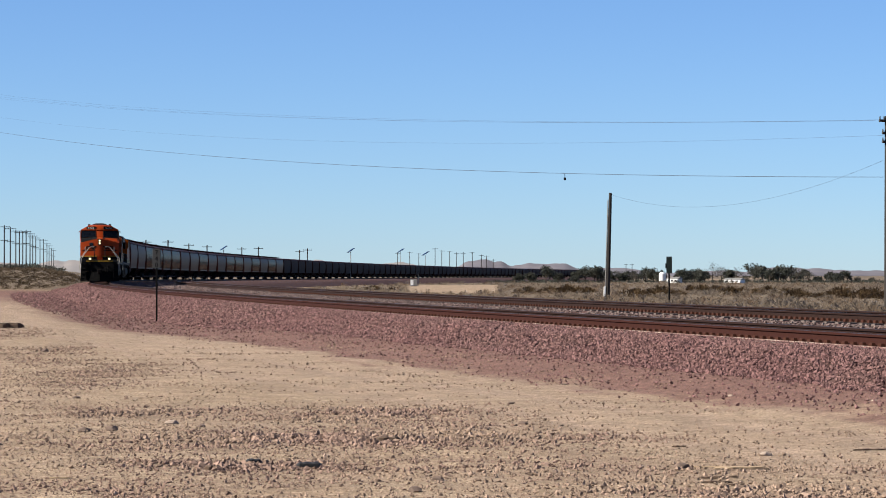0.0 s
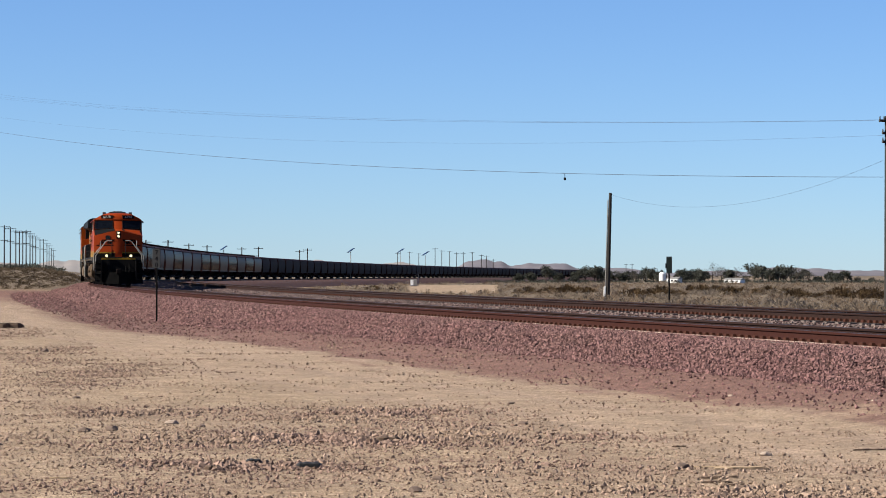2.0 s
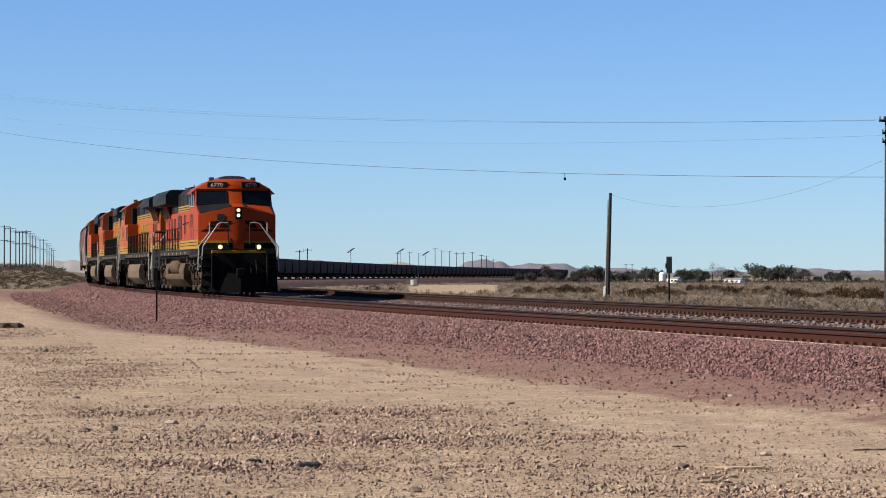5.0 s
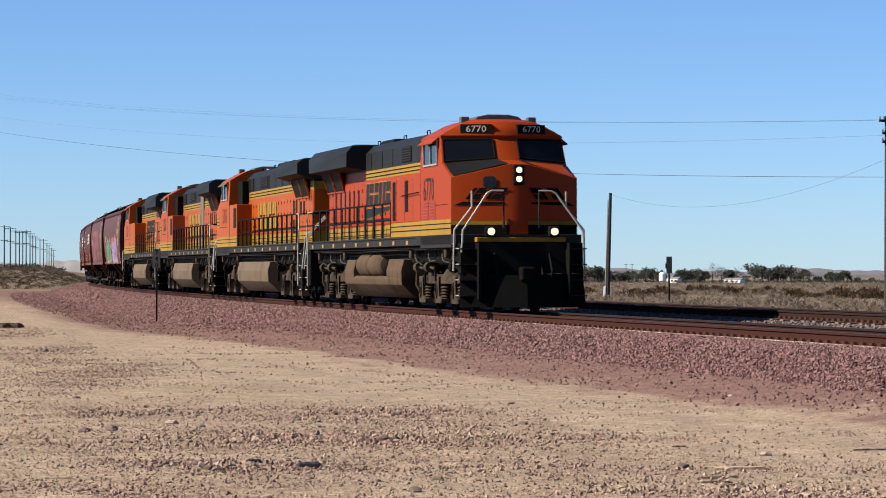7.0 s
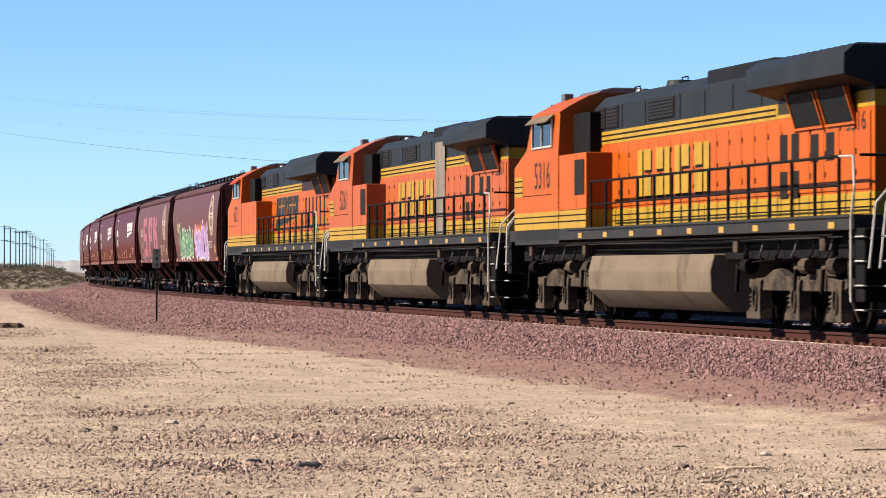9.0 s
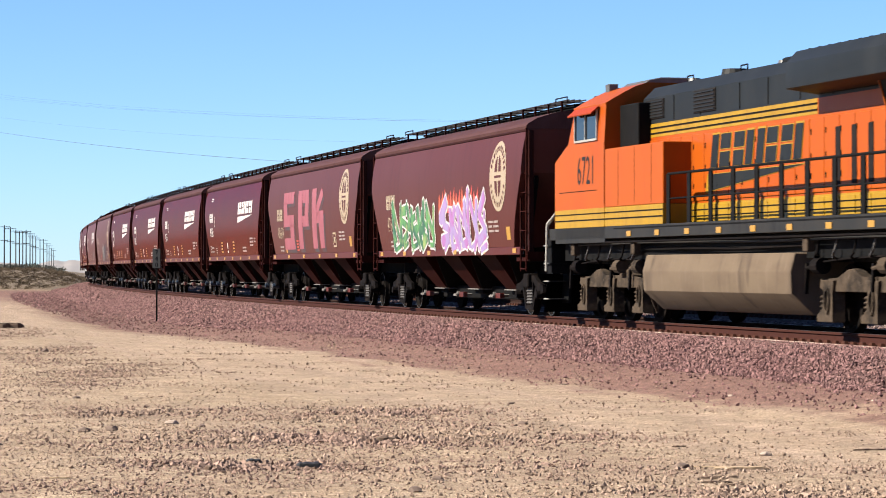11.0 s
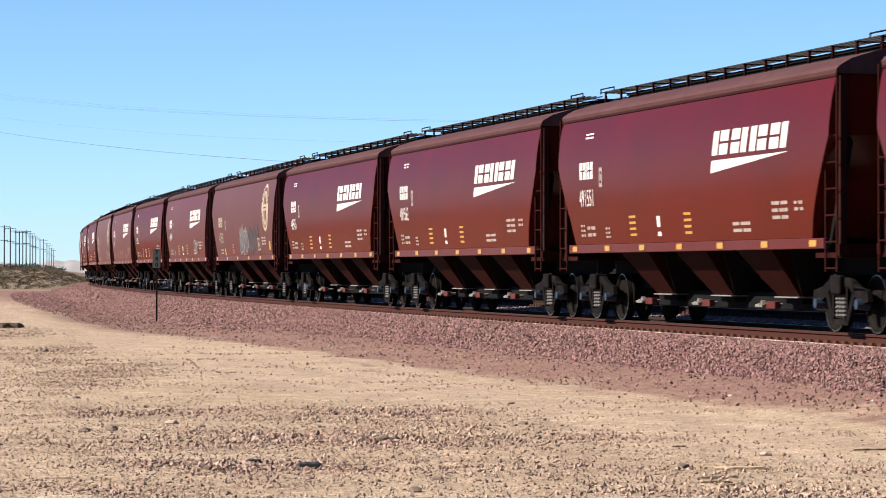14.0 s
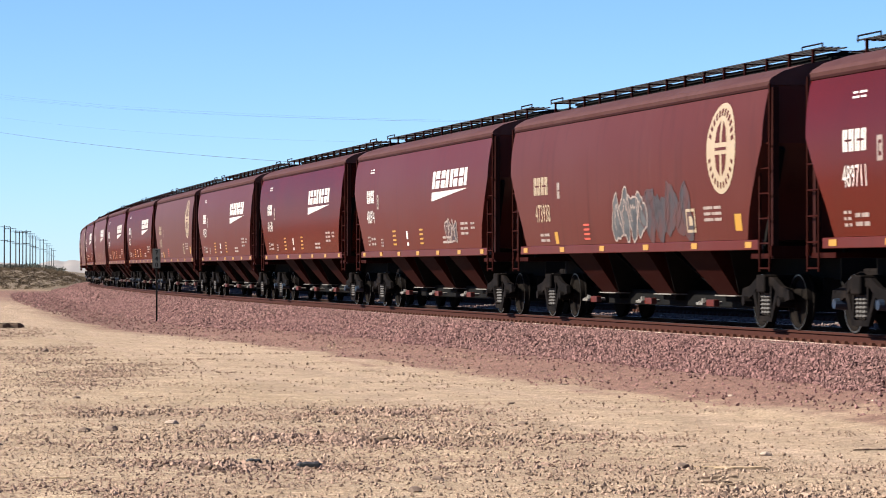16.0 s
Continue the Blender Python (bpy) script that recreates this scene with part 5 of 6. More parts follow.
    # cab and nose
    def ring(z, xr, xs, ws, xf, wf, zc=None):
        zc = z if zc is None else zc
        return [(xr, -ws, z), (xs, -ws, z), (xf, -wf, zc), (xf, wf, zc), (xs, ws, z), (xr, ws, z)]
    cr = 6.2
    for s in (-1, 1):
        part("nose_band", box(nb(), cr, 9.72, s * 1.49, s * 1.512, 1.8, 2.16, 0.004), M["yellow"], t, "yellow stripe band")
    part("front_stripe", box(nb(), 10.1, 10.46, -1.05, 1.05, 1.62, 1.73, 0.01), M["yellow"], t, "narrow yellow front stripe")
    NS, NF = 9.75, 10.2  # nose: its side corner and its blunt middle
    cab = part("cab", loft(nb(), [ring(1.8, cr, NS, 1.506, NF, 0.22), ring(2.16, cr, NS, 1.506, NF, 0.22), ring(3.12, cr, NS, 1.506, NF - 0.04, 0.22, 3.42), ring(3.46, cr, 8.75, 1.506, 9.08, 0.22, 3.56),
                                  ring(4.08, cr, 8.42, 1.47, 8.74, 0.22), ring(4.15, cr, 8.46, 1.48, 8.78, 0.22), ring(4.26, cr, 8.44, 1.3, 8.76, 0.22), ring(4.38, cr, 8.38, 1.08, 8.7, 0.22), ring(4.48, cr, 8.28, 0.88, 8.6, 0.22), ring(4.55, cr, 8.12, 0.66, 8.4, 0.22)]), paint, t, "orange wide-nose cab")
    part("nose_skirt", loft(nb(), [ring(1.5, cr, NS - 0.02, 1.5, NF - 0.02, 0.22), ring(1.797, cr, NS - 0.02, 1.5, NF - 0.02, 0.22)]), M["sill"], t)

    def on_nose(s, points, out=0.008):
        """A flat plate on one slanted face of the nose; points are (share of the way from corner to middle, height)."""
        A, B, o = Vector((NS, s * 1.506, 0)), Vector((NF, s * 0.22, 0)), Vector((0.944, s * 0.33, 0)) * out
        bm = nb()
        f = bm.faces.new([bm.verts.new(A.lerp(B, a) + o + Vector((0, 0, z))) for a, z in points])
        bmesh.ops.solidify(bm, geom=[f], thickness=-0.005)
        return bm
    for s in (-1, 1):
        # windscreen pane between side corner and centre
        def P(a, z, q):
            lo, hi = Vector((8.75, s * 1.506, 3.46)), Vector((8.42, s * 1.47, 4.08))
            lc, hc = Vector((9.08, s * 0.22, 3.56)), Vector((8.74, s * 0.22, 4.08))
            p = lo.lerp(hi, z).lerp(lc.lerp(hc, z), a)
            return p + Vector((0.02, s * 0.02, 0.0)) * q
        bm = nb()
        q = [P(0.08, 0.14, 1), P(0.93, 0.14, 1), P(0.93, 0.93, 1), P(0.08, 0.93, 1)]
        bm.faces.new([bm.verts.new(v) for v in q])
        bmesh.ops.solidify(bm, geom=bm.faces[:], thickness=0.01)
        part("windscreen", bm, M["glass"], cab, "dark windscreen glass")
        bm = nb()
        for e in ((0.05, 0.1, 0.96, 0.1), (0.96, 0.1, 0.96, 0.96), (0.96, 0.96, 0.05, 0.96), (0.05, 0.96, 0.05, 0.1)):
            rod(bm, P(e[0], e[1], 1.2), P(e[2], e[3], 1.2), 0.02, 6)
        part("windscreen_seal", bm, M["black"], cab)
        bm = nb()
        bm.faces.new([bm.verts.new(v) for v in (Vector((9.7, s * 1.45, 3.16)), Vector((10.1, s * 0.24, 3.455)), Vector((9.09, s * 0.24, 3.585)), Vector((8.77, s * 1.47, 3.485)))])
        bmesh.ops.solidify(bm, geom=bm.faces[:], thickness=0.008)
        part("nose_top_panel", bm, M["slate"] if modern else M["black"], cab, "matt dark anti-glare panel")
        # side windows
        for a, b in ((6.7, 7.45), (7.5, 8.2)):
            w = part("side_window", box(nb(), a, b, s * 1.47, s * 1.512, 3.5, 4.04, 0.01), M["glass"], cab, "dark side window")
            bm = nb()
            for r_ in ((a, b, 3.46, 3.5), (a, b, 4.04, 4.08), (a - 0.04, a, 3.46, 4.08), (b, b + 0.04, 3.46, 4.08)):
                box(bm, r_[0], r_[1], s * 1.5, s * 1.535, r_[2], r_[3])
            part("window_frame", bm, M["silver"], w, "pale metal frame")
        bm = nb()
        prism(bm, [(s * 1.5, 4.12), (s * 1.66, 3.98), (s * 1.65, 3.96), (s * 1.5, 4.08)], 6.6, 8.3, "x")
        part("sun_visor", bm, M["orange"] if modern else M["tank"], cab)
        for q in range(2 if number == "6770" else 0):
            bm = nb()
            for k in range(6):
                z = 2.2 + k * 0.075
                box(bm, 6.6 + q * 0.8, 7.2 + q * 0.8, s * 1.506, s * 1.52, z, z + 0.03)
            part("cab_vent", bm, M["red"], cab)
        part("nose_stripe", box(nb(), cr, 9.72, s * 1.512, s * 1.518, 1.93, 1.955), M["black"], cab)
        part("nose_stripe", box(nb(), cr, 9.72, s * 1.512, s * 1.518, 2.05, 2.072), M["black"], cab)
        bx0, bx1 = (4.2 if not modern else 2.5), 6.19
        box_ = part("equipment_box", box(nb(), bx0, bx1, s * 0.955, s * 1.5, 2.163, 3.27, 0.015), paint, t, "orange equipment box beside the cab")
        part("box_band", box(nb(), bx0, bx1, s * 0.955, s * 1.502, 1.803, 2.16), M["yellow"], box_)
        part("box_stripe", box(nb(), bx0, bx1, s * 1.502, s * 1.51, 1.93, 1.955), M["black"], box_)
        part("box_stripe", box(nb(), bx0, bx1, s * 1.502, s * 1.51, 2.05, 2.072), M["black"], box_)
        if not modern:
            part("box_door", box(nb(), 4.32, 5.0, s * 1.495, s * 1.515, 2.45, 3.14, 0.01), M["grille"], box_)
            patch = part("cab_patch", box(nb(), 9.05, 9.7, s * 1.5, s * 1.514, 2.5, 2.92, 0.003), M["yellow"], cab, "yellow striped patch")
            for z in (2.58, 2.7, 2.82):
                part("patch_stripe", box(nb(), 9.05, 9.7, s * 1.514, s * 1.519, z, z + 0.025), M["black"], patch)
        elif number == "6770":
            for a, z0, z1 in ((2.75, 2.22, 3.2), (4.35, 2.42, 3.2)):
                part("box_slot", box(nb(), a, a + 0.34, s * 1.495, s * 1.512, z0, z1, 0.006), M["black"], box_)
            part("grab_iron", bent(nb(), [(4.1, s * 1.5, 2.82), (4.1, s * 1.56, 2.82), (6.0, s * 1.56, 2.86), (6.0, s * 1.5, 2.86)], 0.014), M["black"], box_)
        for x in np.arange(bx0 + 0.7, bx1 - 0.3, 1.05):
            part("panel_joint", box(nb(), x, x + 0.014, s * 1.49, s * 1.503, 2.2, 3.24), M["black"], box_)
        part("cab_joint", box(nb(), cr + 0.5, cr + 3.2, s * 1.5, s * 1.509, 2.5, 2.515), M["black"], cab)
        part("cab_joint", box(nb(), cr + 0.02, cr + 0.035, s * 1.5, s * 1.509, 2.2, 3.4), M["black"], cab)
        # Black block added to paint in the dark shaded recess behind the cab.
        part("cab_recess_block", box(nb(), 5.0, bx1, s * 0.955, s * 1.2, 3.275, 4.1, 0.02), M["black"], t)
        # nose emblem, grab rails and lights
        part("nose_lower_panel", on_nose(s, [(0.0, 1.8), (1.0, 1.8), (1.0, 2.02), (0.0, 2.02)]), M["black"], cab)
        part("nose_front_stripe", on_nose(s, [(0.0, 2.024), (1.0, 2.024), (1.0, 2.11), (0.0, 2.11)]), M["yellow"], cab, "yellow nose stripe")
        if modern:
            part("nose_emblem", on_nose(s, [(0.04, 2.47), (0.93, 2.5), (0.93, 2.545), (0.2, 2.56)]), M["black"], cab, "dark swept nose emblem")
            for a0, a1 in ((0.24, 0.52), (0.58, 0.88)):
                lean = 0.16
                for p in cut_block(a0, 2.61, a1 - a0 - 0.05, 0.27, 0, 0.3):
                    part("nose_emblem_block", on_nose(s, [(x + lean * (z - 2.61) / 0.27, z) for x, z in p]), M["black"], cab, "dark slanted block of an emblem")
        part("nose_grab_rail", bent(nb(), [(10.45, s * 0.42, 1.95), (10.45, s * 0.42, 2.8)], 0.022, 8), M["sill"], t)
        bm = nb()
        bent(bm, [(10.45, s * 0.42, 2.8), (10.45, s * 0.7, 2.8), (10.47, s * 0.82, 2.74), (10.62, s * 1.42, 1.88), (10.62, s * 1.45, 1.38)], 0.024, 8)
        part("step_rail", bm, M["silver"], t, "pale step handrail")
        bm = nb()
        bent(bm, [(10.22, s * 1.12, 2.8), (10.22, s * 1.12, 2.42), (10.25, s * 1.54, 1.9), (10.25, s * 1.56, 0.95)], 0.024, 8)
        part("step_rail", bm, M["silver"], t, "pale step handrail")
        for k in range(4):
            bm = nb()
            box(bm, 10.2, 10.7, s * 1.14, s * 1.5, 0.37 + k * 0.36, 0.395 + k * 0.36)
            tread = part("step", bm, M["sill"], t)
            part("step_edge", box(nb(), 10.26, 10.6, s * 1.5, s * 1.51, 0.378 + k * 0.36, 0.4 + k * 0.36), M["silver"], tread, "pale worn step edge")
        dl = part("ditch_light_box", box(nb(), 10.42, 10.62, s * 0.749 - 0.125, s * 0.749 + 0.125, 1.74, 1.985, 0.04), M["black"], t)
        bm = nb()
        rod(bm, (10.61, s * 0.749, 1.86), (10.64, s * 0.749, 1.86), 0.085, 20)
        part("ditch_light", bm, M["ditchlight" if number == "6770" else "glass"], dl, "lit ditch light" if number == "6770" else "")
        # rear rails and steps
        bm = nb()
        bent(bm, [(-9.6, s * 1.46, 2.68), (-10.3, s * 1.5, 2.66), (-10.4, s * 1.52, 2.2), (-10.25, s * 1.52, 1.7), (-10.25, s * 1.52, 0.5)], 0.02, 8)
        part("step_rail", bm, M["silver"], t, "pale step handrail")
        bm = nb()
        bent(bm, [(-10.9, s * 0.8, 2.6), (-10.95, s * 1.4, 1.95), (-10.95, s * 1.5, 1.0)], 0.019, 8)
        part("step_rail", bm, M["silver"], t, "pale step handrail")
        for k in range(4):
            tread = part("step", box(nb(), -10.85, -10.3, s * 1.14, s * 1.5, 0.37 + k * 0.36, 0.395 + k * 0.36), M["sill"], t)
            part("step_edge", box(nb(), -10.75, -10.4, s * 1.5, s * 1.51, 0.378 + k * 0.36, 0.4 + k * 0.36), M["silver"], tread, "pale worn step edge")
        for e in (-10.9, 10.2):
            part("step_panel", box(nb(), e, e + 0.65, s * 1.04, s * 1.1, 0.3, 1.6), M["black"], t)
        for k in range(9):
            x = -9.4 + k * 1.75
            part("reflector", box(nb(), x - 0.13, x + 0.13, s * 1.502, s * 1.512, 1.6, 1.7), M["reflector"], t)
        # numbers and emblem
        def put(name, bm, material, dx, dz, w, label="", wide=1.0):
            return part(name, stuck(bm, dx=dx, dz=dz, side=s, widths=w, proud=0.004, wide=wide), M[material], t, label)
        nd = 6.6 if s < 0 else -8.1
        put("number", text_outline(number, 0.55), "slate", nd, 2.64, 1.508, "dark road number", 0.8)
        if modern:
            b, wd = emblem_blocks(-3.75 if s < 0 else -1.4, 2.35, 4.8, 0.98)
            for p in sum(b, []) + [wd]:
                mid = [sum(q[k] for q in p) / len(p) for k in (0, 1)]
                put("emblem_edge", flat([[(mid[0] + (x - mid[0]) * 1.1, mid[1] + (z - mid[1]) * 1.12) for x, z in p]]), "yellow", 0, 0, W + 0.02)
                put("emblem_block", flat([p]), "slate", 0, 0, W + 0.026, "dark slanted block of an emblem")
        else:
            for i in range(4):
                x = -2.45 + i * 1.16
                for nm, tone, gx, gz, proud in (("emblem_shade", "black", 0.05, -0.05, 0.021), ("emblem_block", "yellow", 0, 0, 0.027)):
                    put(nm, flat(cut_block(x + gx, 2.36 + gz, 0.85, 0.88, flip=i % 2 > 0)), tone, 0, 0, W + proud, "yellow block of an emblem" if tone == "yellow" else "")
        put("number", text_outline(number, 0.3), "slate", -9.7 if s < 0 else 8.6, 3.1, W + 0.02)
    stanchions(t, -9.6, 2.3 if modern else 4.0, 11 if modern else 14, plates=modern)
    part("nose_window", on_nose(-1, [(0.55, 2.92), (0.59, 2.88), (0.73, 2.88), (0.77, 2.92), (0.77, 3.1), (0.73, 3.14), (0.59, 3.14), (0.55, 3.1)], 0.014), M["glass"], cab, "small dark nose window")
    for sd in (-1, 1):
        A, B = Vector((8.44, sd * 1.25, 0)), Vector((8.72, sd * 0.26, 0))
        along, out = (B - A).normalized(), Vector((0.962, sd * 0.272, 0))
        bm = nb()
        c = A.lerp(B, 0.6) + Vector((0, 0, 4.31))
        q = [c + along * u_ * 0.37 + out * w_ + Vector((0, 0, v_)) for w_ in (-0.25, 0.06) for u_, v_ in ((-1, -0.105), (1, -0.105), (1, 0.105), (-1, 0.105))]
        vs = [bm.verts.new(v) for v in q]
        for f in ((0, 3, 2, 1), (4, 5, 6, 7), (0, 1, 5, 4), (1, 2, 6, 5), (2, 3, 7, 6), (3, 0, 4, 7)):
            bm.faces.new([vs[k] for k in f])
        board = part("number_board", bm, M["black"], cab, "black number board")
        bm = text_outline(number, 0.15)
        wide_ = max(v.co.x for v in bm.verts)
        run = along if sd < 0 else -along
        for v in bm.verts:
            v.co = c + run * (v.co.x - wide_ / 2) * 1.15 + out * 0.066 + Vector((0, 0, v.co.z - 0.075))
        part("board_number", bm, M["letter"], board, "white road number")
    bm = nb()
    prism(bm, [(-0.62, 4.52), (-0.5, 4.63), (-0.25, 4.68), (0.25, 4.68), (0.5, 4.63), (0.62, 4.52)], 6.6, 8.1, "x", 0.02)
    part("roof_unit", bm, M["galvanised"], cab, "pale grey domed roof air unit")
    for y in (-0.82, 0.82):
        part("antenna_box", box(nb(), 7.9, 8.15, y - 0.1, y + 0.1, 4.42, 4.62, 0.02), M["galvanised"], cab, "pale roof antenna box")
    hl = part("headlight_box", box(nb(), 10.0, 10.24, -0.13, 0.13, 2.94, 3.42, 0.04), M["black"], cab)
    for z in (3.08, 3.29):
        bm = nb()
        rod(bm, (10.23, 0, z), (10.26, 0, z), 0.068, 20)
        part("headlight", bm, M["headlight" if number == "6770" else "glass"], hl, "lit headlight" if number == "6770" else "")
    # pilot, plough, couplers, rear
    bm = nb()
    prism(bm, [(10.2, 1.6), (10.5, 1.6), (10.55, 0.9), (10.2, 0.9)], -1.45, 1.45, "y")
    part("pilot", bm, M["black"], t)
    bm = nb()
    for s in (-1, 1):
        vs = [bm.verts.new(p) for p in ((11.0, 0, 0.85), (10.5, s * 1.45, 0.9), (10.62, s * 1.5, 0.12), (11.1, 0, 0.12))]
        bm.faces.new(vs)
    bmesh.ops.solidify(bm, geom=bm.faces[:], thickness=0.03)
    part("snow_plough", bm, M["black"], t, "black steel plough")
    for d in (-1, 1):
        bm = nb()
        rod(bm, (d * 10.4, 0, 0.88), (d * 11.0, 0, 0.88), 0.11, 10)
        box(bm, d * 10.85, d * 11.15, -0.17, 0.17, 0.72, 1.05, 0.05)
        part("coupler", bm, M["wagon_truck"], t)
        for s in (-1, 1):
            bm = nb()
            bent(bm, [(d * 10.5, s * 0.45, 1.2), (d * 10.75, s * 0.45, 0.75), (d * 10.8, s * 0.42, 0.45)], 0.03)
            bent(bm, [(d * 10.5, s * 0.65, 1.35), (d * 10.8, s * 0.65, 0.95), (d * 10.75, s * 0.6, 0.6)], 0.03)
            part("air_hose", bm, M["black"], t)
    part("rear_pilot", box(nb(), -10.6, -10.2, -1.45, 1.45, 0.5, 1.6, 0.03), M["black"], t)
    bm = nb()
    bent(bm, [(-10.3, -1.4, 2.68), (-10.35, -0.5, 2.68), (-10.35, -0.5, 1.8)], 0.022)
    bent(bm, [(-10.3, 1.4, 2.68), (-10.35, 0.5, 2.68), (-10.35, 0.5, 1.8)], 0.022)
    part("rear_handrail", bm, M["black"], t)
    return t


locos = [locomotive("modern", "6770"), locomotive("classic", "5316", "bright"), locomotive("classic", "5261", "faded"), locomotive("modern", "6721", "bright")]
# worn primer patch on the third locomotive
part("primer_patch", box(nb(), -3.3, -2.2, 0.978, 0.99, 1.85, 4.1, 0.002), M["primer"], locos[2], "worn pale primer patch")
# ---- beside and behind the line
M["scrub"] = varied(mat("dry_scrub", (0.44, 0.355, 0.275), 0.9, 0, [(0.045, 0.46, 0.58, (0.36, 0.245, 0.16), 0.95), (0.25, 0.45, 0.65, (0.42, 0.33, 0.24), 0.7)], spec=0.1, space="world"), 0.8, 1.2)
thin(M["scrub"], 0.62)
M["rise_scrub"] = varied(mat("brown_scrub", (0.185, 0.135, 0.09), 0.9, 0, [(0.05, 0.44, 0.58, (0.095, 0.072, 0.047), 0.95), (0.02, 0.5, 0.6, (0.28, 0.21, 0.14), 0.7)], spec=0.1, space="world"), 0.7, 1.25)
thin(M["rise_scrub"], 0.55)
M["creosote"] = varied(mat("brown_green_twigs", (0.15, 0.1, 0.055), 0.9, 0, [(0.4, 0.42, 0.6, (0.2, 0.13, 0.07), 0.9)], spec=0.1, space="world"), 0.6, 1.3)
thin(M["creosote"], 0.5)
# Dark green, lightened and greyed to paint in the haze over far trees.
M["leaf"] = varied(mat("hazed_dark_foliage", (0.085, 0.092, 0.07), 0.8, 0, [(0.3, 0.4, 0.7, (0.125, 0.12, 0.085), 0.8)], space="world"), 0.6, 1.4)
M["dryleaf"] = varied(mat("bare_grey_twigs", (0.17, 0.15, 0.125), 0.9, 0, [(0.3, 0.4, 0.7, (0.12, 0.11, 0.08), 0.8)], space="world"), 0.6, 1.4)
thin(M["leaf"], 0.4)
thin(M["dryleaf"], 0.4)
M["bark"] = mat("grey_bark", (0.12, 0.09, 0.07), 0.9, 0, [(6, 0.4, 0.7, (0.07, 0.05, 0.04), 0.8)])
# Distance haze is mixed into both hill colours.
M["hill"] = mat("hazed_violet_hills", (0.3, 0.29, 0.33), 1.0, 0, [((0.004, 0.004, 0.05), 0.4, 0.65, (0.27, 0.25, 0.285), 0.8), (0.03, 0.45, 0.65, (0.36, 0.33, 0.35), 0.6)], spec=0.0, space="world")
M["palehill"] = mat("hazed_pale_hills", (0.5, 0.47, 0.46), 1.0, 0, [(0.004, 0.4, 0.65, (0.42, 0.4, 0.4), 0.8), (0.02, 0.45, 0.65, (0.55, 0.5, 0.47), 0.6)], spec=0.0, space="world")
M["rubber"] = mat("black_rubber", (0.012, 0.012, 0.013), 0.7, 0, [(20, 0.5, 0.7, (0.05, 0.04, 0.035), 0.6)], 0.004, 40)
M["rock"] = mat("brown_rock", (0.3, 0.2, 0.145), 0.9, 0, [(9, 0.4, 0.7, (0.13, 0.09, 0.07), 0.8), (40, 0.5, 0.7, (0.32, 0.24, 0.18), 0.6)], 0.01, 20)
M["palerock"] = mat("pale_rock", (0.72, 0.56, 0.43), 0.9, 0, [(9, 0.4, 0.7, (0.4, 0.31, 0.24), 0.8)], 0.01, 20)
M["lath"] = mat("bleached_wood", (0.85, 0.62, 0.38), 0.9, 0, [((3, 30, 30), 0.4, 0.7, (0.6, 0.42, 0.25), 0.8)], 0.004, 30)
M["twig"] = mat("dry_brown_twig", (0.17, 0.1, 0.06), 0.9, 0, [(20, 0.4, 0.7, (0.2, 0.15, 0.1), 0.7)])
M["signgrey"] = mat("weathered_sign_sheet", (0.048, 0.048, 0.046), 0.6, 0.1, [(6, 0.4, 0.7, (0.045, 0.044, 0.04), 0.7)])
M["signdark"] = mat("dark_green_sign_back", (0.02, 0.035, 0.03), 0.7, 0, [(6, 0.4, 0.7, (0.04, 0.05, 0.045), 0.7)], spec=0.2)
M["solar"] = mat("solar_cells", (0.02, 0.024, 0.04), 0.15, 0, [(9, 0.45, 0.6, (0.04, 0.05, 0.07), 0.6)])
M["galv"] = mat("galvanised_box", (0.48, 0.46, 0.42), 0.55, 0.2, [(5, 0.4, 0.7, (0.36, 0.33, 0.29), 0.7)])


def pole(x, y, height, r=0.14, lean=0.0, arms=(), label="weathered wooden utility pole", group="utility poles", base=None, conduit=False):
    z = float(ground_z(x, y)) if base is None else base
    t = thing("utility_pole", label, "utility pole", group)
    t.matrix_basis = pose(x, y, z, 0, lean, 0)
    part("pole", rod(nb(), (0, 0, -0.3), (0, 0, height), r, 10, r * 0.72), M["pole"], t)
    for h, half, turn in arms:
        bm = nb()
        c, s_ = math.cos(turn), math.sin(turn)
        p, q = Vector((-half * c, -half * s_, height - h)), Vector((half * c, half * s_, height - h))
        rod(bm, p, q, 0.07, 6)
        a = part("crossarm", bm, M["pole"], t)
        for f in (0.04, 0.3, 0.7, 0.96):
            v = p.lerp(q, f)
            part("insulator", rod(nb(), v, v + Vector((0, 0, 0.22)), 0.05, 6, 0.03), M["signgrey"], a)
    if conduit:
        part("riser", rod(nb(), (-r * 1.15, -0.06, 0.0), (-r * 1.05, -0.06, height * 0.93), 0.035, 8), M["galv"], t, "thin grey cable riser")
        bm = nb()
        box(bm, -0.32, -0.16, -0.16, 0.02, 0.0, 1.0, 0.03)
        part("conduit", bm, M["white"], t, "white-painted conduit")
    return t


def wire(a, b, sag, r, label="thin overhead wire", n=40):
    a, b = Vector(a), Vector(b)
    pts = []
    for i in range(n + 1):
        s = i / n
        p = a.lerp(b, s)
        p.z -= sag * 4 * s * (1 - s)
        pts.append(p)
    rings = [[(p.x, p.y, p.z + r), (p.x + r, p.y, p.z - r * 0.5), (p.x - r, p.y, p.z - r * 0.5)] for p in pts]
    ob = part("overhead_wire", loft(nb(), rings), M["wire"])
    return tagged(ob, label, "wire", "overhead wires")


# the two poles behind the far track, and their wires
corner = (23.2, 158.0)
pole(corner[0], corner[1], 10.1, 0.17, 0, ((0.25, 0.5, 0.5), (0.9, 0.3, 0.5), (1.35, 0.3, 0.5)), "tall dark wooden utility pole with short crossarms")
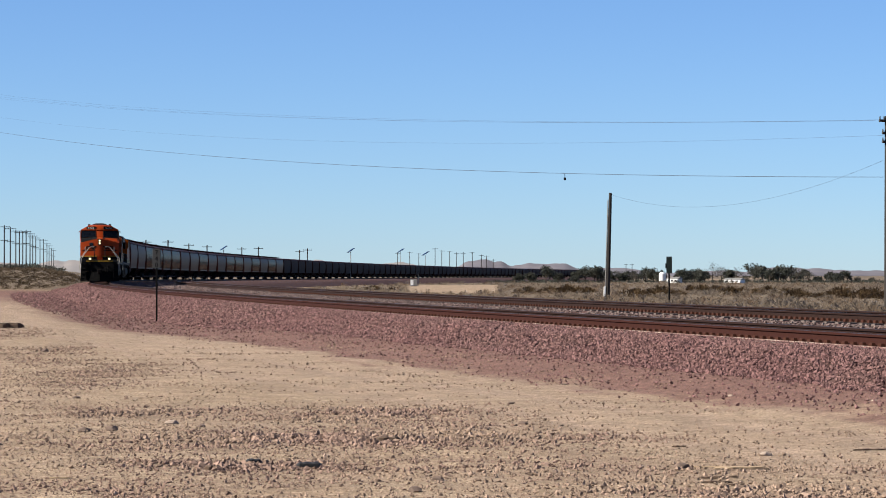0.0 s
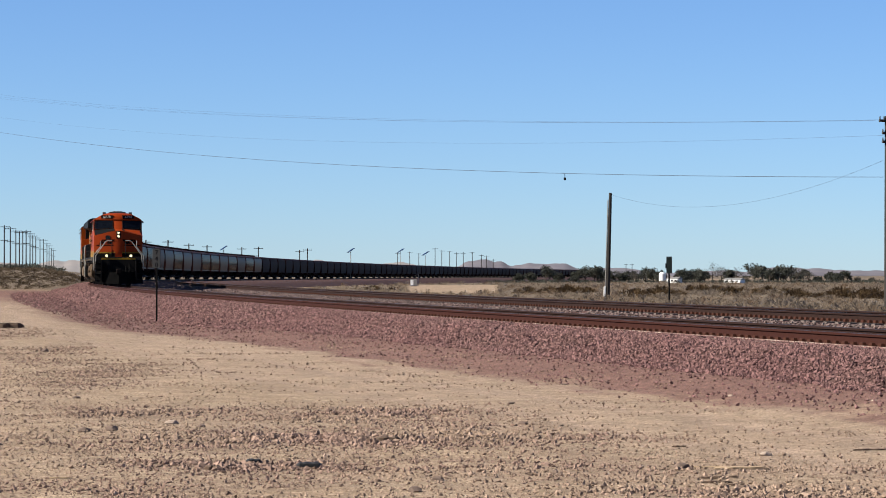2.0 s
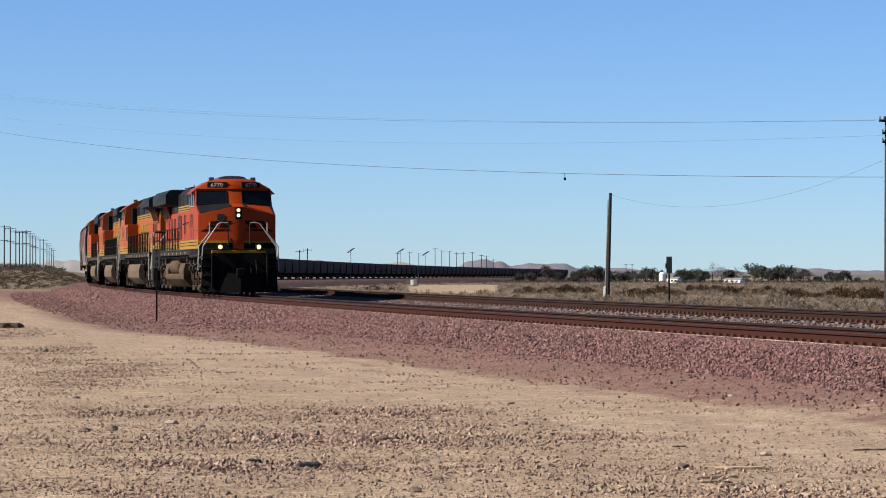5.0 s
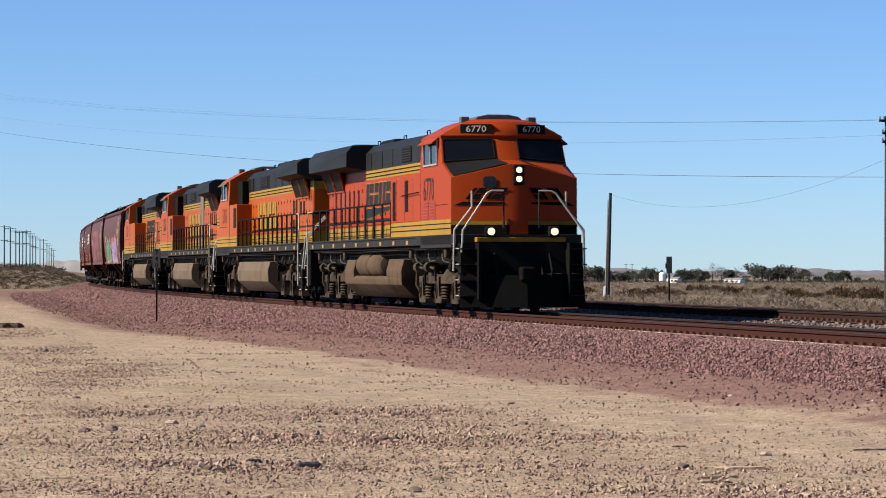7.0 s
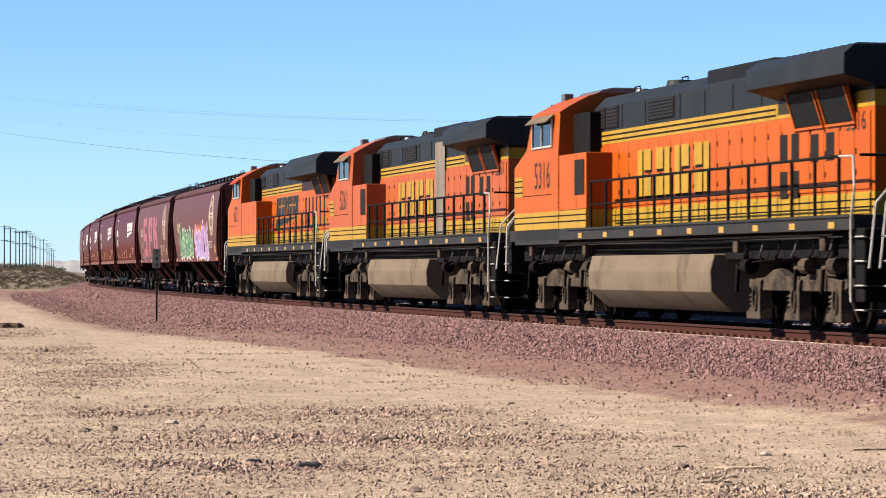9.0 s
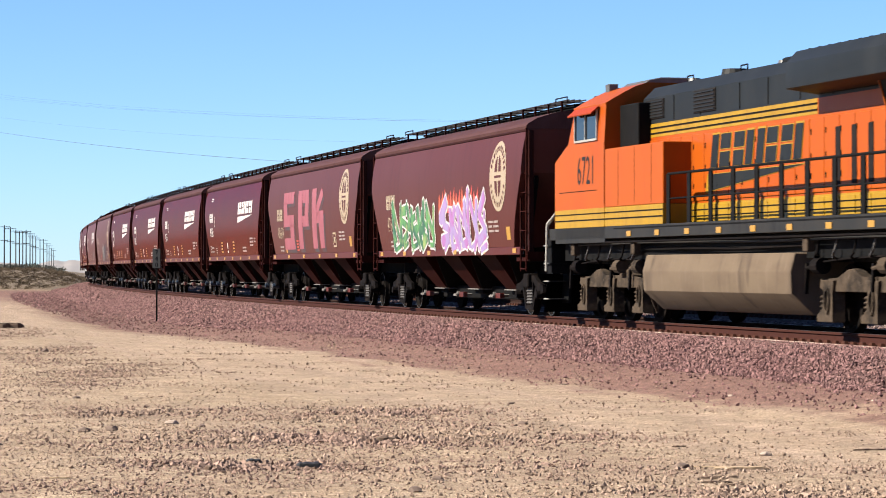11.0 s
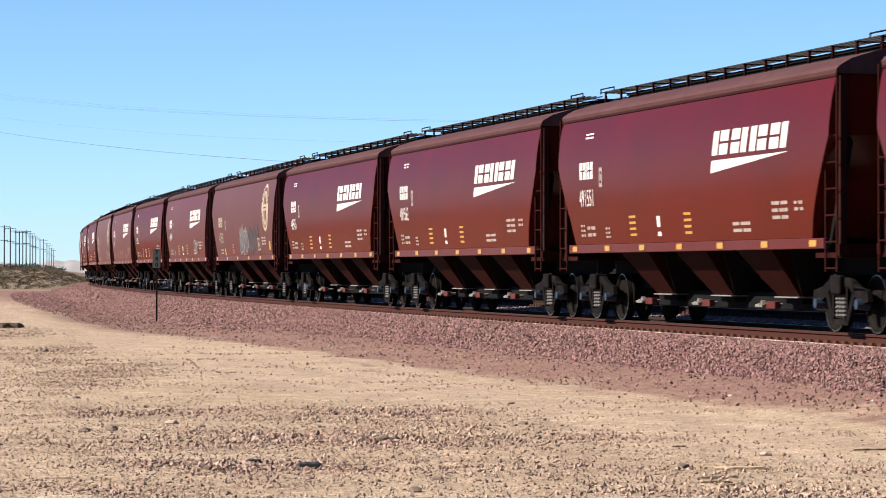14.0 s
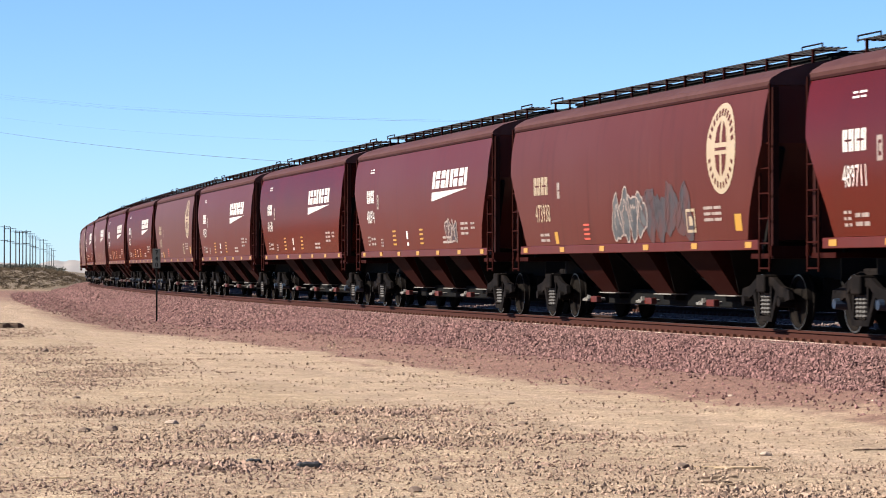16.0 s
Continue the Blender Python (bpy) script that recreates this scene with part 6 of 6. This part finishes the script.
pole(12.45, 229.0, 8.1, 0.17, 1.6, (), "dark leaning wooden pole with white conduit", conduit=True)
FAR_END = 340.0


def end_at(px, py):
    """Where a wire leaves for its next pole, well beyond."""
    return (px * FAR_END, FAR_END, EYE + py * FAR_END)


WIRE_A, WIRE_B, WIRE_SAG = Vector((23.0, 158, 5.82)), Vector(end_at(-0.165, 0.0485)), 1.5
wire(WIRE_A, WIRE_B, WIRE_SAG, 0.016, "dark overhead wire with a small weight")
for dx, dz, sag, e in ((-0.45, 8.75, 1.25, 0.0602), (0.1, 8.8, 1.3, 0.0595), (0.45, 8.85, 1.25, 0.0588)):
    wire((23.0 + dx, 158 + dx, dz), end_at(-0.165, e), sag, 0.005, "faint thin overhead wire")
wire((23.0, 158, 8.0), end_at(-0.165, 0.0532), 1.7, 0.005, "faint thin overhead wire")
wire((12.75, 229, -1.29 + 7.95), (23.0, 158, 6.7), 1.6, 0.007, "thin sagging wire between two poles")
hang = min((i / 400 for i in range(401)), key=lambda q: abs(WIRE_A.lerp(WIRE_B, q).x / WIRE_A.lerp(WIRE_B, q).y - 0.04))
spot = WIRE_A.lerp(WIRE_B, hang) - Vector((0, 0, WIRE_SAG * 4 * hang * (1 - hang)))
bm = nb()
rod(bm, spot - Vector((0, 0, 0.28)), spot, 0.02, 6)
rod(bm, spot - Vector((0, 0, 0.42)), spot - Vector((0, 0, 0.26)), 0.07, 8)
tagged(part("wire_weight", bm, M["dark"]), "small dark weight hung on the wire", "weight")


# pole lines far behind the train and on the rise
def far_line():
    rows = [(-98.2, 53), (-90.9, 53), (-84, 47), (-78, 44), (-66.5, 40), (-61, 41), (-47.4, 35), (-44.8, 38), (-15, 31), (-11, 32), (-8, 30), (-2.6, 39), (-0.4, 35), (2.2, 34), (4.5, 31), (6.7, 31), (9.7, 32), (12.7, 27), (14.4, 25), (16.6, 19), (60.5, 11), (62.5, 11)]
    for b, k in rows:
        y = 47660 / (k + 15.5) if b < -20 or b > 50 else 1480.0
        x = b * 0.001 * y
        tall = EYE + k * y / 5355 - float(ground_z(x, y))
        pole(x, y, tall, 0.2, 0, ((0.5, 1.3, 0.2),), "distant wooden utility pole with crossarm", "far pole line")
    left = [(-145, 85), (-143, 81), (-141.2, 76), (-140, 73), (-138.9, 73), (-137.8, 75), (-136.5, 70), (-135.6, 65), (-134.6, 61), (-133.2, 57), (-132, 57), (-130.9, 50), (-130.2, 46), (-129.4, 41), (-128.7, 38)]
    for b, k in left:
        y = 60500 / k
        x = b * 0.001 * y
        pole(x, y, 10.5, 0.17, 0, ((0.4, 1.4, 0.3), (3.6, 0.9, 0.3)), "distant wooden utility pole with two crossarms", "pole line on the rise")


far_line()


def solar_mast(x, y, height, size):
    z = float(ground_z(x, y))
    t = thing("solar_mast", "steel mast with a tilted dark solar panel", "solar panel", "solar masts")
    t.matrix_basis = pose(x, y, z, 0, 0, 20)
    part("mast", rod(nb(), (0, 0, -0.2), (0, 0, height), 0.09, 8), M["galv"], t)
    bm = nb()
    prism(bm, [(-size, height - 0.2), (size, height + size * 1.1), (size, height + size * 1.1 + 0.1), (-size, height - 0.1)], -size, size, "y")
    part("panel", bm, M["solar"], t, "dark solar panel")
    return t


for b, k in ((-30.5, 38), (-14, 35), (-5.8, 30), (-72.5, 43)):
    y = 44000 / (k + 15.5) if b < -20 else 1380.0
    solar_mast(b * 0.001 * y, y, EYE + k * y / 5355 - float(ground_z(b * 0.001 * y, y)) - 1, 0.9 * y / 850)


def signal_case(x, y):
    z = float(ground_z(x, y))
    t = thing("equipment_cabinet", "pale grey lineside cabinet with tilted solar panel", "cabinet")
    t.matrix_basis = pose(x, y, z)
    part("case", box(nb(), -0.95, 0.55, -0.5, 0.5, 0.1, 1.45, 0.05), M["galv"], t)
    part("door", box(nb(), -0.85, -0.25, -0.53, -0.5, 0.2, 1.3, 0.01), M["white"], t)
    part("plinth", box(nb(), -1.05, 0.65, -0.6, 0.6, -0.3, 0.1), M["tie"], t)
    part("mast", rod(nb(), (0.75, 0, -0.2), (0.75, 0, 2.6), 0.07, 8), M["galv"], t)
    bm = nb()
    prism(bm, [(-0.1, 1.9), (0.9, 3.1), (0.85, 3.2), (-0.15, 2.0)], -0.7, 0.7, "y")
    part("panel", bm, M["solar"], t, "tilted solar panel")
    return t


signal_case(-6.0, 640.0)


def milepost(x, y, z):
    t = thing("milepost", "slim dark steel post with a weathered number plate", "sign post")
    t.matrix_basis = pose(x, y, z, 0, 0, -5)
    part("post", box(nb(), -0.035, 0.035, -0.02, 0.02, -0.4, 2.42, 0.006), M["dark"], t)
    plate = part("plate", box(nb(), -0.15, 0.15, -0.035, -0.02, 1.72, 2.44, 0.01), M["signgrey"], t, "weathered grey plate")
    for k, ch in enumerate("740"):
        bm = text_outline(ch, 0.17)
        for v in bm.verts:
            v.co = Vector((v.co.x - 0.06, -0.04, v.co.z + 2.22 - k * 0.23))
        part("digit", bm, M["black"], plate)
    return t


milepost(-10.6, 112.0, -0.68)


def line_signal(x, y):
    z = float(ground_z(x, y))
    t = thing("sign_post", "dark steel post with a tall dark board, seen from behind", "sign post")
    t.matrix_basis = pose(x, y, z)
    part("post", rod(nb(), (0, 0, -0.3), (0, 0, 3.05), 0.055, 8), M["black"], t)
    part("board", box(nb(), -0.19, 0.19, -0.09, -0.06, 1.95, 3.08, 0.015), M["signdark"], t)
    bm = nb()
    box(bm, -0.19, 0.19, -0.055, -0.05, 1.95, 3.08)
    box(bm, -0.26, -0.19, -0.1, -0.04, 2.3, 2.62)
    part("bracket", bm, M["dark"], t)
    return t


line_signal(15.1, 202.0)


# ---- scrub
def bushes(name, places, sizes, material, seed, label, blades=60):
    """Many low desert bushes as one mesh: each a fan of thin twigs and small leaves."""
    rng = np.random.default_rng(seed)
    n = len(places)
    th, up = rng.uniform(0, 2 * np.pi, (n, blades)), np.arccos(rng.uniform(0.05, 1, (n, blades)))
    ln = rng.uniform(0.45, 1.0, (n, blades))
    d = np.stack([np.sin(up) * np.cos(th) * 1.25, np.sin(up) * np.sin(th) * 1.25, np.cos(up)], -1)
    tip = d * ln[..., None]
    root = tip * rng.uniform(0.4, 0.85, (n, blades, 1))
    side = np.stack([-np.sin(th), np.cos(th), rng.uniform(-0.5, 0.5, (n, blades))], -1) * rng.uniform(0.03, 0.08, (n, blades, 1))
    v = np.stack([root - side * 0.6, root + side * 0.6, tip + side, tip - side], 2)
    v = v * np.asarray(sizes)[:, None, None, None] * np.array([1, 1, 0.8]) + np.asarray(places)[:, None, None]
    v = v.reshape(-1, 3)
    q = len(v) // 4
    me = bpy.data.meshes.new(name)
    me.vertices.add(len(v))
    me.vertices.foreach_set("co", v.reshape(-1))
    me.loops.add(4 * q)
    me.loops.foreach_set("vertex_index", np.arange(4 * q, dtype=np.int32))
    me.polygons.add(q)
    me.polygons.foreach_set("loop_start", np.arange(0, 4 * q, 4, dtype=np.int32))
    me.update(calc_edges=True)
    me.materials.append(material)
    return tagged(new(name, me), label, "scrub", kind="stuff")


def scrubland():
    rng = np.random.default_rng(21)
    n = 9000
    y = 120 * (1000 / 120) ** rng.uniform(0, 1, n)
    x = y * rng.uniform(-0.15, 0.155, n)
    lat = off_track(x, y)
    y2 = fnoise(x, y, 40, 9)
    keep = (lat < D2 - 9) & (y2 + rng.uniform(-0.5, 0.5, n) > -0.25) & ~((x / y > -0.012) & (x / y < 0.018) & (y > 324) & (y < 747))
    x, y = x[keep], y[keep]
    size = (0.22 + 0.8 * rng.uniform(0, 1, len(x)) ** 3) * (0.8 + 0.7 * smooth(300, 900, y)) * (1 + 0.5 * np.clip(fnoise(x, y, 15, 31), -0.5, 1))
    bushes("scrub", np.stack([x, y, ground_z(x, y)], -1), size, M["scrub"], 2, "dry grey-brown desert scrub on the flat")
    n = 1900
    y = rng.uniform(262, 700, n)
    x = y * rng.uniform(-0.16, -0.095, n)
    keep = off_track(x, y) > 5
    x, y = x[keep], y[keep]
    size = rng.uniform(0.2, 0.6, len(x)) * (1 + 0.4 * smooth(350, 600, y)) * (1 + 0.8 * np.clip(fnoise(x, y, 22, 35), -0.6, 1))
    bushes("scrub", np.stack([x, y, ground_z(x, y)], -1), size, M["rise_scrub"], 3, "dry grey-brown desert scrub on a low rise")


scrubland()


def creosote_bushes():
    """A few taller brown bushes among the low scrub."""
    rng = np.random.default_rng(55)
    spots = [(0.0635, 262, 1.5), (0.069, 270, 1.2), (0.0605, 275, 1.0), (0.1, 300, 1.1), (0.104, 306, 0.9), (0.122, 262, 1.1), (0.129, 258, 1.3), (0.134, 250, 1.1), (0.141, 262, 1.2), (0.086, 380, 1.2), (0.094, 400, 1.0),
             (0.112, 360, 1.1), (0.03, 330, 1.2), (0.036, 345, 1.4), (0.041, 335, 1.1), (0.047, 350, 1.0), (-0.022, 420, 1.1), (0.117, 245, 0.9), (0.0775, 300, 0.8), (0.146, 240, 0.9)]
    places, sizes = [], []
    for b, y, size in spots:
        for k in range(5):
            x, d = b * y + rng.normal(0, 0.9 * size), y + rng.normal(0, 2.0)
            places.append((x, d, float(ground_z(x, d))))
            sizes.append(size * rng.uniform(0.5, 1.1))
    bushes("tall_scrub", np.array(places), np.array(sizes), M["creosote"], 12, "taller brown desert bushes on the flat", 220)


creosote_bushes()


# ---- trees and buildings far off
def tree(x, y, height, spread, seed, foliage="leaf"):
    rng = np.random.default_rng(seed)
    z = float(ground_z(x, y))
    t = thing("tree", "distant dark green desert tree with uneven crown" if foliage == "leaf" else "distant bare greyish tree", "tree", "trees on the horizon")
    t.matrix_basis = pose(x, y, z)
    bm = nb()
    rod(bm, (0, 0, -0.3), (0, 0, height * 0.5), 0.28, 8, 0.16)
    tips = []
    for k in range(7):
        a = rng.uniform(0, 6.28)
        p = Vector((0, 0, height * rng.uniform(0.2, 0.45)))
        q = Vector((math.cos(a) * spread * rng.uniform(0.4, 0.8), math.sin(a) * spread * rng.uniform(0.4, 0.8), height * rng.uniform(0.35, 0.82)))
        rod(bm, p, q, 0.12, 6, 0.04)
        tips.append(q)
    tips.append(Vector((0, 0, height * 0.85)))
    part("trunk", bm, M["bark"], t)
    v, f = [], []
    for q in tips:
        for k in range(130 if foliage == "leaf" else 40):
            d = Vector(rng.normal(0, 1, 3)).normalized() * rng.uniform(0.2, 1) * spread * 0.55
            c = q + Vector((d.x, d.y, d.z * 0.7))
            a, b = Vector(rng.normal(0, 1, 3)).normalized() * 0.36, Vector(rng.normal(0, 1, 3)).normalized() * (0.3 if foliage == "leaf" else 0.12)
            i = len(v)
            v += [c - a, c + b, c + a, c - b]
            f.append((i, i + 1, i + 2, i + 3))
    me = bpy.data.meshes.new("crown")
    me.from_pydata([tuple(p) for p in v], [], f)
    me.materials.append(M[foliage])
    ob = new("crown", me)
    ob.parent = t
    return t


def horizon_trees():
    rows = [(34, 27, 0), (43, 9, 0), (47, 26, 0), (52, 24, 0), (57, 20, 1), (61, 18, 0), (67, 24, 0), (72, 19, 0), (80, 21, 0), (84, 22, 0), (89, 33, 1), (92, 26, 1), (97, 24, 1), (103, 30, 0), (108, 22, 0), (112.5, 28, 0), (117, 25, 1), (121, 17, 1), (128, 17, 0), (132.5, 18, 0), (25, 14, 0), (29, 16, 0), (50, 26, 0), (54.5, 20, 0), (64, 20, 1), (69.5, 22, 0), (77.5, 14, 0), (82, 20, 0), (86.5, 18, 0), (94.5, 20, 0), (105.5, 27, 0), (110.5, 24, 0), (115, 26, 0), (119, 20, 0), (124, 8, 0), (130.5, 14, 0), (38, 16, 0), (44.5, 18, 0), (59, 14, 0), (100, 12, 1), (137, 9, 1), (142, 7, 1)]
    for i, (b, px, dry) in enumerate(rows):
        y = 1150.0 + 31 * (i % 7)
        h = px * y / 5355 * 1.08
        tree(b * 0.001 * y, y, h, max(h * (0.6 if dry else 0.66), 2.0), 30 + i, "dryleaf" if dry else "leaf")
    rng = np.random.default_rng(77)
    n = 700
    y = rng.uniform(1040, 1500, n)
    x = y * rng.uniform(0.012, 0.155, n)
    bushes("far_shrubs", np.stack([x, y, ground_z(x, y)], -1), rng.uniform(0.8, 2.2, n), M["leaf"], 9, "low dark shrubs along the horizon", 40)


horizon_trees()


def rise_shrubs():
    rng = np.random.default_rng(78)
    n = 90
    y = rng.uniform(700, 1000, n)
    x = y * rng.uniform(-0.15, -0.126, n)
    bushes("far_shrubs", np.stack([x, y, ground_z(x, y)], -1), rng.uniform(1.0, 2.6, n), M["leaf"], 10, "dark shrubs under the far pole line", 40)


rise_shrubs()


def storage_tank(x, y):
    z = float(ground_z(x, y))
    t = thing("storage_tank", "white upright storage tank with domed top", "tank")
    t.matrix_basis = pose(x, y, z)
    part("shell", rod(nb(), (0, 0, -0.2), (0, 0, 3.4), 1.2, 24), M["white"], t)
    part("dome", rod(nb(), (0, 0, 3.4), (0, 0, 4.1), 1.2, 24, 0.5), M["white"], t)
    return t


def shed(x, y, length, height, label):
    z = float(ground_z(x, y))
    t = thing("shed", label, "building", "sheds on the horizon")
    t.matrix_basis = pose(x, y, z, 0, 0, -32)
    part("wall", box(nb(), -length / 2, length / 2, -2, 2, -0.2, height), M["white"], t)
    bm = nb()
    prism(bm, [(-2.2, height), (2.2, height), (0, height + 0.7)], -length / 2 - 0.2, length / 2 + 0.2, "x")
    part("roof", bm, M["galv"], t)
    for k in range(3):
        wx = -length / 2 + length * (k + 0.6) / 3.2
        part("window", box(nb(), wx - 0.4, wx + 0.4, -2.03, -2.0, height * 0.35, height * 0.75), M["glass"], t)
    return t


storage_tank(0.0725 * 1120, 1120)
shed(0.0765 * 1130, 1130, 4.5, 1.6, "small white shed by the storage tank")
shed(0.0963 * 1120, 1120, 6.8, 1.2, "long low white trailer on the flat")


def hills(name, depth, rows, material, label):
    """A far ridge: rows of bearing, half width and height."""
    b = np.arange(-0.24, 0.2401, 0.0012)
    rng = np.random.default_rng(len(rows))
    h = np.zeros_like(b)
    for c, w, top in rows:
        h = np.maximum(h, top * np.exp(-((b - c) / w) ** 2))
    h = h * (1 + np.array([0.28 * noise.noise(Vector((q * 110, depth, 0))) + 0.16 * noise.noise(Vector((q * 330, depth, 5))) for q in b]))
    v, f = [], []
    n = len(b)
    for k, d in enumerate((0, 0, 140, 420)):
        for q, top in zip(b, h):
            v.append((q * depth * (1 + d / depth), depth + d, -10.0 if k == 0 else (-9 + 0.28 * top if k == 1 else (-9 + top if k == 2 else -12))))
    for k in range(3):
        for i in range(n - 1):
            f.append((k * n + i, k * n + i + 1, (k + 1) * n + i + 1, (k + 1) * n + i))
    me = bpy.data.meshes.new(name)
    me.from_pydata(v, [], f)
    me.materials.append(material)
    for p in me.polygons:
        p.use_smooth = True
    return tagged(new(name, me), label, "hills", kind="structure")


# Backdrop ridges, their colours already hazed for distance.
hills("backdrop", 4300, [(0.0135, 0.012, 26), (0.032, 0.016, 21), (0.055, 0.02, 13), (0.113, 0.013, 15), (0.128, 0.02, 11), (0.15, 0.03, 9), (-0.01, 0.02, 13), (0.09, 0.02, 9)], M["hill"], "far violet-brown desert hills with haze in their colour")
hills("backdrop", 4420, [(-0.122, 0.02, 26), (-0.05, 0.03, 25), (-0.085, 0.03, 21), (-0.02, 0.03, 20), (-0.15, 0.02, 22)], M["palehill"], "far pale desert hills with haze in their colour")


# ---- loose things on the dirt
def dirt_z(x, y):
    return float(ground_z(x, y) + noise.noise(Vector((x / 2.2, y / 2.2, 0))) * 0.03 + noise.noise(Vector((x / 0.55, y / 0.55, 3))) * 0.012)


def rock(b, y, size, material="rock", seed=0, flat_=0.6):
    rng = random.Random(seed)
    bm = nb()
    bmesh.ops.create_icosphere(bm, subdivisions=2, radius=size)
    for v in bm.verts:
        k = 1 + 0.35 * noise.noise(v.co / size * 1.3 + Vector((seed, 0, 0))) + rng.uniform(-0.07, 0.07)
        v.co = Vector((v.co.x * k * 1.25, v.co.y * k, max(v.co.z * k * flat_, -size * 0.3)))
    x = b * 0.001 * y
    ob = part("rock", bm, M[material])
    ob.matrix_basis = pose(x, y, dirt_z(x, y) + size * 0.18, 0, 0, seed * 47)
    return tagged(ob, "rough pale rock on the dirt" if material == "palerock" else "rough brown rock on the gravel", "rock", "loose rocks")


for i, (b, y, s_, m_) in enumerate(((-118.5, 33.2, 0.06, "rock"), (-109.5, 33.4, 0.075, "rock"), (-110.2, 53.3, 0.06, "rock"), (-89.5, 35.0, 0.06, "palerock"), (-79.8, 34.2, 0.045, "rock"), (-9.3, 24.2, 0.055, "rock"), (-1.7, 25.5, 0.05, "rock"), (78.5, 27.3, 0.06, "rock"), (95.0, 41.0, 0.04, "palerock"), (142.5, 37.8, 0.042, "palerock"), (26.2, 34.5, 0.05, "rock"), (106.5, 29.0, 0.05, "palerock"), (-131.5, 66.0, 0.08, "rock"), (-121, 42, 0.05, "rock"), (40, 46, 0.05, "rock"), (22.5, 39.8, 0.04, "rock"))):
    rock(b, y, s_, m_, i + 1)


def litter(name, b, y, length, width, thick, turn, material, label, category, wave=0.0):
    x = b * 0.001 * y
    rings = []
    for k in range(9):
        q = -length / 2 + length * k / 8
        d, f = wave * math.sin(k * 1.9), (0.55 if k in (0, 8) else 1.0)
        top = thick * f * (1 - 0.2 * ((k * 7) % 3) / 2)
        rings.append([(q, d - width / 2 * f, 0), (q, d - width / 2 * f, top * 0.7), (q, d - width * 0.3 * f, top), (q, d + width * 0.3 * f, top), (q, d + width / 2 * f, top * 0.7), (q, d + width / 2 * f, 0)])
    bm = loft(nb(), rings)
    ob = part(name, bm, M[material])
    ob.matrix_basis = pose(x, y, dirt_z(x, y) + 0.004, 0, 0, turn)
    return tagged(ob, label, category, "litter on the dirt")


litter("rubber_strip", -44.2, 27.5, 0.23, 0.16, 0.045, 2, "rubber", "black strip of tyre rubber on the dirt", "rubber scrap")
litter("rubber_strip", -62.5, 28.0, 0.14, 0.12, 0.035, 10, "rubber", "black scrap of tyre rubber on the dirt", "rubber scrap")
litter("wood_scrap", -18.0, 31.6, 0.25, 0.09, 0.045, 12, "twig", "dark broken piece of wood on the gravel", "wood scrap", 0.01)
litter("wood_scrap", -76.0, 26.9, 0.15, 0.08, 0.04, 5, "twig", "dark broken piece of wood on the gravel", "wood scrap", 0.01)
litter("lath", 98.5, 27.2, 0.5, 0.05, 0.022, 8, "lath", "pale splintered wooden lath on the dirt", "wood scrap", 0.006)
litter("lath", 88.0, 27.4, 0.35, 0.03, 0.012, -6, "lath", "pale splintered wooden lath on the dirt", "wood scrap", 0.004)
litter("lath", -126.5, 25.6, 0.22, 0.03, 0.012, 4, "lath", "pale splintered wooden lath on the dirt", "wood scrap", 0.004)
for b, y, l, a in ((89, 25.5, 0.2, 5), (93.5, 25.7, 0.22, -8), (97, 24.8, 0.16, 10), (90.5, 25.1, 0.26, 2), (141, 29.6, 0.34, 8), (78, 30.2, 0.14, 0)):
    litter("twig", b, y, l, 0.022, 0.018, a, "twig", "dry brown twig lying on the dirt", "twig", 0.006)
for b, y, l, a in ((-145.5, 92, 1.0, 8), (-144.3, 92.6, 0.8, -25), (-143.2, 91.5, 0.9, 20), (-144.8, 93.2, 0.7, 60)):
    litter("dead_branch", b, y, l, 0.09, 0.16, a, "twig", "dry dead branch lying in a heap of brush", "branch", 0.05)


# ---- the train's run
LOCO, WAGON = 22.3, 17.82
ODD = [0.61, 0.46, -0.41, -0.65, -0.72, -0.49, 0.43, 0.15, -0.19, 0.22, 0.19, 0.04]


def head_at(t):
    """Place of the train's front coupler along the track at t seconds."""
    return 233.69 - 24.601 * t + 0.0781 * t * t - 0.00309 * t ** 3


def on_track(u, half, turned):
    a, b = track(u - half), track(u + half)
    f = a - b
    if turned:
        f = -f
    c = (a + b) / 2
    return pose(c[0], c[1], c[2], 0, -math.degrees(math.asin(f[2] / np.linalg.norm(f))), math.degrees(math.atan2(f[1], f[0])))


def motions():
    back = 0.0
    for i, ob in enumerate(locos):
        u = back + LOCO / 2
        walk(ob, [(t, on_track(head_at(t) + u, 6.9, i > 0)) for t in np.arange(0, 16.01, 0.5)])
        back += LOCO
    for i, ob in enumerate(wagons):
        size = WAGON + (ODD[i] if i < len(ODD) else 0)
        u = back + size / 2
        step = 0.5 if i < 26 else 1.0
        walk(ob, [(t, on_track(head_at(t) + u, 6.2, False)) for t in np.arange(0, 16.01, step)])
        back += size


motions()
